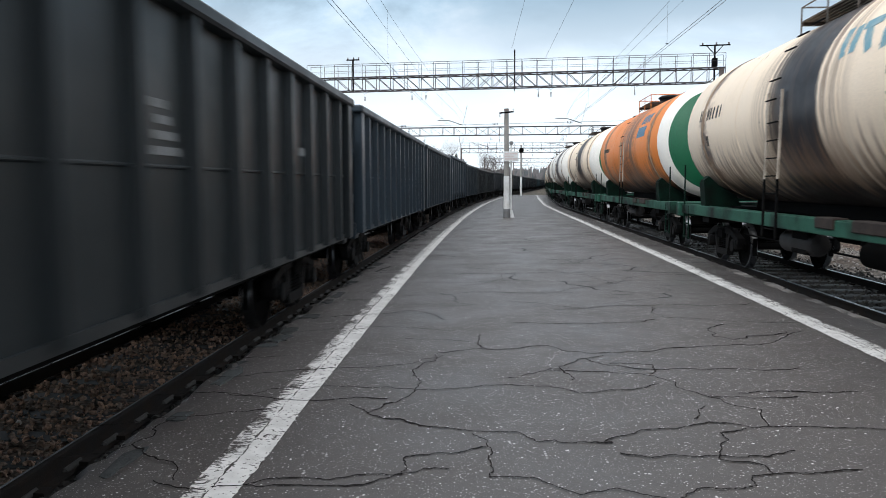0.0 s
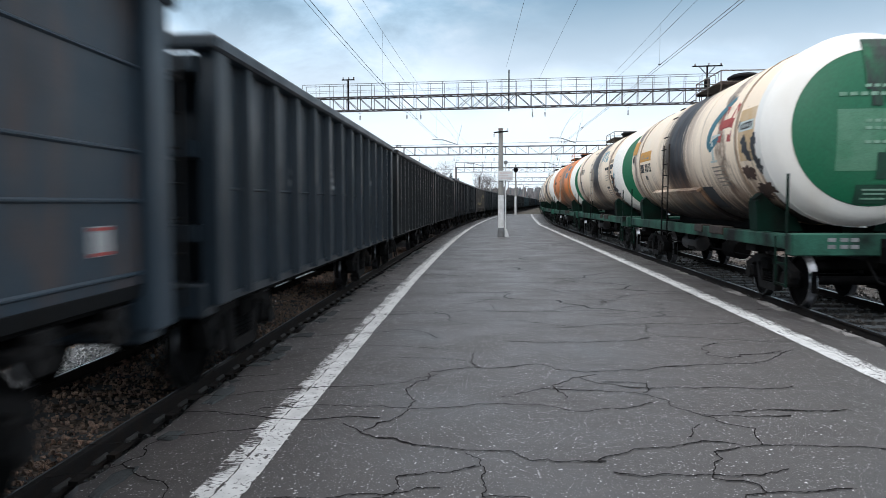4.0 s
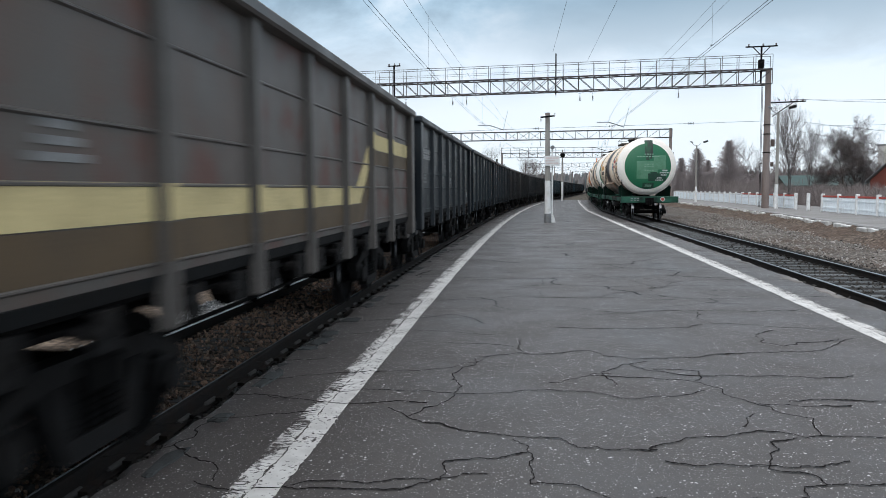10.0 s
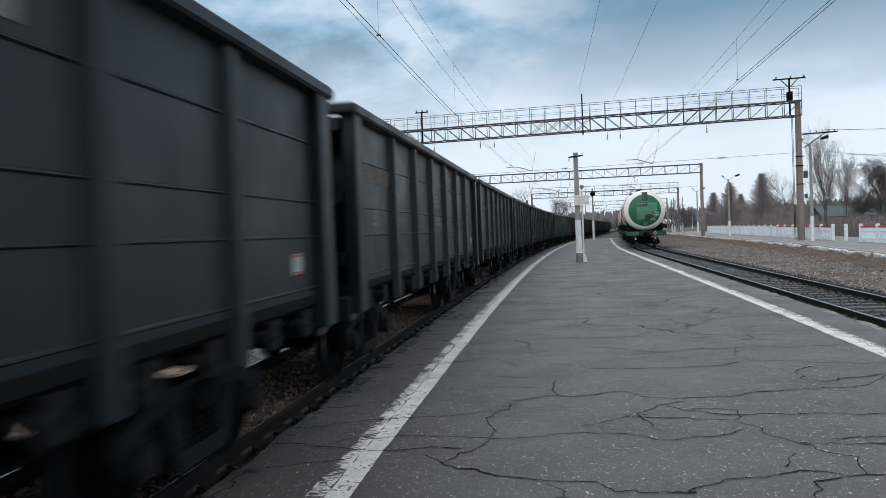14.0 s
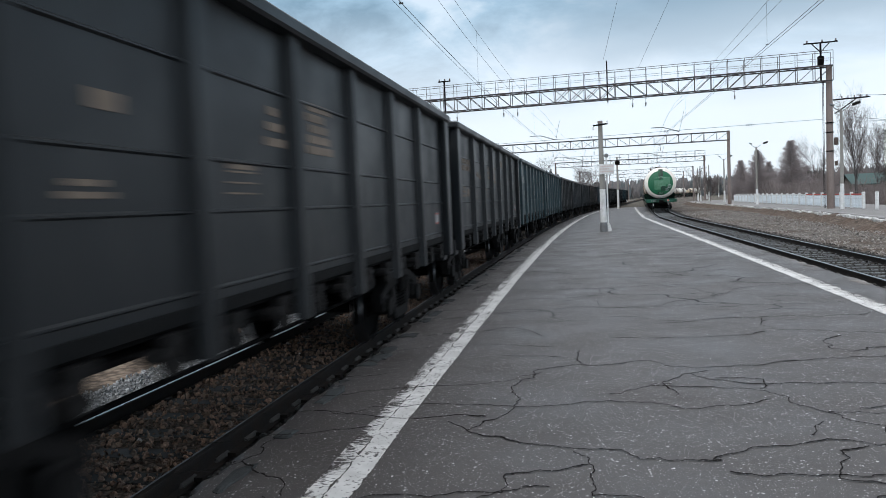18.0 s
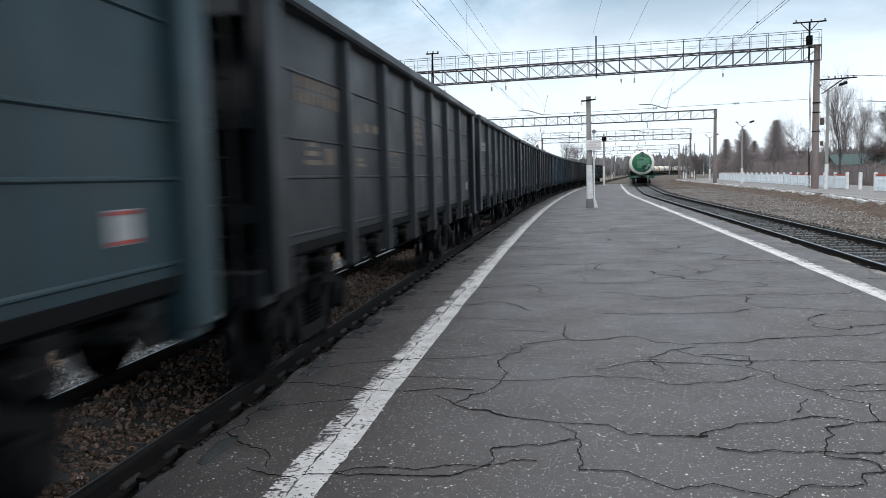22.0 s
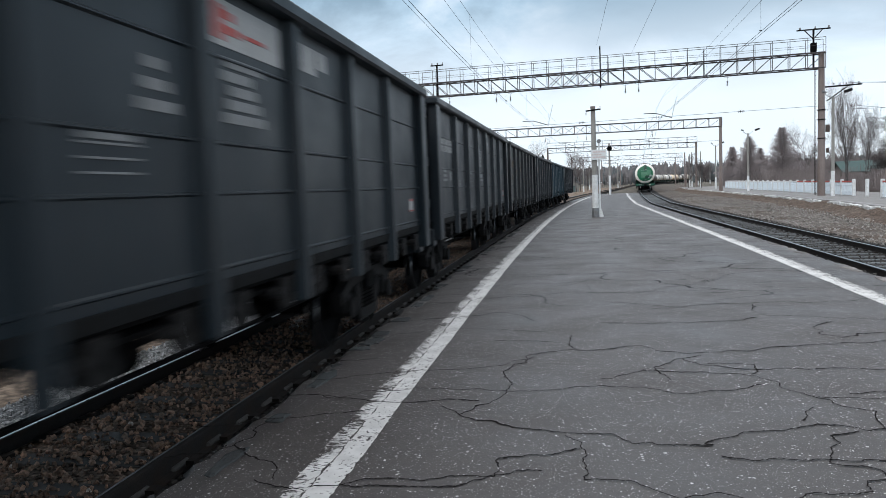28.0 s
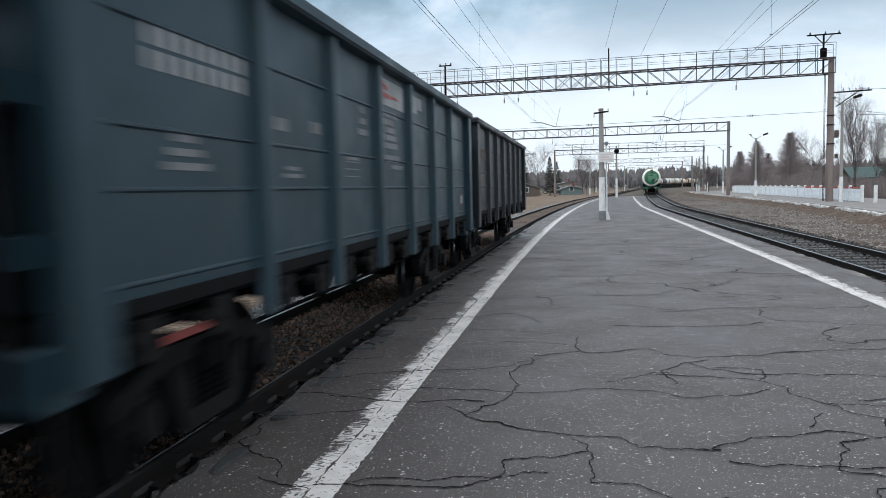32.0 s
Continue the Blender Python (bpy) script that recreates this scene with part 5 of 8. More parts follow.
ALONG = Matrix.Translation((0, 0, TZ)) @ Matrix.Rotation(radians(-90), 4, "X")


def dome_profile(r_from, r_to, lift, n=6):
    """Part of the dished end, from its rim radius inwards, as (radius, length) pairs."""
    out = []
    for k in range(n + 1):
        r = r_from + (r_to - r_from) * k / n
        out.append((max(r, 0.001), 0.52 * math.sqrt(max(0.0, 1 - (r / TR) ** 2)) ** 0.9 + lift))
    return out


def shell_arc(a0, a1, y0, y1, lift=0.004, n=10):
    """A patch that follows the barrel's round side: angles in degrees up from the platform side."""
    b = Bm()
    for k in range(n + 1):
        a = radians(a0 + (a1 - a0) * k / n)
        for r in (TR + lift, TR - 0.004):
            for y in (y0, y1):
                b.v.append((-r * math.cos(a), y, TZ + r * math.sin(a)))
    for k in range(n):
        o = 4 * k
        b.f += [(o, o + 1, o + 5, o + 4), (o + 2, o + 6, o + 7, o + 3), (o, o + 4, o + 6, o + 2), (o + 1, o + 3, o + 7, o + 5)]
    b.f += [(0, 2, 3, 1), (4 * n, 4 * n + 1, 4 * n + 3, 4 * n + 2)]
    return b


def tank():
    w = thing("tank_wagon", "cream tank wagon with a green frame and oil stains", "tank wagon", "wagons of the tank train")
    P = lambda name, bm, mat, par=w, **k: part(name, bm, mat, par, **k)
    prof = [(r, -TH - d) for r, d in reversed(dome_profile(TR, 0.0, 0.0, 8))] + [(TR, -TH * 0.5), (TR, 0), (TR, TH * 0.5)] + [(r, TH + d) for r, d in dome_profile(TR, 0.0, 0.0, 8)]
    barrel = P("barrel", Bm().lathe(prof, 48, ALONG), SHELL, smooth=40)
    for sgn in (-1, 1):
        disc = [(r, sgn * (TH + d + 0.014)) for r, d in dome_profile(TR * 0.785, 0.0, 0.0, 9)]
        disc = [(TR * 0.785, sgn * (TH + 0.12))] + disc
        part("end_disc", Bm().lathe(disc, 72, ALONG), GREEN_END, barrel, "green painted end", smooth=40)
    for y in (-1.75, 1.75):
        part("weld_band", Bm().lathe([(TR - 0.01, y - 0.03), (TR + 0.006, y - 0.03), (TR + 0.006, y + 0.03), (TR - 0.01, y + 0.03)], 48, ALONG), SHELL, barrel, smooth=40)
    for y in (-3.64, 3.64):
        part("strap", Bm().lathe([(TR, y - 0.05), (TR + 0.014, y - 0.05), (TR + 0.014, y + 0.05), (TR, y + 0.05)], 48, ALONG), STRAP, barrel, smooth=40)
    # hatch, valves and the walkway on top
    P("hatch", Bm().lathe([(0.34, TZ + TR - 0.05), (0.34, TZ + TR + 0.20), (0.40, TZ + TR + 0.21), (0.40, TZ + TR + 0.25), (0.30, TZ + TR + 0.31), (0.08, TZ + TR + 0.24)], 20).tube((0.0, 0.75, TZ + TR - 0.03), (0, 0.75, TZ + TR + 0.25), 0.09, 12), LIGHT_IRON, smooth=40)
    wk = P("walkway", Bm().box(-0.9, 0.9, -0.86, -0.78, TZ + TR - 0.09, TZ + TR - 0.035).box(-0.9, 0.9, 0.78, 0.86, TZ + TR - 0.09, TZ + TR - 0.035).box(-0.03, 0.03, -0.86, 0.86, TZ + TR - 0.085, TZ + TR - 0.04), RUST_BOX)
    plank = Bm().bar((0, -0.85, TZ + TR - 0.02), (0, 0.85, TZ + TR - 0.02), 0.07, 0.03).mesh("plank", PLANK)
    for k in range(14):
        part("plank", plank, None, wk, at=pose(-0.86 + 0.10 * k + (0.42 if k > 6 else 0.0), 0, 0))
    rail = Bm()
    for x in (-0.9, 0.9):
        for y in (-0.85, 0.0, 0.85):
            rail.tube((x, y, TZ + TR - 0.25), (x, y, TZ + TR + 0.24), 0.014, 6)
        rail.tube((x, -0.85, TZ + TR + 0.24), (x, 0.85, TZ + TR + 0.24), 0.014, 6)
    for y in (-0.85, 0.85):
        rail.tube((-0.9, y, TZ + TR + 0.24), (0.9, y, TZ + TR + 0.24), 0.014, 6)
    part("handrail", rail, TANK, wk)
    rung = Bm().bar((0, -0.24, 0), (0, 0.24, 0), 0.03, 0.02).mesh("ladder_rung", IRON)
    for sgn in (-1, 1):
        for y in (-0.24, 0.24):
            P("lower_stile", Bm().bar((sgn * 1.74, y, 0.95), (sgn * 1.73, y, 1.95), 0.04, 0.03), IRON)
            P("ladder_stile", Bm().bar((sgn * 1.73, y, 1.95), (sgn * 1.70, y, TZ + 0.30), 0.045, 0.03), STILE, label="worn cream ladder stile")
        rungs = [(sgn * 1.73, z) for z in (1.1, 1.4, 1.7, 2.0, 2.3, 2.6, 2.9)] + [(sgn * (TR + 0.11) * math.cos(radians(a)), TZ + (TR + 0.11) * math.sin(radians(a))) for a in (5, 16, 34, 44, 54)]
        for x, z in rungs:
            P("ladder_rung", rung, None, at=pose(x, 0, z))
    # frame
    # added to close the gap over the sill, which shade turns black
    P("saddle", Bm().prism([(-0.42, 1.28), (0.42, 1.28), (0.38, 1.54), (0.2, 1.49), (-0.2, 1.49), (-0.38, 1.54)], -3.6, 3.6, "y"), IRON, label="added dark saddle block filling the shadowed gap under the barrel")
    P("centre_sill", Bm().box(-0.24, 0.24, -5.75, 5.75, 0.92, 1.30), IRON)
    for sgn in (-1, 1):
        P("side_sill", Bm().box(sgn * 1.46 - 0.05, sgn * 1.46 + 0.05, -5.7, 5.7, 1.10, 1.34, None, 0.015).box(sgn * 1.40 - 0.10, sgn * 1.40 + 0.10, -5.7, 5.7, 1.33, 1.345), GREEN_SILL)
        P("end_beam", Bm().box(-1.60, 1.60, sgn * 5.62 - 0.12, sgn * 5.62 + 0.12, 1.02, 1.38, None, 0.02), GREEN_SILL)
        P("cross_beam", Bm().box(-1.45, 1.45, sgn * 3.9 - 0.2, sgn * 3.9 + 0.2, 0.96, 1.28), IRON)
        P("coupler", MESH["coupler"], None, at=pose(0, sgn * 5.70, 0, 0, 0, 0 if sgn > 0 else 180))
        P("number_plate", plate_end(sgn), MARK, label="faded white lettering")
        P("marker_ring", Bm().lathe([(0.02, 0), (0.125, 0), (0.125, 0.010), (0.02, 0.010)], 24, pose(0.72, sgn * 5.742, 1.22, 90 if sgn < 0 else -90)), MARK_WHITE, label="white ring of a round marker")
        P("brake_disc", Bm().lathe([(0.02, 0), (0.095, 0), (0.095, 0.016), (0.02, 0.016)], 24, pose(0.72, sgn * 5.742, 1.22, 90 if sgn < 0 else -90)), MARK_RED, label="dark red round marker")
        for x in (-1, 1):
            cr = Bm().prism([(x * 0.62, 1.34), (x * 1.42, 1.34), (x * 1.50, 1.95), (x * 1.38, 2.05), (x * 1.18, 1.85), (x * 0.75, 1.60)], sgn * 4.05 - 0.12, sgn * 4.05 + 0.12, "y")
            cr.prism([(x * 1.36, 1.34), (x * 1.46, 1.34), (x * 1.51, 1.9), (x * 1.46, 1.93)], sgn * 4.05 - 0.16, sgn * 4.05 + 0.16, "y")
            P("cradle", cr, GREEN_FRAME)
        st = Bm()
        st.bar((-1.50, sgn * 5.35, 0.45), (-1.50, sgn * 5.35, 2.35), 0.04, 0.03).bar((-1.50, sgn * 5.0, 0.45), (-1.50, sgn * 5.0, 1.30), 0.04, 0.03)
        for z in (0.5, 0.85):
            st.bar((-1.50, sgn * 5.35, z), (-1.50, sgn * 5.0, z), 0.05, 0.03)
        P("end_step", st, GREEN_FRAME)
    P("outlet", Bm().lathe([(0.14, 1.0), (0.20, 1.1), (0.16, 1.55)], 14).tube((0.0, 0.1, 0.55), (0, 0.1, 1.05), 0.13, 12), IRON)
    P("brake_gear", Bm().tube((-0.75, -1.9, 0.80), (-0.75, -1.2, 0.80), 0.20, 14).tube((0.75, 1.0, 0.82), (0.75, 2.2, 0.82), 0.17, 14).tube((-0.9, -3.0, 0.75), (-0.9, 3.0, 0.75), 0.02, 6).box(-1.3, -1.1, -0.4, 0.1, 0.7, 1.1), IRON, smooth=40)
    P("air_reservoir", Bm().lathe([(0.02, -0.55), (0.16, -0.52), (0.20, -0.46), (0.20, 0.46), (0.16, 0.52), (0.02, 0.55)], 18, Matrix.Translation((-1.12, 0.05, 0.86)) @ ROT_Y), DUSTY, label="dusty grey air reservoir", smooth=40)
    for y0, y1 in ((-1.55, -1.05), (-2.75, -2.0)):
        P("sill_box", Bm().box(-1.54, -1.30, y0, y1, 1.20, 1.37, None, 0.015), RUST_BOX, label="rusty box on the sill")
    for y in (-3.9, 3.9):
        add_bogie(w, y)
    return w


def plate_end(sgn):
    b = Bm()
    for k, x in enumerate((-1.05, -0.86, -0.70)):
        for z in (1.14, 1.25):
            b.box(x, x + 0.12, sgn * 5.742 - 0.003, sgn * 5.742 + 0.004, z, z + 0.06)
    return b


def far_tank():
    """The plainer tank wagons at the train's distant end."""
    w = thing("tank_wagon", "dirty white tank wagon with a dark frame", "tank wagon", "wagons of the tank train")
    prof = [(r, -TH - d) for r, d in reversed(dome_profile(TR, 0.0, 0.0, 5))] + [(TR, 0)] + [(r, TH + d) for r, d in dome_profile(TR, 0.0, 0.0, 5)]
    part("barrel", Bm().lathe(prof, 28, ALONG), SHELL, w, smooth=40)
    part("hatch", Bm().tube((0, 0, TZ + TR - 0.05), (0, 0, TZ + TR + 0.3), 0.38, 12), LIGHT_IRON, w)
    part("frame", Bm().box(-1.5, 1.5, -5.7, 5.7, 1.05, 1.34).prism([(-1.25, 1.30), (1.25, 1.30), (1.05, 1.72), (-1.05, 1.72)], -4.2, 4.2, "y"), GREEN_FRAME, w)
    for y in (-3.9, 3.9):
        bg = part("bogie", MESH["bolster"], None, w, at=pose(0, y, 0))
        for k in ("frame_r", "frame_l"):
            part("side_frame", MESH[k], None, bg)
        for yy in (-0.925, 0.925):
            part("wheelset", MESH["wheelset"], None, bg, at=pose(0, yy, 0.475))
    return w


# the tyres of the wheels are worn bright
MESH["wheelset"].materials.append(RAIL_TOP)
for p in MESH["wheelset"].polygons:
    if math.hypot(p.center.y, p.center.z) > 0.468:
        p.material_index = 1


CREAM, WHITE, ORANGE, BLACK, OFFW = (0.96, 0.79, 0.61), (0.86, 0.83, 0.78), (0.80, 0.25, 0.05), (0.05, 0.048, 0.048), (0.62, 0.57, 0.50)
TANKS = [CREAM, CREAM, ORANGE, CREAM, WHITE, BLACK, WHITE, CREAM, OFFW, WHITE, CREAM, WHITE, OFFW, WHITE, CREAM, WHITE, BLACK, WHITE, OFFW, WHITE, CREAM, WHITE, OFFW, WHITE, CREAM, WHITE, WHITE, OFFW, WHITE]
tanks, far_one = [], None
for i, col in enumerate(TANKS):
    if i < 13:
        w = copy_thing(tanks[0][1], Matrix()) if i else tank()
    else:
        w = far_one = copy_thing(far_one, Matrix()) if far_one else far_tank()
    for o in w.children_recursive:
        o.color = (*col, 0.1 if col == ORANGE else 1)
        if o.name.startswith("handrail") and col != ORANGE:
            o.color = (0.11, 0.095, 0.08, 1)
    w["label"] = {CREAM: "cream", WHITE: "dirty white", ORANGE: "orange", BLACK: "black", OFFW: "greyish white"}[col] + " tank wagon with a green frame and oil stains"
    tanks.append((i, w))
for i, w in tanks:
    if i < 6:
        wide = {1: 0.38, 2: 0.12, 0: 0.24}.get(i, 0.4)
        for sgn in (-1,):
            rim = [(TR + 0.009, sgn * (TH - wide)), (TR + 0.009, sgn * TH)] + [(r, sgn * (TH + d + 0.0035)) for r, d in dome_profile(TR, TR * (0.87 if i in (1, 2) else 0.79), 0.0, 4)]
            b = Bm()
            n = 48
            b.v = [tuple(ALONG @ Vector((r * math.cos(2 * math.pi * k / n), r * math.sin(2 * math.pi * k / n), z))) for r, z in rim for k in range(n)]
            b.f = [(q * n + k, q * n + (k + 1) % n, (q + 1) * n + (k + 1) % n, (q + 1) * n + k) for q in range(len(rim) - 1) for k in range(n)]
            part("end_rim", b, WHITE_RIM, w, "white painted rim", smooth=40)
k0, k1, k2 = tanks[0][1], tanks[1][1], tanks[2][1]
part("orange_panel", shell_arc(0.5, 10.5, 2.40, 3.60, 0.005), MARK_ORANGE, k0, "faded orange panel")
part("orange_panel", shell_arc(11, 26, 4.16, 4.66, 0.011), MARK_ORANGE, k0, "faded orange panel")
part("worn_panel", shell_arc(-16, 17.5, -4.42, -3.76, 0.005), MARK_TAN_PANEL, k0, "worn tan panel")
part("panel_sign", shell_arc(3, 9.5, -4.40, -3.80, 0.008), MARK_WHITE, k0, "white sign on the worn panel")


def digit(a0, a1, y0, y1, kind):
    """One figure of a worn number, as plain bars."""
    q = (y1 - y0) * 0.34
    left, right = (a0, a1, y1 - q, y1), (a0, a1, y0, y0 + q)
    return ([left, right], [right], [(a0, a1, y0 + q, y1)], [left, right], [(a0, a1, y0, y1 - q)])[kind]


def figures(a0, a1, y_from, kinds, wide, step):
    """A row of stencilled figures that runs towards the rear of the wagon."""
    rows = []
    for k, kind in enumerate(kinds):
        if kind >= 0:
            rows += digit(a0, a1, y_from - step * k - wide, y_from - step * k, kind)
    return rows


for nm, par, arcs, mat in (
    ("code_marking", k0, figures(-11, -2.3, 3.62, (1, 3, 0, -1, 2, 0, 1, 4), 0.115, 0.15) + [(-19, -14.8, 2.93, 3.01), (-19, -14.8, 3.06, 3.10), (-16, -14.8, 2.93, 3.10)], MARK_DARK),
    ("panel_print", k0, [(2.5, 4.5, 2.60, 2.85), (3.0, 7.5, 3.25, 3.29), (3.0, 7.5, 3.36, 3.40), (3.0, 4.2, 2.95, 3.1)], MARK_GREY),
    ("front_code_marking", k0, figures(2, 9, 4.58, (4, 2), 0.11, 0.14), MARK_DARK),
    ("sign_print", k0, [(4.2, 8.3, -4.34 + 0.085 * k, -4.30 + 0.085 * k) for k in range(6)] + [(7.3, 8.3, -4.34, -4.05), (4.2, 5.2, -4.2, -3.9)], MARK_DARK),
    ("data_marking", k0, [(-17.6 - 2.9 * k, -16.6 - 2.9 * k, -2.95 + 0.07 * (k % 3), -2.28 - 0.03 * k) for k in range(6)], MARK_GREY),
    ("stencil_stroke", k0, [(-12, 6, -2.50, -2.40), (4.5, 6, -2.86, -2.40), (-13.5, -12.2, -2.62, -2.30)], MARK_WHITE),
    ("code_marking", k1, figures(6, 15, 3.92, (1, 3, -1, 0, 2, 2, 4, 1), 0.11, 0.17) + [(-14, -6, 3.3, 3.33), (-14, -6, 3.38, 3.41)], MARK_DARK),
    ("data_marking", k1, [(a, a + 1.0, -3.38 + 0.06 * (int(a) % 3), -2.80) for a in (-5.5, -8.6, -11.7, -27, -30, -33, -36, -39)], MARK_GREY),
    ("rear_lettering", k1, [(11, 15.5, -4.20 + 0.07 * k, -4.16 + 0.07 * k) for k in range(7)] + [(14.6, 15.5, -4.2, -3.8)], MARK_GREY),
    ("product_marking", k1, [(2.8, 6.6, -3.40 + 0.08 * k, -3.355 + 0.08 * k) for k in range(8) if k != 5] + [(5.8, 6.6, -3.4, -3.0), (2.8, 3.6, -3.2, -2.85), (-23.5, -20.5, -3.2, -2.78)], MARK_DARK),
    ("painted_out_square", k1, [(2.5, 8.8, -4.10, -3.72), (-3.2, 0.6, -4.02, -3.82), (4.5, 9.2, -4.32, -4.16)], MARK_SLATE),
    ("code_marking", k2, [(2, 7, 2.7 + 0.16 * k, 2.8 + 0.16 * k) for k in range(7)], MARK_DARK),
    ("company_panel", k2, [(10, 22, -2.9, -1.9)], MARK_BLUE),
    ("company_panel_print", k2, [(26, 38, -3.0 + 0.22 * k, -2.86 + 0.22 * k) for k in range(5)], MARK_BLUE),
):
    b = Bm()
    for a0, a1, y0, y1 in arcs:
        q = shell_arc(a0, a1, y0, y1, 0.0075 if nm in ("panel_print", "front_code_marking") else 0.011 if nm == "sign_print" else 0.006, 3)
        b.add(q.v, q.f)
    part(nm, b, mat, par)


def scabs(spots, lift, seed):
    """Ragged flakes on the barrel's side: (angle, place along, half height in degrees, half length)."""
    b, rnd = Bm(), random.Random(seed)
    for a, y, da, dy in spots:
        o, n = len(b.v), 40
        ph = [rnd.uniform(0, 6.28) for _ in range(3)]
        for k in range(n):
            u = 2 * math.pi * k / n
            f = 0.85 + 0.20 * math.sin(2 * u + ph[0]) + 0.14 * math.sin(5 * u + ph[1]) + 0.10 * math.sin(11 * u + ph[2]) + rnd.uniform(-0.09, 0.09)
            w = 2 * math.pi * k / n
            q = radians(a + da * f * math.sin(w))
            b.v.append((-(TR + lift) * math.cos(q), max(y + dy * f * math.cos(w), -4.66), TZ + (TR + lift) * math.sin(q)))
        q = radians(a)
        b.v.append((-(TR + lift) * math.cos(q), y, TZ + (TR + lift) * math.sin(q)))
        b.f += [(o + k, o + (k + 1) % n, o + n) for k in range(n)]
    return b


def brush(path, lift, wide):
    """A painted stroke on the barrel's side along (angle, place along) points."""
    b = Bm()
    pts = [Vector((radians(a) * TR, y)) for a, y in path]
    n = len(pts)
    for k, p in enumerate(pts):
        d = (pts[min(k + 1, n - 1)] - pts[max(k - 1, 0)]).normalized()
        w = wide * (0.35 + 0.65 * math.sin(math.pi * (k + 0.5) / n) ** 0.5) / 2
        for sg in (-1, 1):
            c = p + Vector((-d.y, d.x)) * w * sg
            for r in (TR + lift, TR - 0.004):
                b.v.append((-r * math.cos(c.x / TR), c.y, TZ + r * math.sin(c.x / TR)))
    for k in range(n - 1):
        o = 4 * k
        b.f += [(o, o + 2, o + 6, o + 4), (o, o + 4, o + 5, o + 1), (o + 2, o + 3, o + 7, o + 6)]
    return b


# the two painted company devices, as plain shapes
def arcs_of(rows, lift=0.006):
    b = Bm()
    for a0, a1, y0, y1 in rows:
        q = shell_arc(a0, a1, y0, y1, lift, 4)
        b.add(q.v, q.f)
    return b


for row in ([(33, -1.62), (25, -1.65), (17, -1.70)], [(32.5, -1.84), (24, -1.88), (18, -1.90)], [(32, -2.06), (24, -2.18), (16, -2.30)], [(31.5, -2.36), (31, -2.12), (31, -1.96)], [(31.5, -2.54), (23, -2.58), (15, -2.62)], [(23, -2.82), (19, -2.84), (15.5, -2.84)]):
    part("device_stroke", brush(row, 0.006, 0.15), FADED_BLUE, k1, "faded blue bar of a company device")
part("paint_scab", scabs([(-25, -4.15, 7, 0.34), (-31, -4.35, 5, 0.26)], 0.007, 3), MARK_SLATE, k1, "dark slate flaked paint")
part("rust_scab", scabs([(-8, -4.05, 4, 0.16), (-13, -4.22, 6, 0.26), (-19, -4.02, 5, 0.20), (-34, -4.0, 5, 0.3)], 0.009, 4), RUST_FLAKE, k1, "brown rust where the paint has flaked")
part("teal_scab", scabs([(-6.5, -4.48, 3.5, 0.17), (-15, -3.98, 2, 0.09)], 0.011, 5), FADED_BLUE, k1, "faded teal paint remains")
part("paint_scab", scabs([(-6, -4.02, 6, 0.17), (-12, -4.12, 5, 0.14), (-5, -4.40, 6, 0.13), (-12, -4.38, 5, 0.12), (-20, -4.46, 5, 0.16), (8, -3.78, 3, 0.05)], 0.010, 6), MARK_SLATE, k0, "dark slate flaked paint")
part("rust_scab", scabs([(-24, -3.98, 7, 0.24), (-36, -4.32, 6, 0.32), (-42, -4.0, 5, 0.4)], 0.010, 8), RUST_FLAKE, k0, "brown rust where the paint has flaked")
big_end = Bm().lathe([(TR * 0.875, -(TH + 0.10))] + [(r, -(TH + d + 0.014)) for r, d in dome_profile(TR * 0.875, 0.0, 0.0, 9)], 72, ALONG).mesh("end_disc", GREEN_END, 40)
for w in (k1, k2):
    for o in w.children_recursive:
        if o.name.startswith("end_disc") and o.data.vertices[0].co.y < 0:
            o.data = big_end
part("device_arc", brush([(31 - 44 * k / 17 + 4.0 * max(0, k - 13), -3.25 + 1.02 * math.sin(math.pi * (0.03 + 0.72 * k / 17)) - 0.05 * max(0, k - 12)) for k in range(18)], 0.006, 0.20), TEAL_DEVICE, k0, "teal arc of a company device")
for row in ([(25, -2.98), (12, -2.88), (0, -2.80)], [(24, -3.52), (12, -3.34), (-1, -3.30)]):
    part("device_stroke", brush(row, 0.008, 0.21), MARK_RED, k0, "red stroke of a company device")
for row in [(9, 15, -3.28, -2.92)]:
    part("device_stroke", arcs_of([row], 0.009), MARK_RED, k0, "red stroke of a company device")


# steam jacket round the lower half of the last tank, with a flange along its top
part("steam_jacket", shell_arc(-78, -33, -1.10, 2.55, 0.075, 14), SHELL, k0, "stained sheet steel steam jacket", smooth=40).color = (*CREAM, 0.12)
part("jacket_flange", shell_arc(-33.8, -31.6, -1.14, 2.60, 0.14, 2), SHELL, k0).color = (*CREAM, 0.12)
part("painted_out_patch", arcs_of([(-54, -32, -1.82, -1.22)], 0.008), MARK_SLATE, k0, "dark slate patch painted over the tank side")


def end_patch(rects, lift):
    """Patches that lie on the dished rear end: (x0, x1, z0, z1) from its centre."""
    b = Bm()
    n = 6
    for x0, x1, z0, z1 in rects:
        o = len(b.v)
        for i in range(n + 1):
            for j in range(n + 1):
                x, z = x0 + (x1 - x0) * i / n, z0 + (z1 - z0) * j / n
                r = min(math.hypot(x, z), TR)
                b.v.append((x, -(TH + 0.52 * math.sqrt(max(0.0, 1 - (r / TR) ** 2)) ** 0.9 + lift), TZ + z))
        b.f += [(o + i * (n + 1) + j, o + (i + 1) * (n + 1) + j, o + (i + 1) * (n + 1) + j + 1, o + i * (n + 1) + j + 1) for i in range(n) for j in range(n)]
    return b


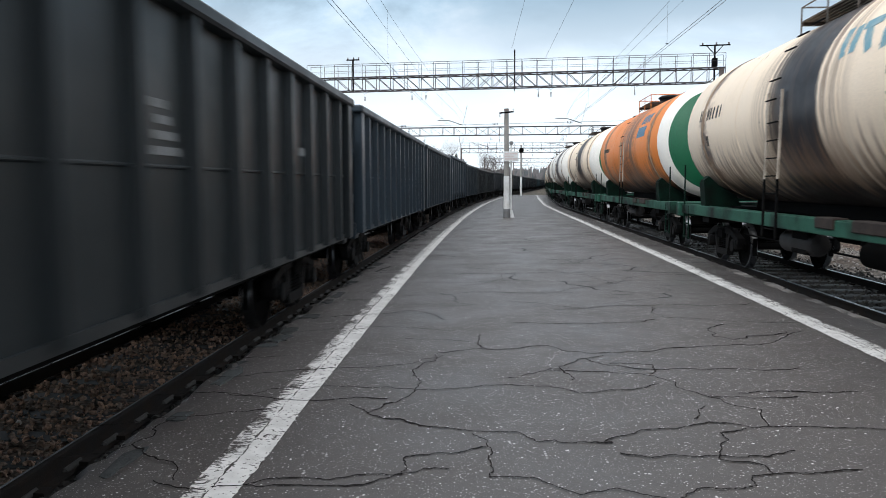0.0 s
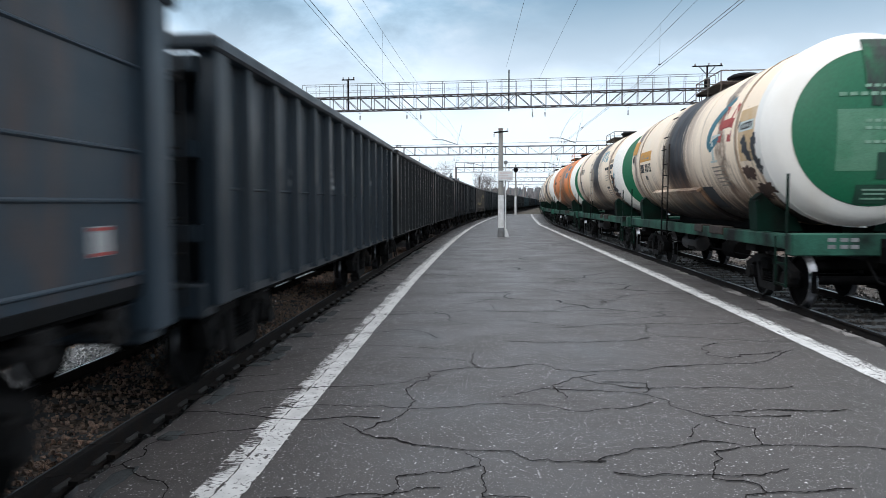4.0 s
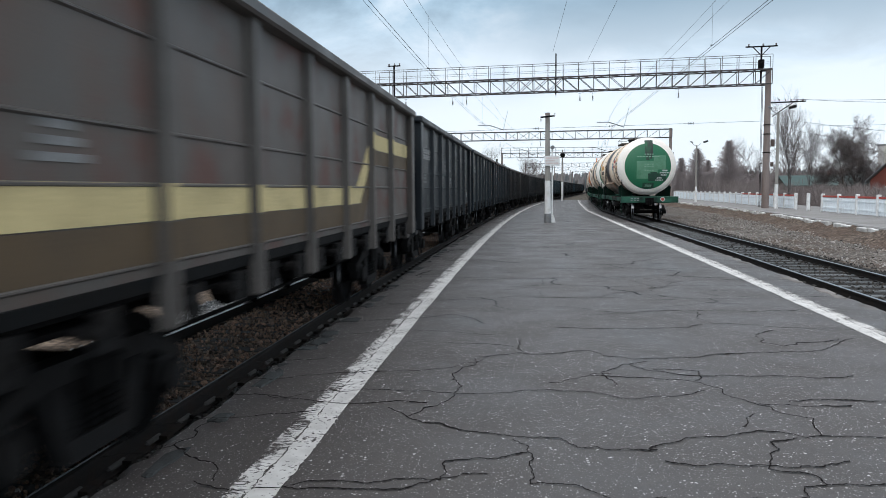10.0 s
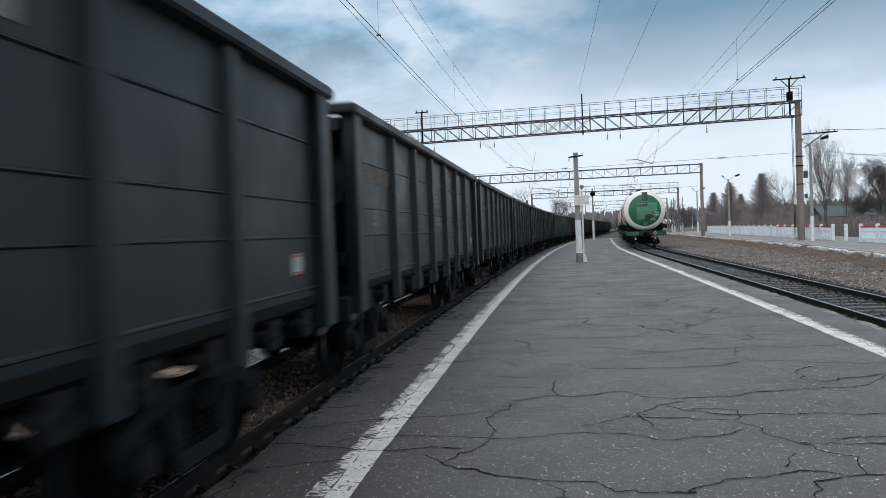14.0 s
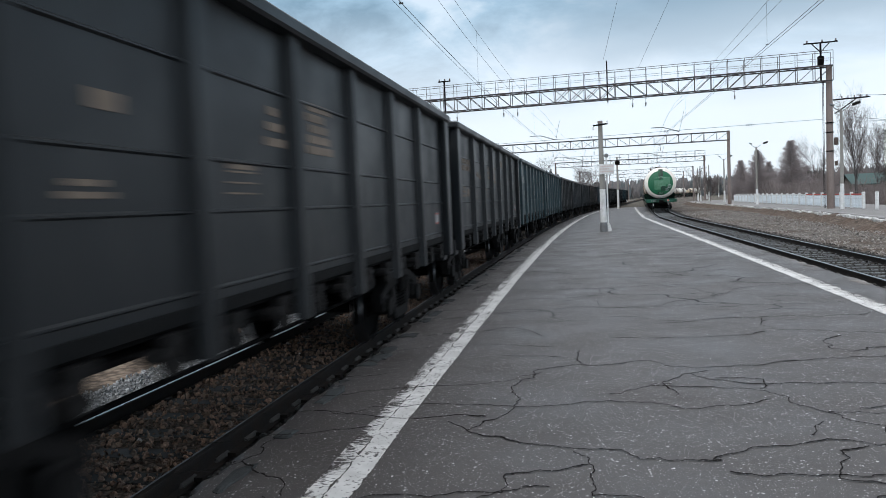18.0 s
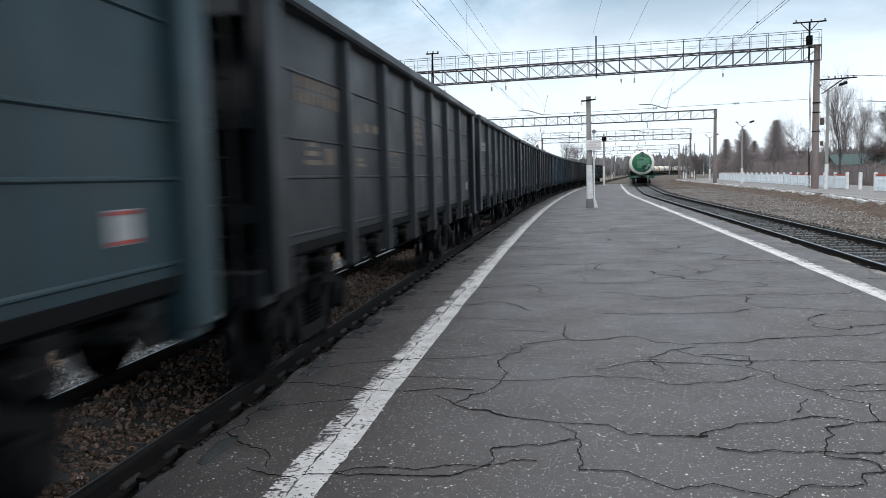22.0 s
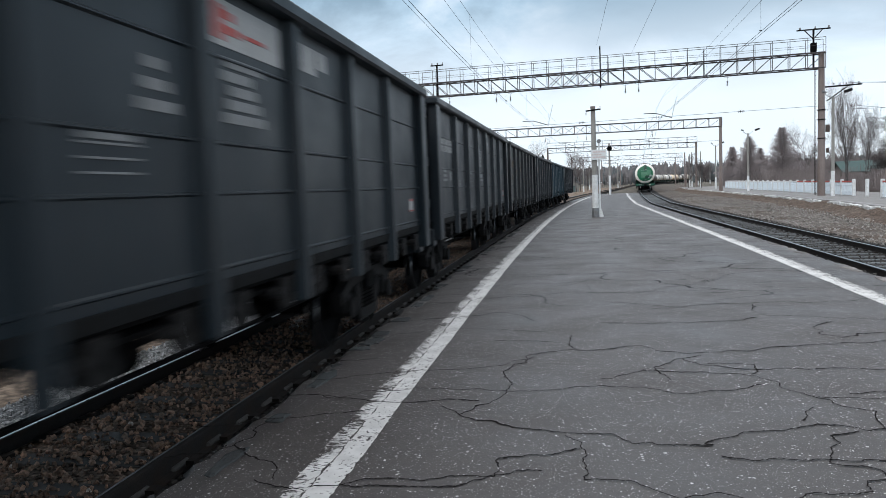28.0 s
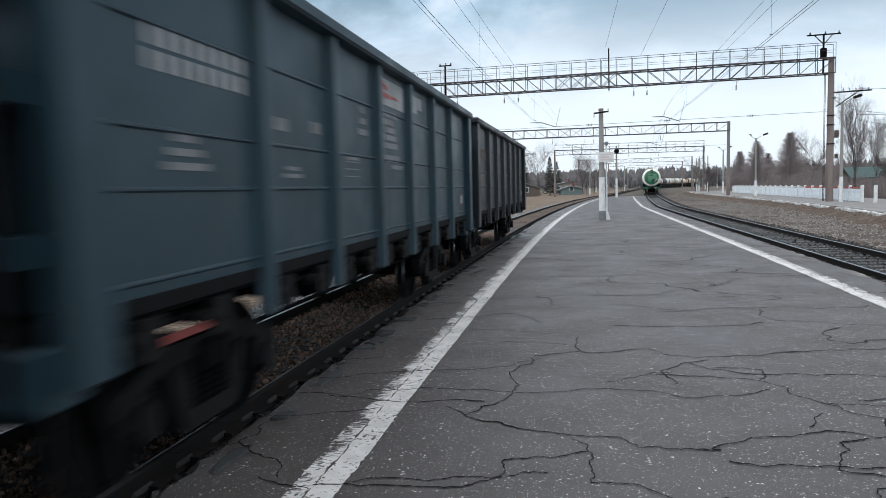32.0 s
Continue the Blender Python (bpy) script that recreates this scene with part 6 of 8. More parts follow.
PATCH_PALE = paint("faded_green_patch", (0.10, 0.24, 0.15), 0.6, 0, (0.03, 0.17, 0.08), 0.6, 3, 40, 0)
PATCH_DARK = paint("dark_green_patch", (0.010, 0.045, 0.028), 0.6, 0, (0.012, 0.10, 0.05), 0.5, 4, 40, 0)
RUN_DARK = paint("oil_run", (0.018, 0.03, 0.024), 0.5, 0, (0.012, 0.15, 0.06), 0.9, 5, 40, 0, streak=8)
FAINT = paint("faint_lettering", (0.22, 0.36, 0.27), 0.7, 0, (0.05, 0.2, 0.1), 0.6, 8, 40, 0)
part("faded_patch", end_patch([(-0.65, 0.55, -0.72, 0.30), (0.30, 1.0, -0.2, 0.62)], 0.020), PATCH_PALE, k0, "faded overpainted patch")
part("dark_patch", end_patch([(0.0, 1.02, -0.86, -0.42), (0.12, 0.5, -0.46, -0.34), (-0.30, 0.33, -1.28, -0.95)], 0.024), PATCH_DARK, k0, "dark green label patch")
part("oil_run", end_patch([(-0.20, 0.26, 0.62, 1.50), (-0.12, 0.05, 0.35, 0.64), (0.10, 0.2, 0.42, 0.64)], 0.028), RUN_DARK, k0, "dark oil run from the top")
part("faint_lettering", end_patch([(-0.62 + 0.16 * k, -0.50 + 0.16 * k, 0.52, 0.58) for k in range(8)] + [(-0.22 + 0.14 * k, -0.12 + 0.14 * k, z, z + 0.05) for z in (0.66, 0.08, -0.04, -0.27) for k in range(4)] + [(-0.2, 0.24, -1.05, -1.02), (-0.16, 0.2, -1.12, -1.09), (-0.2, 0.2, -1.2, -1.17)], 0.028), FAINT, k0, "faded unreadable lettering")
part("date_lettering", end_patch([(0.80 + 0.11 * k, 0.88 + 0.11 * k, -0.30, -0.22) for k in range(3)] + [(0.66 + 0.10 * k, 0.73 + 0.10 * k, -0.42, -0.36) for k in range(6)] + [(0.72 + 0.09 * k, 0.78 + 0.09 * k, -0.55, -0.48) for k in range(4)] + [(0.50 + 0.10 * k, 0.57 + 0.10 * k, -0.72, -0.65) for k in range(3)] + [(0.42 + 0.09 * k, 0.48 + 0.09 * k, -0.84, -0.78) for k in range(5)], 0.030), MARK_WHITE, k0, "white unreadable lettering")



def lengthen(w, k, base, done):
    """Draws a tank wagon out along the track; its bogies keep their shape."""
    for o in w.children:
        m = o.matrix_basis.copy()
        if o.name.startswith("bogie"):
            m.translation.y = math.copysign(base / 2, m.translation.y)
        elif o.name.startswith(("coupler", "ladder_rung")):
            m.translation.y *= k
        else:
            m.translation.y *= k
            for me in [o.data] + [c.data for c in o.children]:
                if me.name not in done:
                    done.add(me.name)
                    me.transform(Matrix.Diagonal((1, k, 1, 1)))
            for c in o.children:
                mc = c.matrix_basis.copy()
                mc.translation.y *= k
                c.matrix_basis = mc
        o.matrix_basis = m


def shift_top(w, dy):
    """Moves the ladder and the spill beside it along the last wagon."""
    for o in w.children:
        if o.name.startswith(("ladder_", "lower_stile")):
            o.matrix_basis = Matrix.Translation((0, dy, 0)) @ o.matrix_basis
        elif o.name.startswith("barrel"):
            o.data = o.data.copy()
            o.data.transform(Matrix.Translation((0, -dy, 0)))
            o.matrix_basis = Matrix.Translation((0, dy, 0))
            for c in o.children:
                c.matrix_basis = Matrix.Translation((0, -dy, 0)) @ c.matrix_basis


shift_top(k0, 0.70)
for o in k0.children:
    if o.name.startswith("ladder_stile"):
        o.material_slots[0].link = "OBJECT"
        o.material_slots[0].material = RUST_BOX
stretched = set()
for i, w in tanks:
    lengthen(w, PITCH_R / 12.02, TANK_BASE, stretched)

# ---- far platform, fence and lamps ----
FADED_RED = paint("faded_red_lettering", (0.62, 0.50, 0.48), 0.8, 0, (0.68, 0.62, 0.6), 0.5, 9, 60, 0)
INSUL = paint("glazed_insulator", (0.06, 0.035, 0.03), 0.3, 0, (0.1, 0.09, 0.08), 0.3, 8, 40, 0)
RED_PAINT = paint("red_rail_paint", (0.42, 0.06, 0.045), 0.7, 0, (0.3, 0.12, 0.1), 0.5, 3, 40, 0.1)
GALV = paint("weathered_gantry_steel", (0.062, 0.060, 0.064), 0.65, 0.4, (0.10, 0.075, 0.06), 0.6, 1.5, 40, 0.1)
RUSTY = paint("rust_streaked_concrete", (0.24, 0.20, 0.185), 0.85, 0, (0.11, 0.072, 0.058), 0.85, 1.3, 40, 0.25, streak=6)
PAVING = paint("pale_paving", (0.235, 0.227, 0.22), 0.85, 0, (0.16, 0.148, 0.14), 0.6, 0.6, 40, 0.25)


def far_edge_x(y):
    return np.interp(y, [-30, 10, 20, 33, 48, 63, 84, 120, 160, 220], [6.2, 11.9, 13.4, 15.5, 17.9, 19.8, 22.0, 25.4, 30.0, 40.0])


def fence_x(y):
    return np.interp(y, [0, 40, 54, 70, 85, 115, 140, 200], [16.6, 20.7, 22.2, 24.1, 25.9, 29.3, 32.4, 41.0])


FAR = Path(far_edge_x, -30, 200)
FENCE = Path(fence_x, 0, 190)


def build_far_platform():
    solid("pavement", sweep(FAR, [(0.10, -0.30), (0.10, 0.246), (7.5, 0.25), (7.5, -0.30)], -30, 160, 2.0), PAVING, "pale grey asphalt of the far platform", kind="structure")
    kerb = thing("kerb", "broken whitewashed concrete edge slabs of the far platform", "kerb", kind="structure")
    rnd = random.Random(4)
    s = -20.0
    while s < 150:
        ln = rnd.uniform(0.7, 2.0)
        if rnd.random() < (0.9 if 42 < s < 88 else 0.66):
            x, y = FAR.at(s + ln / 2)
            h = math.degrees(-FAR.heading(s + ln / 2))
            dz, dx = rnd.uniform(-0.20, 0.0) * rnd.random(), rnd.uniform(-0.10, 0.03)
            b = Bm().box(-0.09, 0.10, -ln / 2 + 0.01, ln / 2 - 0.01, 0.06 + dz, 0.246 + dz * 0.35, None, 0.02)
            part("edge_slab", b, SLAB, kerb, at=pose(x + dx, y, 0, rnd.uniform(-1.5, 1.5), rnd.uniform(-9, 5), h + rnd.uniform(-2, 2)))
        s += ln
    solid("edge_line_far", strip(FAR, 0.35, 0.62, 0.254, 0.254, -25, 150, 2.0, 0.02), LINE_FAR, "faded white line along the far platform", kind="structure")
    b = Bm()
    n, k = 260, 7
    for i in range(n + 1):
        s = -28 + 185 * i / n
        for j in range(k):
            d = -1.9 + 2.0 * j / (k - 1)
            base = -0.30 + 0.50 * max(0.0, (j - 1) / (k - 2)) ** (1.4 + 1.1 * noise.noise((s * 0.35, 2, 8)))
            b.v.append((*FAR.off(s, d), base + 0.12 * noise.noise((s * 0.7, d * 1.3, 3)) * (j > 0) + 0.05 * noise.noise((s * 3, d * 3, 5)) - (0.06 if j == 0 else 0)))
    b.f = [(i * k + j, i * k + j + 1, (i + 1) * k + j + 1, (i + 1) * k + j) for i in range(n) for j in range(k - 1)]
    solid("earth_bank", b, EARTH_DARK, "reddish brown earth slope under the far platform", kind="structure", smooth=60)


SLAB = paint("patchy_whitewash", (0.66, 0.66, 0.65), 0.85, 0, (0.20, 0.17, 0.14), 0.95, 2.4, 40, 0.4, shift=0.25)
LINE_FAR = paint("faded_line", (0.30, 0.295, 0.29), 0.8, 0, (0.2, 0.19, 0.18), 0.8, 2.5, 30, 0)
EARTH_DARK = make_ground("reddish_earth", [(0.10, 0.072, 0.055), (0.26, 0.205, 0.165), (0.15, 0.105, 0.08), (0.055, 0.044, 0.036)], 2.4, 10, 0.9)
build_far_platform()


# white picket paint with the sky's blue cast put into its colour
SKY_TINTED = paint("pale_blue_whitewash", (0.80, 0.86, 0.90), 0.8, 0, (0.58, 0.61, 0.63), 0.5, 3, 40, 0.2, streak=3)


def build_fence():
    fence = thing("fence", "white concrete picket fence with square posts", "fence")
    post = Bm().box(-0.10, 0.10, -0.10, 0.10, 0.0, 1.18, None, 0.03).mesh("post", WHITEWASH)
    pick = Bm()
    for k in range(20):
        y = 0.14 + k * 0.138
        pick.prism([(y, 0.06), (y + 0.088, 0.06), (y + 0.088, 0.90), (y + 0.044, 0.94), (y, 0.90)], -0.025, 0.025)
    pick.box(-0.05, -0.02, 0.05, 2.9, 0.25, 0.33).box(-0.05, -0.02, 0.05, 2.9, 0.72, 0.80)
    pk = pick.mesh("picket_panel", SKY_TINTED)
    rail = Bm().box(-0.04, 0.05, 0.08, 2.88, 0.96, 1.06).mesh("top_rail", RED_PAINT)
    wrail = Bm().box(-0.04, 0.05, 0.08, 2.88, 0.96, 1.05).mesh("top_rail", WHITEWASH)
    s = 12.0
    while s < 122:
        y = FENCE.at(s)[1]
        gap = 47.5 < y < 54.0
        x = FENCE.at(s)[0]
        h = -math.degrees(FENCE.heading(s + 1.4))
        m = pose(x, y, 0.25, 0, 0, h)
        part("post", post, None, fence, at=m)
        if not gap:
            part("picket_panel", pk, None, fence, at=m)
            part("top_rail", rail if y < 72 else wrail, None, fence, at=m)
        s += 2.95
    return fence


build_fence()


def insulator(b, p, n=3, r=0.07):
    x, y, z = p
    for k in range(n):
        b.lathe([(0.02, 0.0), (r, 0.015), (r * 0.6, 0.06), (0.02, 0.08)], 8, pose(x, y, z + 0.09 * k))


def lamp_post(x, y, z0, top, white, head=True):
    w = thing("lamp_post", "concrete lamp post with a whitewashed foot and floodlight", "lamp post", "lamp posts")
    w.matrix_basis = pose(x, y, z0)
    h = top - z0
    part("pole", Bm().tube((0, 0, 0), (0, 0, h), 0.13, 12, 0.085), CONCRETE, w, smooth=40)
    part("white_foot", Bm().tube((0, 0, 0), (0, 0, white - z0), 0.139, 12, 0.128), WHITEWASH, w, "whitewashed foot", smooth=40)
    if head:
        arm = part("arm", Bm().path([(0, 0, h - 0.15), (-0.45, 0, h + 0.15), (-0.6, 0, h + 0.35)], 0.025).path([(0, 0, h - 0.2), (0.5, 0, h + 0.2)], 0.025), STEEL, w)
        part("floodlight", Bm().box(0.35, 0.85, -0.16, 0.16, -0.1, 0.1, pose(0.45, 0, h + 0.22, 0, -18, 0), 0.03), LIGHT_IRON, w)
        part("small_lamp", Bm().box(-0.15, 0.15, -0.1, 0.1, -0.06, 0.06, pose(-0.6, 0, h + 0.38, 0, 25, 0), 0.02), STEEL, w)
    return w


lamp_post(21.55, 57.3, 0.25, 7.3, 2.07)
lamp_post(24.5, 89.4, 0.25, 6.75, 2.0)
lamp_post(28.6, 122.0, 0.25, 6.9, 2.0)
lamp_post(31.5, 146.0, 0.2, 6.9, 2.0, False)
lamp_post(36.0, 178.0, GROUND_Z, 7.5, 1.8, False)


def build_main_post():
    w = thing("signal_post", "concrete post with whitewashed foot, name sign and lamp", "post")
    w.matrix_basis = pose(3.47, 41.8, 0.0)
    part("pole", Bm().tube((0, 0, 0), (-0.03, 0, 5.9), 0.165, 14, 0.12), CONCRETE, w, smooth=40)
    part("white_foot", Bm().tube((0, 0, 0.50), (-0.01, 0, 2.3), 0.174, 14, 0.158), WHITEWASH, w, "whitewashed lower half", smooth=40)
    part("cap", Bm().tube((-0.03, 0, 5.86), (-0.03, 0, 5.97), 0.135, 14), RUSTY, w)
    part("cross_arm", Bm().bar((-0.42, -0.12, 5.72), (0.36, -0.12, 5.80), 0.06, 0.08), IRON, w)
    for x, z in ((-0.40, 5.50), (0.34, 5.80)):
        b = Bm()
        insulator(b, (x, -0.12, z), 2, 0.06)
        part("insulator", b, WHITEWASH, w)
    sg = part("name_board", Bm().box(-0.2, 0.62, -0.22, -0.19, 3.10, 3.64, None, 0.008), WHITEWASH, w, "faded white name board")
    for k, (a, c) in enumerate(((-0.12, 0.52), (-0.14, 0.3), (-0.1, 0.55))):
        x, lines = a, Bm()
        while x < c:
            lines.box(x, x + 0.06, -0.226, -0.2195, 3.20 + 0.14 * k, 3.27 + 0.14 * k)
            x += 0.085
        part("lettering_line", lines, FADED_RED, sg, "faded red unreadable lettering")
    part("lamp_pipe", Bm().tube((0.25, 0.1, 0.0), (0.25, 0.1, 4.0), 0.045, 10), WHITEWASH, w, smooth=40)
    part("foot_plate", Bm().prism([(0.02, 0.0), (0.44, 0.0), (0.33, 0.42), (0.2, 0.45)], 0.0, 0.3, "y"), WHITEWASH, w, "flared white concrete foot")
    part("broken_foot", Bm().lathe([(0.20, 0.0), (0.20, 0.30), (0.175, 0.50), (0.1, 0.52)], 12), STEEL, w, "dark broken foot")
    part("bell", Bm().tube((0.25, -0.02, 4.1), (0.25, 0.12, 4.1), 0.11, 16).tube((0.25, 0.1, 3.95), (0.25, 0.1, 4.2), 0.025, 8), STEEL, w, "round grey loudspeaker")


def build_post_far():
    w = thing("signal_post", "grey post with whitewashed foot and a round black signal", "post")
    w.matrix_basis = pose(11.68, 114.6, 0.0)
    part("pole", Bm().tube((0, 0, 0), (0, 0, 7.65), 0.16, 12, 0.11), CONCRETE, w, smooth=40)
    part("white_foot", Bm().tube((0, 0, 0), (0, 0, 2.84), 0.172, 12, 0.16), WHITEWASH, w, "whitewashed foot", smooth=40)
    part("signal_head", Bm().tube((0, -0.28, 6.85), (0, -0.1, 6.85), 0.36, 18).tube((0, -0.42, 6.9), (0, -0.28, 6.9), 0.12, 12), IRON, w, "round black signal head")


build_main_post()
build_post_far()

# ---- gantries over the tracks ----


def gantry(p0, p1, z0, z1, railing, step, poles, label, fine, name="overhead_gantry"):
    """A box truss from p0 to p1 (plan points) between heights z0 and z1, on concrete poles."""
    g = thing(name, label, "gantry", "gantries over the tracks")
    a, b = Vector((*p0, 0)), Vector((*p1, 0))
    ln = (b - a).length
    m = Matrix.Translation(a) @ Matrix.Rotation(math.atan2(b.y - a.y, b.x - a.x), 4, "Z")
    g.matrix_basis = m
    wd = 0.45
    chord = Bm().box(0, ln, -0.042, 0.042, -0.042, 0.042).mesh("chord", GALV)
    for y in (-wd, wd):
        for z in (z0, z1):
            part("chord", chord, None, g, at=pose(0, y, z))
    n = max(4, round(ln / step))
    st = ln / n
    up = Bm().box(-0.025, 0.025, -0.025, 0.025, 0, z1 - z0).mesh("upright", GALV)
    dg = Bm().bar((0, 0, 0), (st, 0, z1 - z0), 0.045).mesh("diagonal", GALV)
    dg2 = Bm().bar((0, 0, z1 - z0), (st, 0, 0), 0.045).mesh("diagonal", GALV)
    lace = Bm().bar((0, -wd, 0), (st, wd, 0), 0.035).bar((st, -wd, 0), (st, wd, 0), 0.035).mesh("lacing", GALV)
    for y in (-wd, wd):
        for k in range(n + 1):
            part("upright", up, None, g, at=pose(k * st, y, z0))
        for k in range(n):
            u = (k + 0.5) / n
            if not fine and y > 0:
                continue
            if u < 0.62:
                part("diagonal", dg2 if u < 0.33 or u > 0.45 else dg, None, g, at=pose(k * st, y, z0))
            if u > 0.40:
                part("diagonal", dg, None, g, at=pose(k * st, y, z0))
    for k in range(n):
        for z in (z0, z1):
            if fine or z == z0:
                part("lacing", lace, None, g, at=pose(k * st, 0, z))
    if railing:
        for y in (-wd - 0.05, wd + 0.05):
            r = Bm()
            r.tube((0, y, z1 + 1.12), (ln, y, z1 + 1.12), 0.022, 6).tube((0, y, z1 + 0.55), (ln, y, z1 + 0.55), 0.012, 6)
            part("handrail", r, GALV, g)
            rp = Bm().tube((0, 0, 0), (0, 0, 1.12), 0.02, 6).mesh("rail_post", GALV)
            for k in range(0, n + 1):
                part("rail_post", rp, None, g, at=pose(k * st, y, z1))
        deck = Bm().box(0, ln, -0.30, 0.30, z1 + 0.06, z1 + 0.10)
        part("walkway", deck, GALV, g)
    for u, zf, r in poles:
        p = part("pole", Bm().tube((u * ln, 0, zf), (u * ln, 0, z1 + 0.1), r * 1.15, 14, r * 0.85), RUSTY, g, "rust-streaked concrete pole", smooth=40)
    return g, m, ln


g1, M1, LN1 = gantry((21.95, 60.0), (-11.5, 65.7), 9.72, 10.80, True, 1.22, [(0.006, 0.2, 0.24), (0.994, GROUND_Z, 0.24)], "long steel lattice gantry with a railed walkway over the tracks", True)
g2, M2, LN2 = gantry((23.6, 97.5), (-9.0, 101.5), 8.2, 9.25, False, 1.5, [(0.004, 0.2, 0.20), (0.996, GROUND_Z, 0.20)], "grey steel lattice portal over the tracks", False)
g3, M3, LN3 = gantry((33.8, 160.0), (3.6, 160.0), 8.35, 9.3, True, 1.9, [(0.004, GROUND_Z, 0.2), (0.996, GROUND_Z, 0.2)], "distant steel gantry with a railed walkway", False)
g4, M4, LN4 = gantry((45.3, 230.0), (12.6, 236.0), 8.4, 9.6, False, 2.3, [(0.004, GROUND_Z, 0.2), (0.996, GROUND_Z, 0.2)], "distant grey steel lattice portal", False)
g5, M5, LN5 = gantry((58.8, 318.0), (29.6, 323.0), 9.6, 10.9, False, 2.9, [(0.004, GROUND_Z, 0.2), (0.996, GROUND_Z, 0.2)], "distant grey steel lattice portal", False)
g6, M6, LN6 = gantry((79.0, 398.0), (47.0, 408.0), 9.6, 10.9, False, 2.9, [(0.004, GROUND_Z, 0.2), (0.996, GROUND_Z, 0.2)], "distant grey steel lattice portal", False)


RUST_BROWN = paint("brown_box_paint", (0.10, 0.075, 0.065), 0.75, 0, (0.06, 0.045, 0.04), 0.6, 4, 40, 0.2)


def gantry_extras():
    # ladder, brackets and boxes on the near pole
    lad = Bm()
    for y in (-0.22, 0.22):
        lad.bar((0.62, y, 0.3), (0.62, y, 9.8), 0.04, 0.03)
    for k in range(31):
        lad.bar((0.62, -0.22, 0.5 + 0.3 * k), (0.62, 0.22, 0.5 + 0.3 * k), 0.03, 0.02)
    part("ladder", lad, IRON, g1)
    arm = Bm().bar((-0.1, -0.35, 8.35), (-2.6, -0.35, 8.40), 0.08, 0.10).bar((-0.2, -0.35, 7.3), (-1.7, -0.35, 8.35), 0.07)
    part("bracket", arm, IRON, g1)
    for k in range(5):
        b = Bm()
        insulator(b, (-0.7 - 0.42 * k, -0.35, 8.44), 2, 0.06)
        part("insulator", b, INSUL, g1)
    part("switch_box", Bm().box(-0.42, -0.14, -0.45, -0.2, 5.0, 5.55, None, 0.02), RUST_BROWN, g1)
    part("switch_box", Bm().box(-0.38, -0.16, -0.40, -0.2, 3.45, 3.8, None, 0.02), RUST_BROWN, g1)
    for z in (4.5, 5.9, 6.6):
        part("clamp", Bm().tube((0.2, 0, z), (0.2, 0, z + 0.07), 0.30, 14), IRON, g1)
    part("small_plate", Bm().box(0.05, 0.35, -0.34, -0.31, 2.9, 3.1), WHITEWASH, g1)
    # cross-trees with insulators that stand on the truss
    for u, zb, zt, wid in ((0.022, 9.8, 12.6, 1.15), (0.885, 9.7, 12.35, 0.55)):
        x = u * LN1
        part("mast", Bm().bar((x, 0, zb), (x, 0, zt), 0.12), IRON, g1)
        part("cross_arm", Bm().bar((x - wid, 0, zt), (x + wid, 0, zt), 0.09), IRON, g1)
        for k in (-0.9, -0.1, 0.8):
            b = Bm()
            insulator(b, (x + k * wid, 0, zt + 0.05), 2, 0.08)
            part("insulator", b, INSUL, g1)
    part("strut", Bm().bar((0.022 * LN1 - 0.6, 0, 12.55), (0.022 * LN1, 0, 11.9), 0.06).bar((0.022 * LN1 + 0.6, 0, 12.55), (0.022 * LN1, 0, 11.9), 0.06), IRON, g1)
    part("lamp_box", Bm().box(0.022 * LN1 - 0.2, 0.022 * LN1 + 0.2, -0.2, 0.2, 10.95, 11.6, None, 0.02), IRON, g1)
    x = 0.483 * LN1
    part("mast", Bm().bar((x, -0.4, 9.5), (x, -0.4, 12.85), 0.10), IRON, g1)
    # hanging insulator strings
    for g, ln, z, us in ((g1, LN1, 9.55, (0.20, 0.395, 0.425, 0.70, 0.735, 0.855)), (g2, LN2, 8.0, (0.25, 0.5, 0.66, 0.8)), (g3, LN3, 8.2, (0.3, 0.5, 0.7)), (g4, LN4, 8.2, (0.3, 0.6))):
        for u in us:
            b = Bm()
            insulator(b, (u * ln, 0, z - 0.62), 4, 0.075)
            b.tube((u * ln, 0, z - 0.3), (u * ln, 0, z + 0.2), 0.012, 5).path([(u * ln - 0.5, 0, z + 0.15), (u * ln, 0, z - 0.05), (u * ln + 0.5, 0, z + 0.15)], 0.01, 4)
            part("insulator_string", b, INSUL, g)
    # registration arms over each track
    for M, ln, g, z in ((M1, LN1, g1, 7.0), (M2, LN2, g2, 6.9), (M3, LN3, g3, 7.0)):
        for path in (LEFT, RIGHT):
            y0 = (M @ Vector((ln / 2, 0, 0))).y
            x0 = path.at(path.s_of(y0))[0]
            u = (M.inverted() @ Vector((x0, y0, 0))).x
            b = Bm().path([(u + 1.5, 0, z + 0.18), (u + 0.6, 0, z + 0.16), (u - 0.6, 0, z - 0.25)], 0.03, 6)
            b.tube((u - 1.0, 0, z + 1.35), (u - 0.6, 0, z - 0.3), 0.012, 5)
            part("steady_arm", b, IRON, g)


gantry_extras()


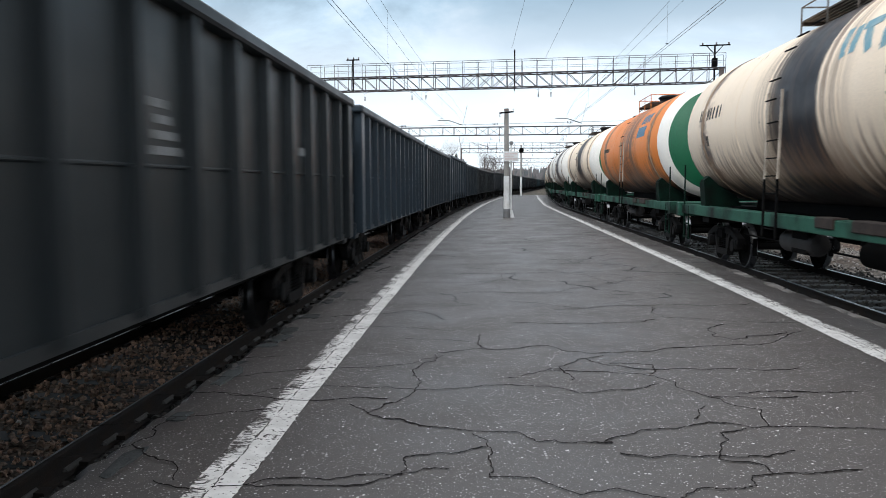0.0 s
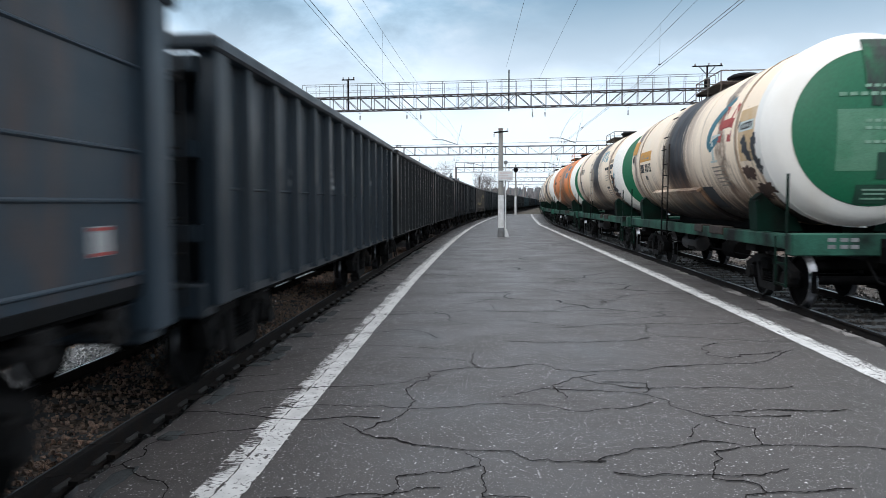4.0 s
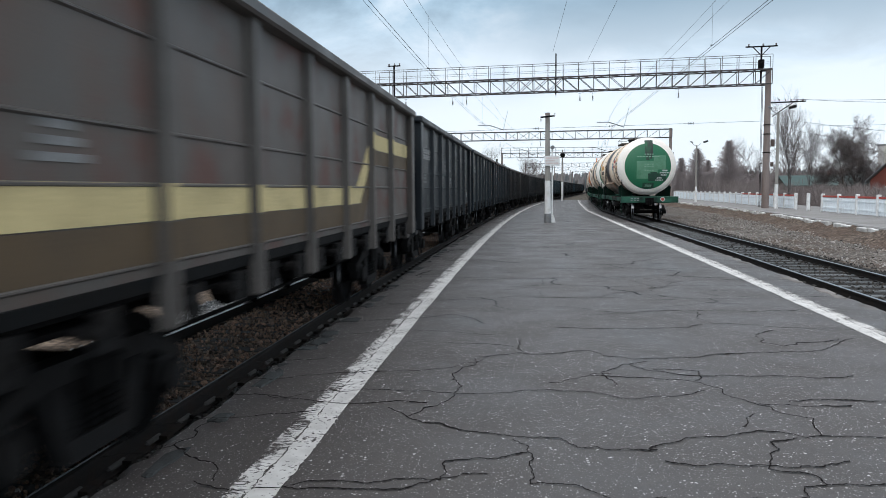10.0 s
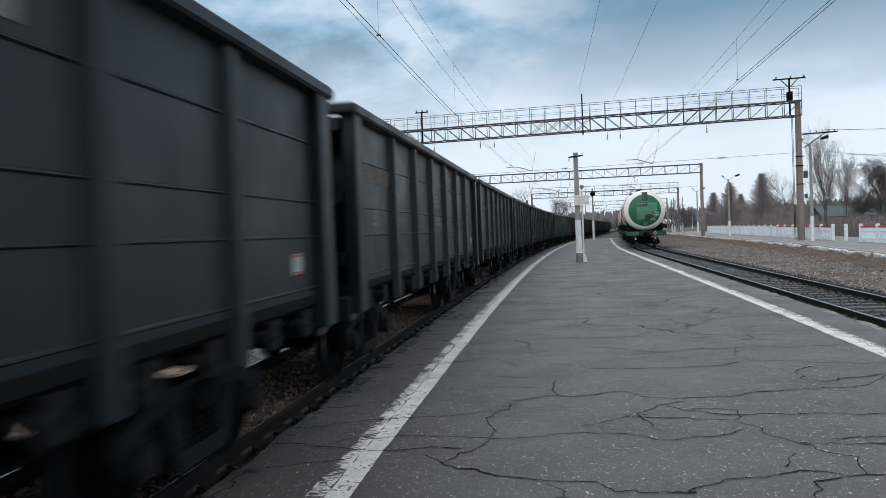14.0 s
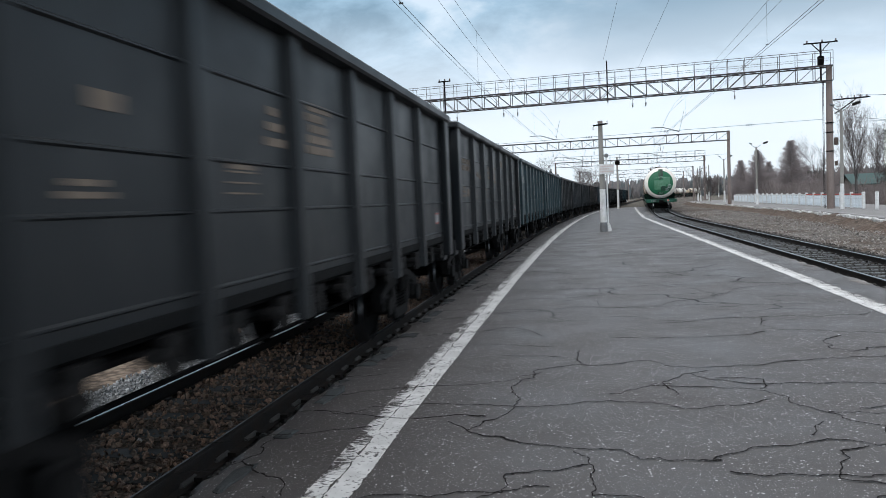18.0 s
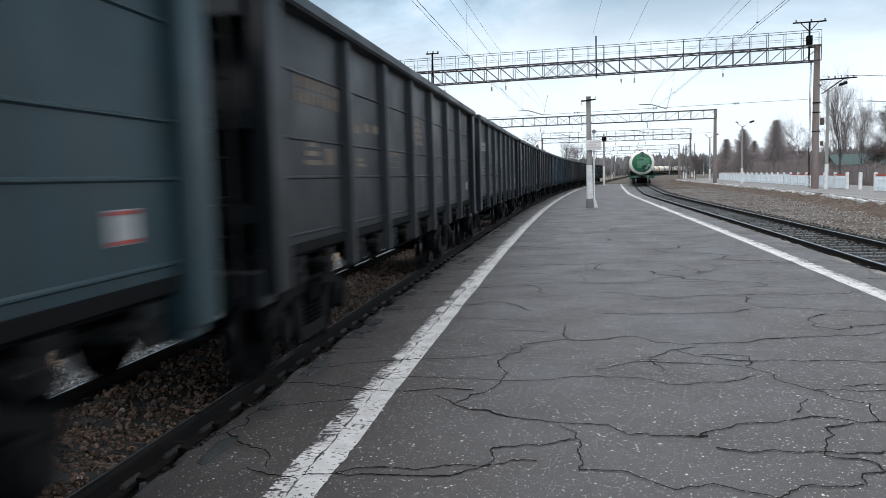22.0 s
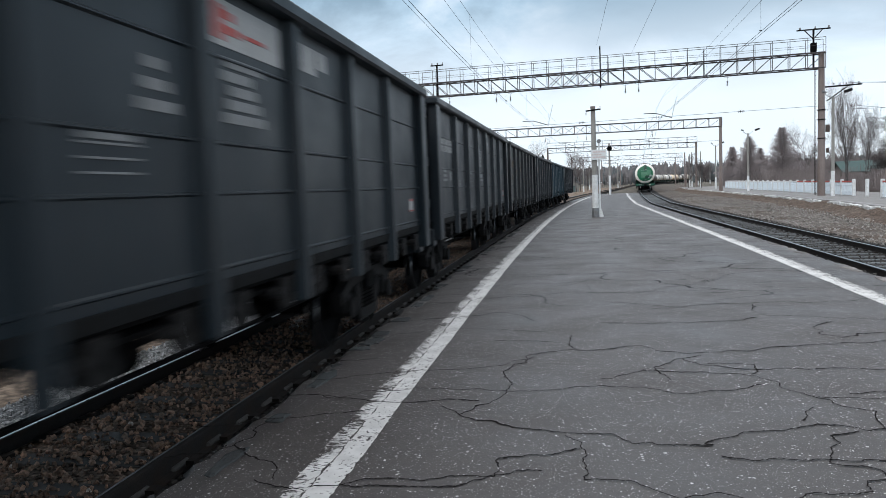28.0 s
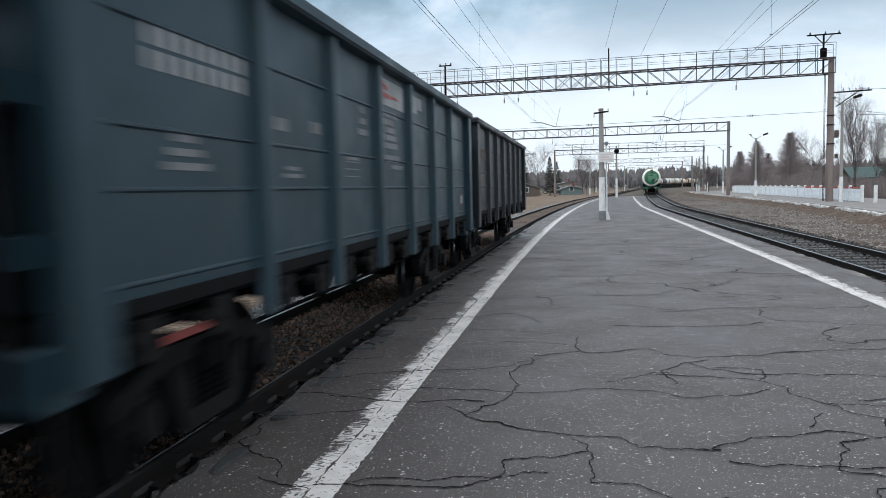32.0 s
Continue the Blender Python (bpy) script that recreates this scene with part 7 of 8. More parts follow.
def build_wires():
    """Messenger, droppers and contact wire over both tracks, feeders over the platform and cross wires."""
    sup = [-40, -2, 62, 100, 160, 233, 306, 367]
    rigs = ((LEFT, ((0.06, 6.4, 0.05), (-0.07, 6.4, 0.05), (0.15, 7.75, 0.35), (0.0, 8.7, 0.35))), (RIGHT, ((0.18, 7.1, 0.05), (0.05, 7.1, 0.05), (0.0, 8.4, 0.35), (-0.2, 8.95, 0.4))))
    for path, lines in rigs:
        for d, z, sag in lines:
            b = Bm()
            for a, c in zip(sup, sup[1:]):
                pts = []
                for i in range(13):
                    y = a + (c - a) * i / 12
                    x = path.at(path.s_of(y))[0] + d + (float(np.interp(y, [0, 20, 62, 100], [0, 0.06, 0.42, 0.2])) if path is RIGHT and z > 8.5 else -0.10 if path is RIGHT else 0.0)
                    pts.append((x, y, z - sag * (1 - (i / 6 - 1) ** 2)))
                b.path(pts, 0.0085 if z < 7.5 and d > 0 else 0.0058, 5)
            solid("overhead_wire", b, WIRE, "thin dark overhead wire above the track", "overhead wire", "overhead wires")
        z0, z1 = lines[0][1], lines[3][1]
        for y in (5, 17, 29, 41, 53, 72, 84, 112, 128, 144):
            x = path.at(path.s_of(y))[0]
            solid("dropper_wire", Bm().tube((x, y, z0), (x, y, z1 - 0.3), 0.0042, 4).box(x - 0.05, x + 0.05, y - 0.015, y + 0.015, z0, z0 + 0.035), WIRE, "fine dropper wire between the overhead wires", "overhead wire", "dropper wires")
    for x0, x1, z0, z1 in ((1.5, 5.55, 11.2, 12.85), (3.2, 8.25, 11.0, 12.0)):
        b = Bm()
        pts = []
        for i in range(17):
            u = i / 16
            pts.append((x0 + (x1 - x0) * u, -25 + 87.4 * u, z0 + (z1 - z0) * u))
        b.path(pts, 0.009, 5)
        solid("feeder_wire", b, WIRE, "thin dark feeder wire strung to the gantry", "overhead wire", "overhead wires")
    # cross wires with insulators, in the plane of the gantries
    for M, ln, z in ((M1, LN1, 6.95), (M2, LN2, 6.5)):
        b = Bm()
        p, q = M @ Vector((0.2, 0, z)), M @ Vector((ln, 0, z - 0.3))
        b.tube(p, q, 0.013, 5)
        for u in (0.16, 0.34, 0.52, 0.75):
            c = p.lerp(q, u)
            d = (q - p).normalized()
            for k in range(4):
                b.tube(c + d * 0.12 * k, c + d * (0.12 * k + 0.04), 0.085, 8)
        solid("cross_wire", b, WIRE, "cross wire with dark insulators under the gantry", "overhead wire", "overhead wires")
    # service lines that leave the near pole to the side
    for z0, z1, yb in ((8.55, 9.6, 50), (8.5, 10.2, 44), (6.9, 6.0, 52), (6.6, 9.0, 46), (6.2, 4.6, 60)):
        b = Bm()
        b.path([(23.5 + 30 * u, 59.6 + (yb - 59.6) * u, z0 + (z1 - z0) * u - 1.2 * (1 - (2 * u - 1) ** 2)) for u in (i / 10 for i in range(11))], 0.012, 5)
        solid("service_wire", b, WIRE, "thin service cable leaving the pole sideways", "cable", "service cables")


build_wires()

# ---- poles along the line ----
for x, y, h in ((21.8, 212, 8.0), (41.0, 200, 9.0), (47.5, 236, 9.0), (57, 268, 9.0), (75, 330, 9.0), (12.0, 176, 6.0), (19.0, 250, 8.5), (-2.2, 135, 8.5), (27.5, 245, 8.0)):
    w = thing("catenary_mast", "slim grey concrete line-side mast", "mast", "line-side masts")
    w.matrix_basis = pose(x, y, GROUND_Z)
    part("pole", Bm().tube((0, 0, 0), (0, 0, h), 0.18, 10, 0.11), CONCRETE, w, smooth=40)
    part("white_foot", Bm().tube((0, 0, 0), (0, 0, 1.6), 0.19, 10, 0.175), WHITEWASH, w, "whitewashed foot", smooth=40)
    part("cross_arm", Bm().bar((-0.2, 0, h - 0.8), (1.6, 0, h - 0.5), 0.08), IRON, w)

# ---- trees ----
BARK = paint("grey_brown_bark", (0.10, 0.082, 0.07), 0.95, 0, (0.05, 0.042, 0.036), 0.6, 3, 30, 0.3)
BIRCH = paint("dark_birch_bark", (0.075, 0.068, 0.066), 0.9, 0, (0.045, 0.04, 0.038), 0.7, 4, 30, 0.3)
# TWIG and LARCH are lightened: part of the paleness is painted haze
TWIG = paint("brown_twigs", (0.21, 0.178, 0.172), 0.95, 0, (0.115, 0.098, 0.095), 0.5, 2, 20, 0)
TWIG_DARK = paint("dark_twigs", (0.115, 0.097, 0.094), 0.95, 0, (0.06, 0.05, 0.048), 0.5, 2, 20, 0)
LARCH = paint("larch_twigs", (0.33, 0.29, 0.29), 0.95, 0, (0.24, 0.205, 0.20), 0.5, 2, 20, 0)
NEEDLE = paint("dark_needles", (0.022, 0.034, 0.022), 0.9, 0, (0.012, 0.018, 0.012), 0.6, 1.5, 20, 0, shift=0.2)


def stick(b, p, q, r0, r1, n=4):
    d = (q - p)
    if d.length < 1e-6:
        return
    d.normalize()
    a = d.orthogonal().normalized()
    c = d.cross(a)
    o = len(b.v)
    for pt, r in ((p, r0), (q, r1)):
        for k in range(n):
            t = 2 * math.pi * k / n
            b.v.append(tuple(pt + r * (a * math.cos(t) + c * math.sin(t))))
    b.f += [(o + k, o + (k + 1) % n, o + n + (k + 1) % n, o + n + k) for k in range(n)]


def grow(bt, bc, p, d, ln, r, level, rnd, spread, depth):
    """Grows limbs: trunk and first limbs into bt, the finer crown into bc."""
    segs = 4 if level == 0 else 3
    b = bt if level <= 1 else bc
    for s in range(segs):
        d2 = (d + Vector((rnd.uniform(-1, 1), rnd.uniform(-1, 1), rnd.uniform(-0.3, 0.6))) * (0.10 + 0.05 * level)).normalized()
        q = p + d2 * ln / segs
        r1 = r * (0.86 if level == 0 else 0.78)
        stick(b, p, q, r, r1, 7 if level == 0 else 4 if level < 3 else 3)
        if level < depth and (level > 0 or s > 0):
            for _ in range(3 if level < 2 else 2):
                side = Vector((rnd.uniform(-1, 1), rnd.uniform(-1, 1), rnd.uniform(0.0, 0.7))).normalized()
                nd = (d2 * (1 - spread) + side * spread).normalized()
                grow(bt, bc, q, nd, ln * rnd.uniform(0.42, 0.66), max(r1 * 0.55, 0.006), level + 1, rnd, spread, depth)
        p, d, r = q, d2, r1


def bare_tree(label, seed, h, spread, bark, depth=4, r=0.14):
    rnd = random.Random(seed)
    bt, bc = Bm(), Bm()
    grow(bt, bc, Vector((0, 0, -0.3)), Vector((0, 0, 1)), h * 0.62, r, 0, rnd, spread, depth)
    t = thing("tree", label, "tree", "trees")
    part("trunk", bt, bark, t)
    part("crown", bc, TWIG_DARK, t)
    return t


def conifer(label, seed, h, w, mat, dense, power=0.85, leaf=0.05, rise=-0.28):
    rnd = random.Random(seed)
    t = thing("tree", label, "tree", "trees")
    part("trunk", Bm().tube((0, 0, -0.3), (0, 0, h), 0.16, 8, 0.02), BARK, t)
    b = Bm()
    z = h * 0.10
    while z < h * 0.985:
        u = z / h
        rad = w * (1 - u) ** power * rnd.uniform(0.75, 1.15) + 0.12
        for k in range(dense):
            a = rnd.uniform(0, 6.28)
            L_ = rad * rnd.uniform(0.6, 1.1)
            base = Vector((0, 0, z + rnd.uniform(-0.1, 0.1)))
            tip = base + Vector((math.cos(a) * L_, math.sin(a) * L_, rise * L_ + 0.1))
            stick(b, base, tip, 0.02, 0.006, 3)
            side = Vector((-math.sin(a), math.cos(a), 0))
            for s in range(5):
                f = 0.25 + 0.18 * s
                c = base.lerp(tip, f)
                for sg in (-1, 1):
                    e = c + side * sg * L_ * 0.22 * (1.1 - f) + Vector((math.cos(a), math.sin(a), 0)) * 0.12 * L_ + Vector((0, 0, rnd.uniform(-0.16, 0.02)))
                    o = len(b.v)
                    wv = Vector((math.cos(a), math.sin(a), 0.3)) * leaf
                    b.v += [tuple(c - wv), tuple(c + wv), tuple(e + wv * 0.6), tuple(e - wv * 0.6 + Vector((0, 0, -0.05)))]
                    b.f.append((o, o + 1, o + 2, o + 3))
        z += h * 0.030
    part("crown", b, mat, t)
    return t


T4 = bare_tree("dense bare brown tree with fine twigs", 14, 9.5, 0.62, BARK, 5, 0.15)
T1 = bare_tree("tall bare spring tree with a wide crown", 3, 11.0, 0.55, BARK)
T2 = bare_tree("slim bare birch with dark twigs", 8, 11.5, 0.38, BIRCH)
T3 = bare_tree("low spreading bare tree with a round crown", 21, 6.8, 0.72, BARK, 5, 0.11)
C1 = conifer("broad brownish larch without fresh needles", 5, 10.5, 4.0, LARCH, 38, 0.72, 0.012, 0.42)
C2 = conifer("dark green spruce with drooping branches", 6, 11.0, 2.6, NEEDLE, 13)


def plant(t, x, y, s, rz, z=GROUND_Z, first=False, wide=1.0):
    m = pose(x, y, z, 0, 0, rz) @ Matrix.Diagonal((s * wide, s * wide, s, 1))
    if first:
        t.matrix_basis = m
        return t
    c = copy_thing(t, Matrix())
    c.matrix_basis = m
    return c


plant(C1, 41.0, 130, 0.96, 0, first=True)
plant(C1, 35.8, 130, 0.84, 70)
plant(C1, 33.9, 133, 0.70, 150)
plant(C1, 38.4, 133, 0.66, 220)
plant(T4, 46.0, 138, 0.62, 70, first=True)
plant(T4, 30.5, 141, 0.50, 150)
plant(T2, 33.0, 84, 0.92, 0, first=True, wide=0.62)
plant(T2, 33.9, 86, 0.86, 80, wide=0.55)
plant(T2, 35.4, 85, 0.70, 170, wide=0.55)
plant(T3, 41.6, 90, 1.32, 0, first=True)
plant(T3, 38.8, 90, 0.62, 110)
plant(T3, 47.0, 96, 0.8, 200)
plant(T3, 44.6, 94, 0.95, 60)
plant(T1, 0.4, 192, 1.10, 0, first=True)
plant(T1, -6.0, 205, 1.15, 120)
plant(T1, 12.6, 196, 0.86, 60)
plant(T1, 15.0, 205, 0.82, 160)
plant(T1, -12.0, 180, 1.2, 40)
plant(T2, 11.4, 192, 0.80, 30)
plant(T1, 30.0, 150, 0.6, 210)
plant(C2, 3.1, 186, 0.88, 0, first=True)
plant(C2, -3.6, 215, 1.0, 90)
plant(C2, 6.0, 232, 0.9, 40)
for k, (x, y, s) in enumerate(((-22, 190, 1.2), (-30, 210, 1.3), (-17, 150, 1.1), (48, 140, 0.9), (53, 128, 0.95), (58, 150, 1.0), (51, 112, 0.8), (62, 118, 0.9), (66, 140, 1.0))):
    plant(T1, x, y, s, 47 * k)


def far_woods():
    """Mixed woods along the horizon: trunks and ragged crowns too many to count."""
    rnd = random.Random(11)
    b, c = Bm(), Bm()
    for k in range(9500):
        y = rnd.uniform(440, 800)
        x = rnd.uniform(-420, 760)
        h = rnd.uniform(9, 17) * (0.75 + 0.35 * noise.noise((x * 0.01, y * 0.01, 2)))
        z = GROUND_Z + max(0.0, (y - 430) * 0.012) * max(0.15, 1 - max(0, x - 120) / 300)
        con = rnd.random() < 0.42
        d = b if con else c
        n = 5
        o = len(d.v)
        w = h * (0.10 if con else 0.13)
        ph = rnd.uniform(0, 6)
        rings = ((0.0, 0.35), (0.25, 1.0), (0.5, 0.62), (0.55, 0.8), (0.8, 0.28), (1.0, 0.02)) if con else ((0.0, 0.2), (0.3, 0.65), (0.6, 1.0), (0.85, 0.7), (1.0, 0.12))
        for u, q in rings:
            for j in range(n):
                a = ph + 6.283 * j / n
                r = w * q * rnd.uniform(0.6, 1.25)
                d.v.append((x + r * math.cos(a), y + r * math.sin(a), z + h * u * rnd.uniform(0.94, 1.0)))
        for i in range(len(rings) - 1):
            d.f += [(o + i * n + j, o + i * n + (j + 1) % n, o + (i + 1) * n + (j + 1) % n, o + (i + 1) * n + j) for j in range(n)]
    solid("far_woods", b, WOOD_DARK, "spruce woods along the horizon, haze painted into the colour", "woods", kind="stuff")
    solid("far_woods", c, WOOD_BROWN, "bare brown woods along the horizon, haze painted into the colour", "woods", kind="stuff")


# both wood colours are paled and blued to stand for distance haze
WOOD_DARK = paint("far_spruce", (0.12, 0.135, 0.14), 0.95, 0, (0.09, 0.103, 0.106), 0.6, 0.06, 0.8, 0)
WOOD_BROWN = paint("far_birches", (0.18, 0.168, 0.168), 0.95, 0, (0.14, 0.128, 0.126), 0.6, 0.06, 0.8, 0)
far_woods()


def thicket():
    """Bare bushes behind the fence."""
    rnd = random.Random(5)
    b = Bm()
    for k in range(760):
        y = rnd.uniform(52, 175)
        x = float(fence_x(y)) + rnd.uniform(4.0, 26.0)
        h = rnd.uniform(1.1, 2.9) * (1.25 if y > 110 else 0.9)
        for j in range(9):
            a, sp = rnd.uniform(0, 6.28), rnd.uniform(0.1, 0.65)
            p = Vector((x + rnd.uniform(-0.4, 0.4), y + rnd.uniform(-0.4, 0.4), GROUND_Z))
            q = p + Vector((math.cos(a) * sp * h * 0.5, math.sin(a) * sp * h * 0.5, h * rnd.uniform(0.5, 0.65)))
            e = q + Vector((math.cos(a + 0.5) * sp * h * 0.4, math.sin(a + 0.5) * sp * h * 0.4, h * 0.4))
            stick(b, p, q, 0.035, 0.025, 3)
            stick(b, q, e, 0.025, 0.012, 3)
            for m in range(3):
                f = q.lerp(e, 0.3 * m)
                stick(b, f, f + Vector((rnd.uniform(-0.5, 0.5), rnd.uniform(-0.5, 0.5), rnd.uniform(0.1, 0.6))), 0.016, 0.006, 3)
    solid("undergrowth", b, TWIG, "tangled bare brown bushes behind the fence", "bushes", kind="stuff")


thicket()


def saplings():
    """A belt of bare young trees further behind the fence."""
    rnd = random.Random(15)
    b = Bm()
    for k in range(700):
        y = rnd.uniform(118, 215)
        x = float(fence_x(min(y, 190))) + rnd.uniform(9.0, 62.0) + max(0, y - 190) * 0.4
        h = rnd.uniform(3.0, 6.6)
        p = Vector((x, y, GROUND_Z))
        top = p + Vector((rnd.uniform(-0.5, 0.5), rnd.uniform(-0.5, 0.5), h))
        stick(b, p, top, 0.06, 0.015, 4)
        for j in range(26):
            u = rnd.uniform(0.12, 0.95)
            c = p.lerp(top, u)
            a, ln = rnd.uniform(0, 6.28), h * 0.32 * (1.1 - u) * rnd.uniform(0.6, 1.2)
            e = c + Vector((math.cos(a) * ln, math.sin(a) * ln, ln * rnd.uniform(0.4, 1.0)))
            stick(b, c, e, 0.028, 0.010, 3)
            for m in range(2):
                f = c.lerp(e, rnd.uniform(0.3, 0.9))
                stick(b, f, f + Vector((rnd.uniform(-0.5, 0.5), rnd.uniform(-0.5, 0.5), rnd.uniform(0.1, 0.7))), 0.018, 0.007, 3)
    solid("young_woods", b, TWIG, "belt of bare brown young trees", "woods", kind="stuff")


saplings()

# ---- buildings ----
BRICK = paint("dark_red_boards", (0.20, 0.06, 0.045), 0.85, 0, (0.12, 0.05, 0.04), 0.5, 2, 30, 0.2)
ROOF_GREEN = paint("green_metal_roof", (0.018, 0.058, 0.054), 0.55, 0.2, (0.06, 0.10, 0.09), 0.5, 1, 20, 0.1)
ROOF_GREY = paint("grey_slate_roof", (0.22, 0.23, 0.24), 0.8, 0, (0.14, 0.14, 0.14), 0.5, 1, 20, 0.2)
PANEL = paint("pale_panel_wall", (0.74, 0.71, 0.68), 0.85, 0, (0.4, 0.36, 0.32), 0.5, 0.4, 10, 0.1)
GLASS = paint("dark_window_glass", (0.035, 0.045, 0.055), 0.15, 0, (0.05, 0.06, 0.07), 0.3, 1, 10, 0)
TIMBER = paint("weathered_boards", (0.12, 0.10, 0.085), 0.9, 0, (0.07, 0.06, 0.05), 0.6, 1, 20, 0.2)
TEAL = paint("teal_shed_paint", (0.14, 0.19, 0.19), 0.8, 0, (0.08, 0.13, 0.12), 0.5, 1, 20, 0.1)


def house(label, x, y, rz, w, d, eave, ridge, wall, roof, windows=2):
    h = thing("house", label, "house")
    h.matrix_basis = pose(x, y, GROUND_Z, 0, 0, rz)
    eave, ridge = eave - GROUND_Z, ridge - GROUND_Z
    part("wall", Bm().box(-w / 2, w / 2, -d / 2, d / 2, 0, eave).prism([(-w / 2, eave), (w / 2, eave), (0, ridge - 0.1)], -d / 2, -d / 2 + 0.15, "y").prism([(-w / 2, eave), (w / 2, eave), (0, ridge - 0.1)], d / 2 - 0.15, d / 2, "y"), wall, h)
    for s in (-1, 1):
        part("roof", Bm().prism([(s * (w / 2 + 0.4), eave - 0.25), (0, ridge), (0, ridge + 0.12), (s * (w / 2 + 0.4), eave - 0.12)], -d / 2 - 0.4, d / 2 + 0.4, "y"), roof, h)
    for k in range(windows):
        xx = -w / 2 + w * (k + 1) / (windows + 1)
        wd = part("window", Bm().box(xx - 0.45, xx + 0.45, -d / 2 - 0.06, -d / 2 + 0.02, 1.0, 2.2), WHITEWASH, h)
        part("pane", Bm().box(xx - 0.36, xx + 0.36, -d / 2 - 0.075, -d / 2 - 0.062, 1.1, 2.1), GLASS, wd)
    part("chimney", Bm().box(0.5, 1.0, 0.2, 0.7, eave, ridge + 0.8), BRICK, h)
    return h


house("dark red gabled wooden house behind bushes", 48.9, 89.6, -62, 4.6, 8, 2.6, 4.6, BRICK, ROOF_GREY, 1)
house("long low building with a green metal roof", 52.5, 117, 82, 8, 15, 2.2, 3.5, TIMBER, ROOF_GREEN, 1)
house("weathered wooden house with a grey roof", 60.0, 88, 10, 8, 10, 3.0, 6.0, TIMBER, ROOF_GREY)
house("low grey bungalow among trees", -6.0, 178, 12, 12, 7, 1.7, 3.6, TIMBER, ROOF_GREY, 3)
house("small teal wooden shed", 8.0, 186, 5, 5, 4, 1.3, 1.9, TEAL, ROOF_GREY, 1)
house("pale flat-gabled house among trees", 7.5, 200, 4, 9, 7, 2.2, 2.9, CONCRETE, ROOF_GREY, 3)


def apartment_block():
    h = thing("apartment_building", "distant pale five-storey panel apartment block", "apartment building")
    h.matrix_basis = pose(184, 302, GROUND_Z, 0, 0, 14)
    w, d, fl = 66.0, 12.0, 3.1
    part("wall", Bm().box(-w / 2, w / 2, -d / 2, d / 2, 0, 5 * fl + 2.2), PANEL, h)
    part("roof", Bm().box(-w / 2 - 0.4, w / 2 + 0.4, -d / 2 - 0.4, d / 2 + 0.4, 5 * fl + 2.2, 5 * fl + 2.7), ROOF_GREY, h)
    wm = Bm().box(-0.9, 0.9, -0.05, 0.10, 0, 1.6).mesh("window", WHITEWASH)
    gm = Bm().box(-0.78, 0.78, -0.08, -0.055, 0.12, 1.48).mesh("pane", GLASS)
    bal = Bm().box(-1.5, 1.5, -1.1, 0, -0.2, 1.0).mesh("balcony", BRICKPALE)
    for f in range(5):
        for k in range(17):
            x = -w / 2 + 2.4 + k * 3.8
            wd = part("window", wm, None, h, at=pose(x, -d / 2, 1.6 + f * fl + 0.7))
            part("pane", gm, None, wd)
            if k % 5 == 2 and f:
                part("balcony", bal, None, h, at=pose(x, -d / 2, 1.2 + f * fl + 0.3))
    for k in range(4):
        part("chimney", Bm().box(-26 + 16 * k, -24.5 + 16 * k, -1, 1, 5 * fl + 2.7, 5 * fl + 4.0), PANEL, h)


BRICKPALE = paint("pale_balcony", (0.40, 0.34, 0.30), 0.85, 0, (0.28, 0.22, 0.2), 0.5, 0.4, 10, 0)
apartment_block()

# ---- sleepers and loose stones ----
sl_left = Bm().box(-1.35, 0.84, -0.13, 0.13, -0.30, -0.145, None, 0.02).mesh("sleeper", SLEEPER_DARK)
sl = Bm().box(-1.35, 1.35, -0.13, 0.13, -0.30, -0.145, None, 0.02).mesh("sleeper", SLEEPER)
chair = Bm()
for sx in (-1, 1):
    for o in (-0.13, 0.13):
        chair.box(sx * 0.796 + o - 0.035, sx * 0.796 + o + 0.035, -0.05, 0.05, -0.15, -0.115)
cm = chair.mesh("fastening", RAIL_SIDE)
for path, tr, s0, s1 in ((RIGHT, track_right, 8.0, 112.0), (LEFT, track_left, 2.0, 40.0)):
    s = s0
    while s < s1:
        m = path.stance(s, 0.5)
        if path is LEFT:
            m = m @ pose(0, 0, 0.018)
        part("sleeper", sl_left if path is LEFT else sl, None, tr, at=m)
        if s < 60:
            part("fastening", cm, None, tr, at=m)
        s += 0.70 if path is RIGHT else 0.56


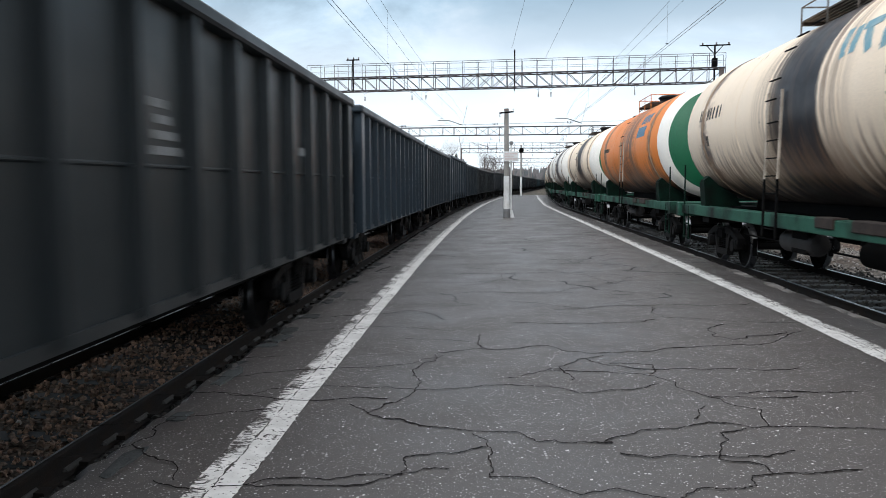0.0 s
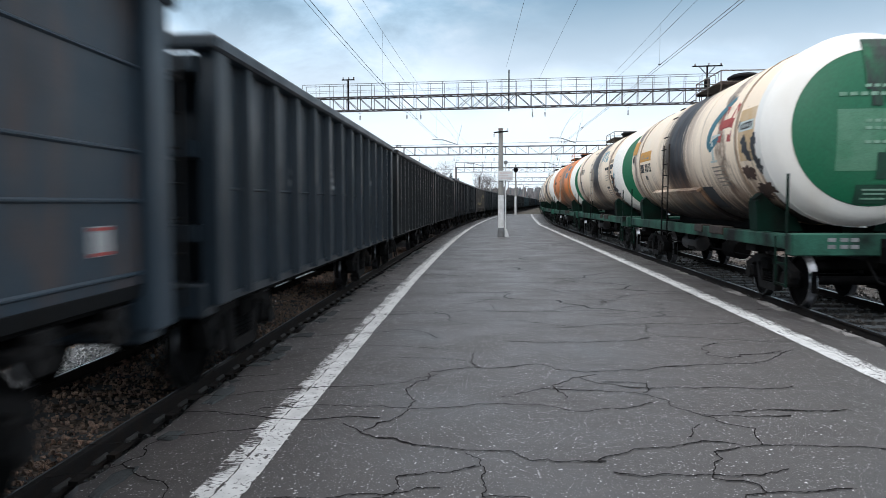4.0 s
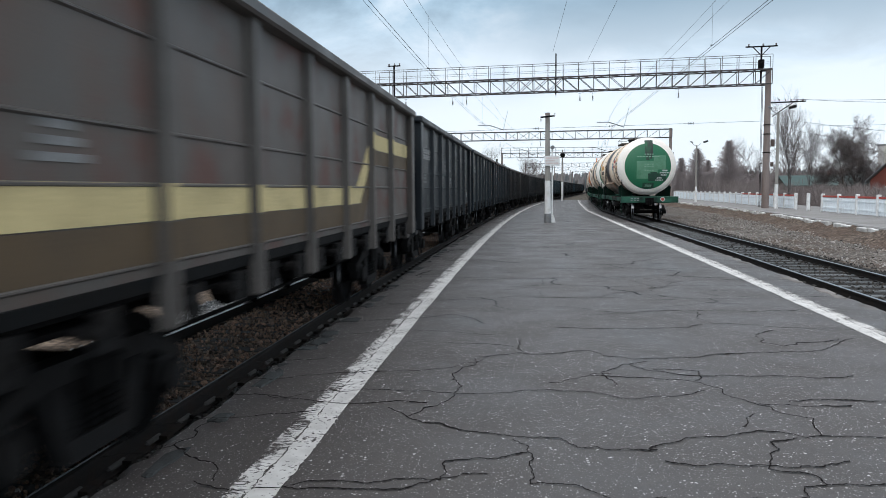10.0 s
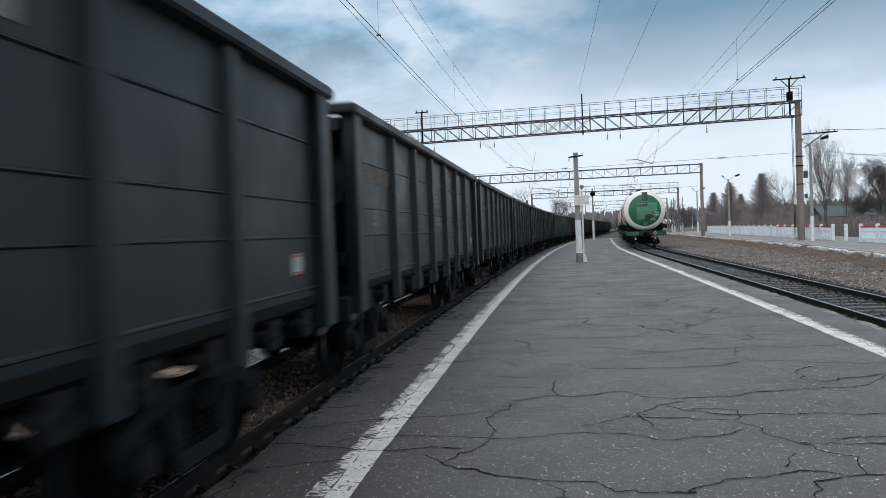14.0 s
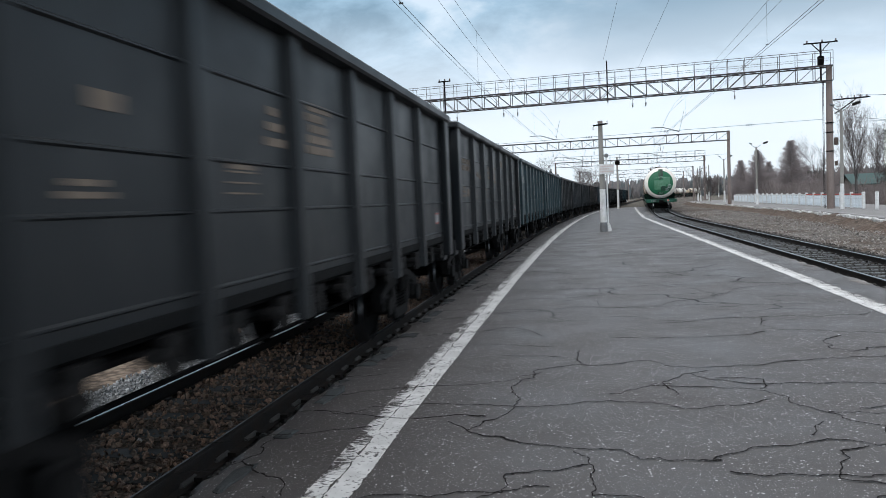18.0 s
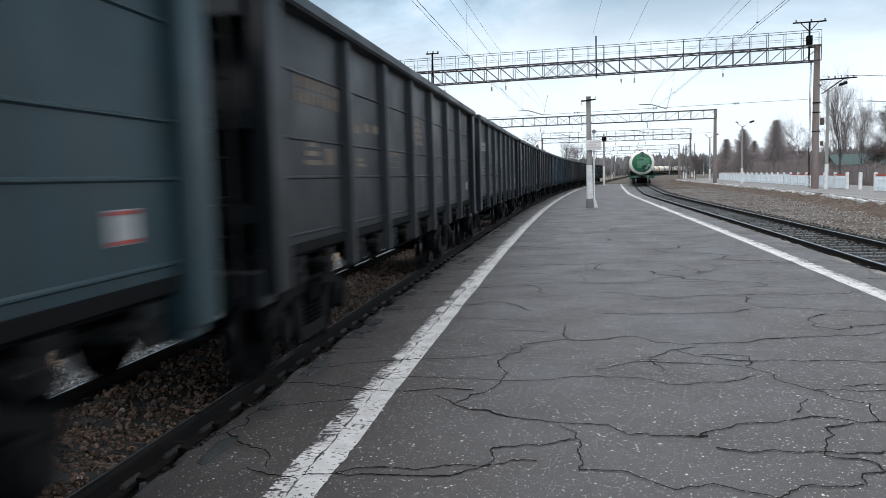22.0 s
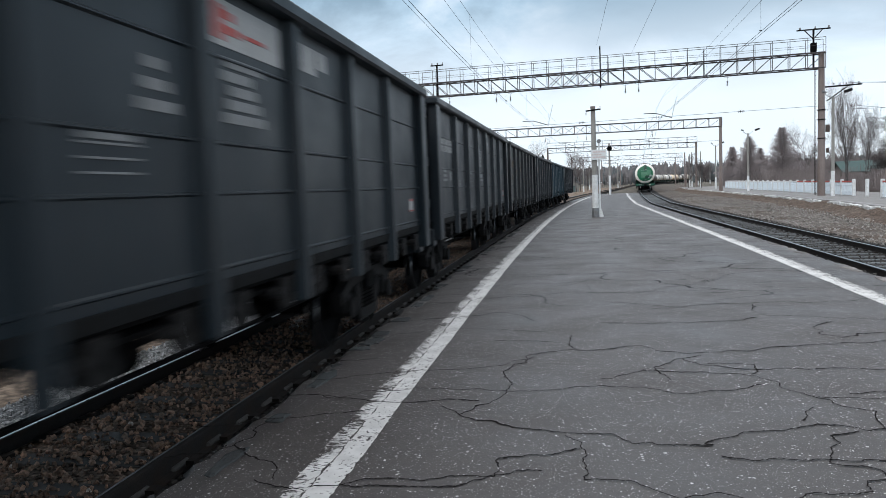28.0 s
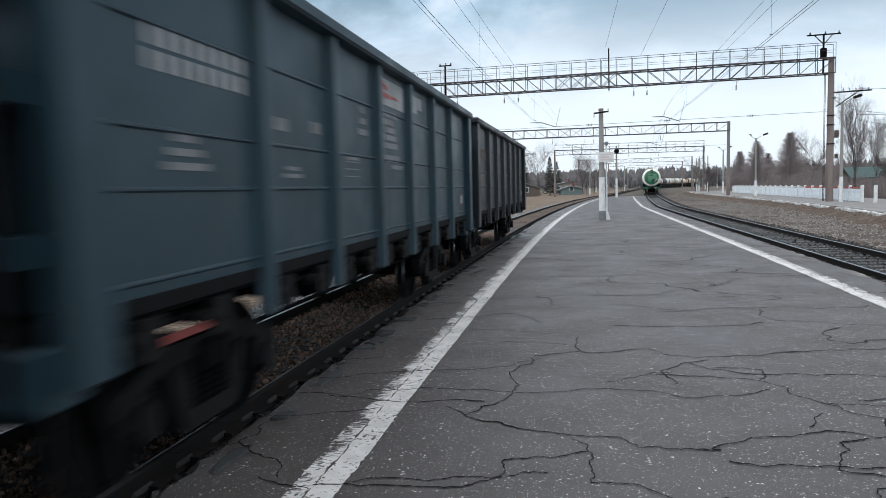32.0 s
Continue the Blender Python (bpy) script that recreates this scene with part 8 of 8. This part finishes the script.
def scatter(name, label, path, s0, s1, d0, d1, z, n, r0, r1, mat, seed):
    """Loose ballast stones: low faceted lumps of many sizes."""
    rnd = random.Random(seed)
    b = Bm()
    ico = [(0, 0, 1), (0.89, 0, 0.45), (0.28, 0.85, 0.45), (-0.72, 0.53, 0.45), (-0.72, -0.53, 0.45), (0.28, -0.85, 0.45), (0.72, 0.53, -0.45), (-0.28, 0.85, -0.45), (-0.89, 0, -0.45), (-0.28, -0.85, -0.45), (0.72, -0.53, -0.45)]
    fc = [(0, 1, 2), (0, 2, 3), (0, 3, 4), (0, 4, 5), (0, 5, 1), (1, 6, 2), (2, 6, 7), (2, 7, 3), (3, 7, 8), (3, 8, 4), (4, 8, 9), (4, 9, 5), (5, 9, 10), (5, 10, 1), (1, 10, 6)]
    for _ in range(n):
        s = s0 + (s1 - s0) * rnd.random() ** 1.5
        d = rnd.uniform(d0, d1)
        x, y = path.off(s, d)
        r = r0 + (r1 - r0) * rnd.random() ** 2
        e = Euler((rnd.uniform(0, 6), rnd.uniform(0, 6), rnd.uniform(0, 6))).to_matrix()
        q = Vector((rnd.uniform(0.7, 1.3), rnd.uniform(0.6, 1.1), rnd.uniform(0.5, 0.9)))
        o = len(b.v)
        for p in ico:
            v = e @ Vector((p[0] * q.x * rnd.uniform(0.8, 1.15), p[1] * q.y * rnd.uniform(0.8, 1.15), p[2] * q.z))
            b.v.append((x + v.x * r, y + v.y * r, z + v.z * r + r * 0.2))
        b.f += [(i + o, j + o, k + o) for i, j, k in fc]
    me = bpy.data.meshes.new(name)
    me.from_pydata(b.v, [], b.f)
    me.materials.append(mat)
    solid(name, me, mat, label, "ballast", kind="stuff")


def cement_strip(path, d_edge, s_from, s_to, mat, tint, share, seed):
    """A crumbling cement kerb strip along a platform edge, broken into uneven lumps."""
    rnd = random.Random(seed)
    strip_of = thing("cement_edge", "crumbling " + tint + " cement strip along the platform edge", "platform edge", kind="structure")
    s = s_from
    while s < s_to:
        ln = rnd.uniform(0.25, 0.9)
        if rnd.random() < share:
            x, y = path.off(s + ln / 2, d_edge + rnd.uniform(-0.05, 0.05))
            w = rnd.uniform(0.08, 0.17)
            n = 13
            ring = []
            for k in range(n):
                a = 6.283 * k / n
                q = rnd.uniform(0.55, 1.1)
                ring.append((w * q * math.copysign(abs(math.cos(a)) ** 0.6, math.cos(a)), ln / 2 * q * math.copysign(abs(math.sin(a)) ** 0.6, math.sin(a))))
            b = Bm()
            top = rnd.uniform(-0.03, 0.004)
            b.v = [(p[0] * 1.06, p[1] * 1.03, -0.13) for p in ring] + [(p[0], p[1], top - rnd.uniform(0.004, 0.016)) for p in ring] + [(p[0] * 0.75, p[1] * 0.85, top + rnd.uniform(0, 0.006)) for p in ring]
            b.f = [(r * n + k, r * n + (k + 1) % n, (r + 1) * n + (k + 1) % n, (r + 1) * n + k) for r in (0, 1) for k in range(n)] + [tuple(range(2 * n, 3 * n)), tuple(range(n - 1, -1, -1))]
            part("cement_lump", b, mat, strip_of, at=pose(x, y, 0, rnd.uniform(-1.5, 1.5), rnd.uniform(-1, 4), -math.degrees(path.heading(s))))
        s += ln


CEMENT = paint("bluish_cement", (0.036, 0.040, 0.041), 0.95, 0, (0.024, 0.024, 0.024), 0.8, 5, 70, 0.6, shift=0.25)
cement_strip(LEFT, EDGE_L + 0.12, 1.0, 34, CEMENT, "bluish", 0.82, 9)
CEMENT_PALE = paint("pale_cement", (0.20, 0.185, 0.175), 0.95, 0, (0.075, 0.068, 0.063), 0.9, 4, 70, 0.5, shift=0.25)
cement_strip(RIGHT, -EDGE_R - 0.06, 9.0, 46, CEMENT_PALE, "pale", 0.62, 10)


def stone_mat(name, cols):
    m, nt, b, N, L = nodes_of(name)
    geo = N("ShaderNodeNewGeometry")
    ramp = N("ShaderNodeValToRGB")
    for k, c in enumerate(cols):
        e = ramp.color_ramp.elements[k] if k < 2 else ramp.color_ramp.elements.new(0.5)
        e.position = k / (len(cols) - 1)
        e.color = (*c, 1)
    L(geo.outputs["Random Per Island"], ramp.inputs[0])
    co = N("ShaderNodeTexCoord").outputs["Object"]
    L(mixer(N, L, ranger(N, L, noise_of(N, L, co, 60, 3), 0.4, 0.7, 0, 0.5), ramp.outputs[0], (0.05, 0.042, 0.036)), b.inputs["Base Color"])
    b.inputs["Roughness"].default_value = 0.92
    return m


STONE_BROWN = stone_mat("brown_stones", [(0.055, 0.047, 0.042), (0.40, 0.25, 0.175), (0.80, 0.76, 0.70), (0.20, 0.15, 0.122)])
STONE_PALE = stone_mat("pale_stones", [(0.16, 0.17, 0.185), (0.62, 0.63, 0.64), (0.32, 0.325, 0.33)])
STONE_GREY = stone_mat("grey_stones", [(0.085, 0.075, 0.068), (0.47, 0.445, 0.42), (0.16, 0.123, 0.098), (0.25, 0.215, 0.19)])
STONE_BLUE = stone_mat("cement_lumps", [(0.022, 0.024, 0.025), (0.060, 0.065, 0.066), (0.035, 0.037, 0.037)])
STONE_DARK = stone_mat("oily_stones", [(0.025, 0.024, 0.023), (0.085, 0.08, 0.075), (0.05, 0.045, 0.04)])
scatter("ballast_stones", "brown and grey ballast stones between the rails", LEFT, 1.5, 34, -0.70, 0.70, -0.125, 11000, 0.013, 0.037, STONE_BROWN, 1)
scatter("ballast_stones", "pale fresh ballast stones outside the rail", LEFT, 1.5, 40, -1.85, -0.86, -0.115, 8000, 0.014, 0.032, STONE_PALE, 2)
scatter("ballast_stones", "dark rubble between rail and platform edge", LEFT, 1.5, 30, 0.86, 1.16, -0.22, 1500, 0.015, 0.06, STONE_DARK, 3)
scatter("platform_rubble", "bluish broken cement lumps along the platform edge", LEFT, 2.0, 30, 1.02, 1.22, -0.085, 300, 0.012, 0.045, STONE_BLUE, 7)
scatter("ballast_stones", "oily ballast stones of the tank track", RIGHT, 8, 70, -0.70, 1.9, -0.155, 5500, 0.02, 0.045, STONE_DARK, 4)
scatter("ballast_stones", "grey gravel of the lifted track", RIGHT, 12, 90, 2.0, 8.5, -0.235, 11000, 0.022, 0.066, STONE_GREY, 5)
scatter("platform_rubble", "crumbled asphalt and grit along the platform edge", RIGHT, 8, 60, -1.42, -0.9, -0.13, 1300, 0.015, 0.05, STONE_DARK, 6)

# ---- what moves ----
PITCH_L = 13.92
# metres that the gondola train has gone, and metres ahead at which the tank train's tail stands
TRAVEL = [(0, 0), (3, 36.85), (6, 73.75), (9, 110.5), (12, 147.45), (13, 159.85), (14, 172.3), (17, 209.75), (20, 247.35), (22.5, 279.1), (25, 310.95), (28, 349.0), (30, 374.65), (32, 400.6)]
TAIL = [(0, -10.55), (1, -5.50), (2, 0.08), (3, 5.80), (3.5, 8.70), (5.5, 19.75), (7, 27.85), (9, 38.25), (11, 48.35), (14, 62.75), (16.5, 75.35), (18, 83.35), (20, 94.35), (22, 105.35), (24, 115.35), (26, 124.35), (28, 132.35), (30, 139.15), (32, 144.65)]


def spline(tab, t):
    """Smooth interpolation through (time, value) rows."""
    ts, vs = [a for a, _ in tab], [b for _, b in tab]
    i = max(0, min(len(ts) - 2, int(np.searchsorted(ts, t, side="right")) - 1))
    h = ts[i + 1] - ts[i]

    def slope(j):
        if j == 0 or j == len(ts) - 1:
            k = min(max(j, 1), len(ts) - 1)
            return (vs[k] - vs[k - 1]) / (ts[k] - ts[k - 1])
        return (vs[j + 1] - vs[j - 1]) / (ts[j + 1] - ts[j - 1])

    u = (t - ts[i]) / h
    return (2 * u**3 - 3 * u**2 + 1) * vs[i] + (u**3 - 2 * u**2 + u) * h * slope(i) + (-2 * u**3 + 3 * u**2) * vs[i + 1] + (u**3 - u**2) * h * slope(i + 1)


def motions():
    times = [0.5 * k for k in range(65)]
    for i, w in gondolas:
        walk(w, [(t, LEFT.stance(27.45 + PITCH_L * (i + 0.5) - spline(TRAVEL, t), 4.325)) for t in times])
    # the wheels of the last tank wagons roll
    fine = [0.1 * k for k in range(321)]
    roll = {0.0: 0.0}
    for a, c in zip(fine, fine[1:]):
        roll[c] = roll[a] + math.degrees((RIGHT.s_of(spline(TAIL, c)) - RIGHT.s_of(spline(TAIL, a))) / 0.475)
    for i, w in tanks[:3]:
        for o in w.children_recursive:
            if o.name.startswith("wheelset"):
                y0 = o.matrix_basis.translation.y
                walk(o, [(t, pose(0, y0, 0.475, -roll[t])) for t in fine])
    for i, w in tanks:
        walk(w, [(t, RIGHT.stance(RIGHT.s_of(spline(TAIL, t)) + PITCH_R * (i + 0.5), TANK_BASE / 2)) for t in times])


motions()
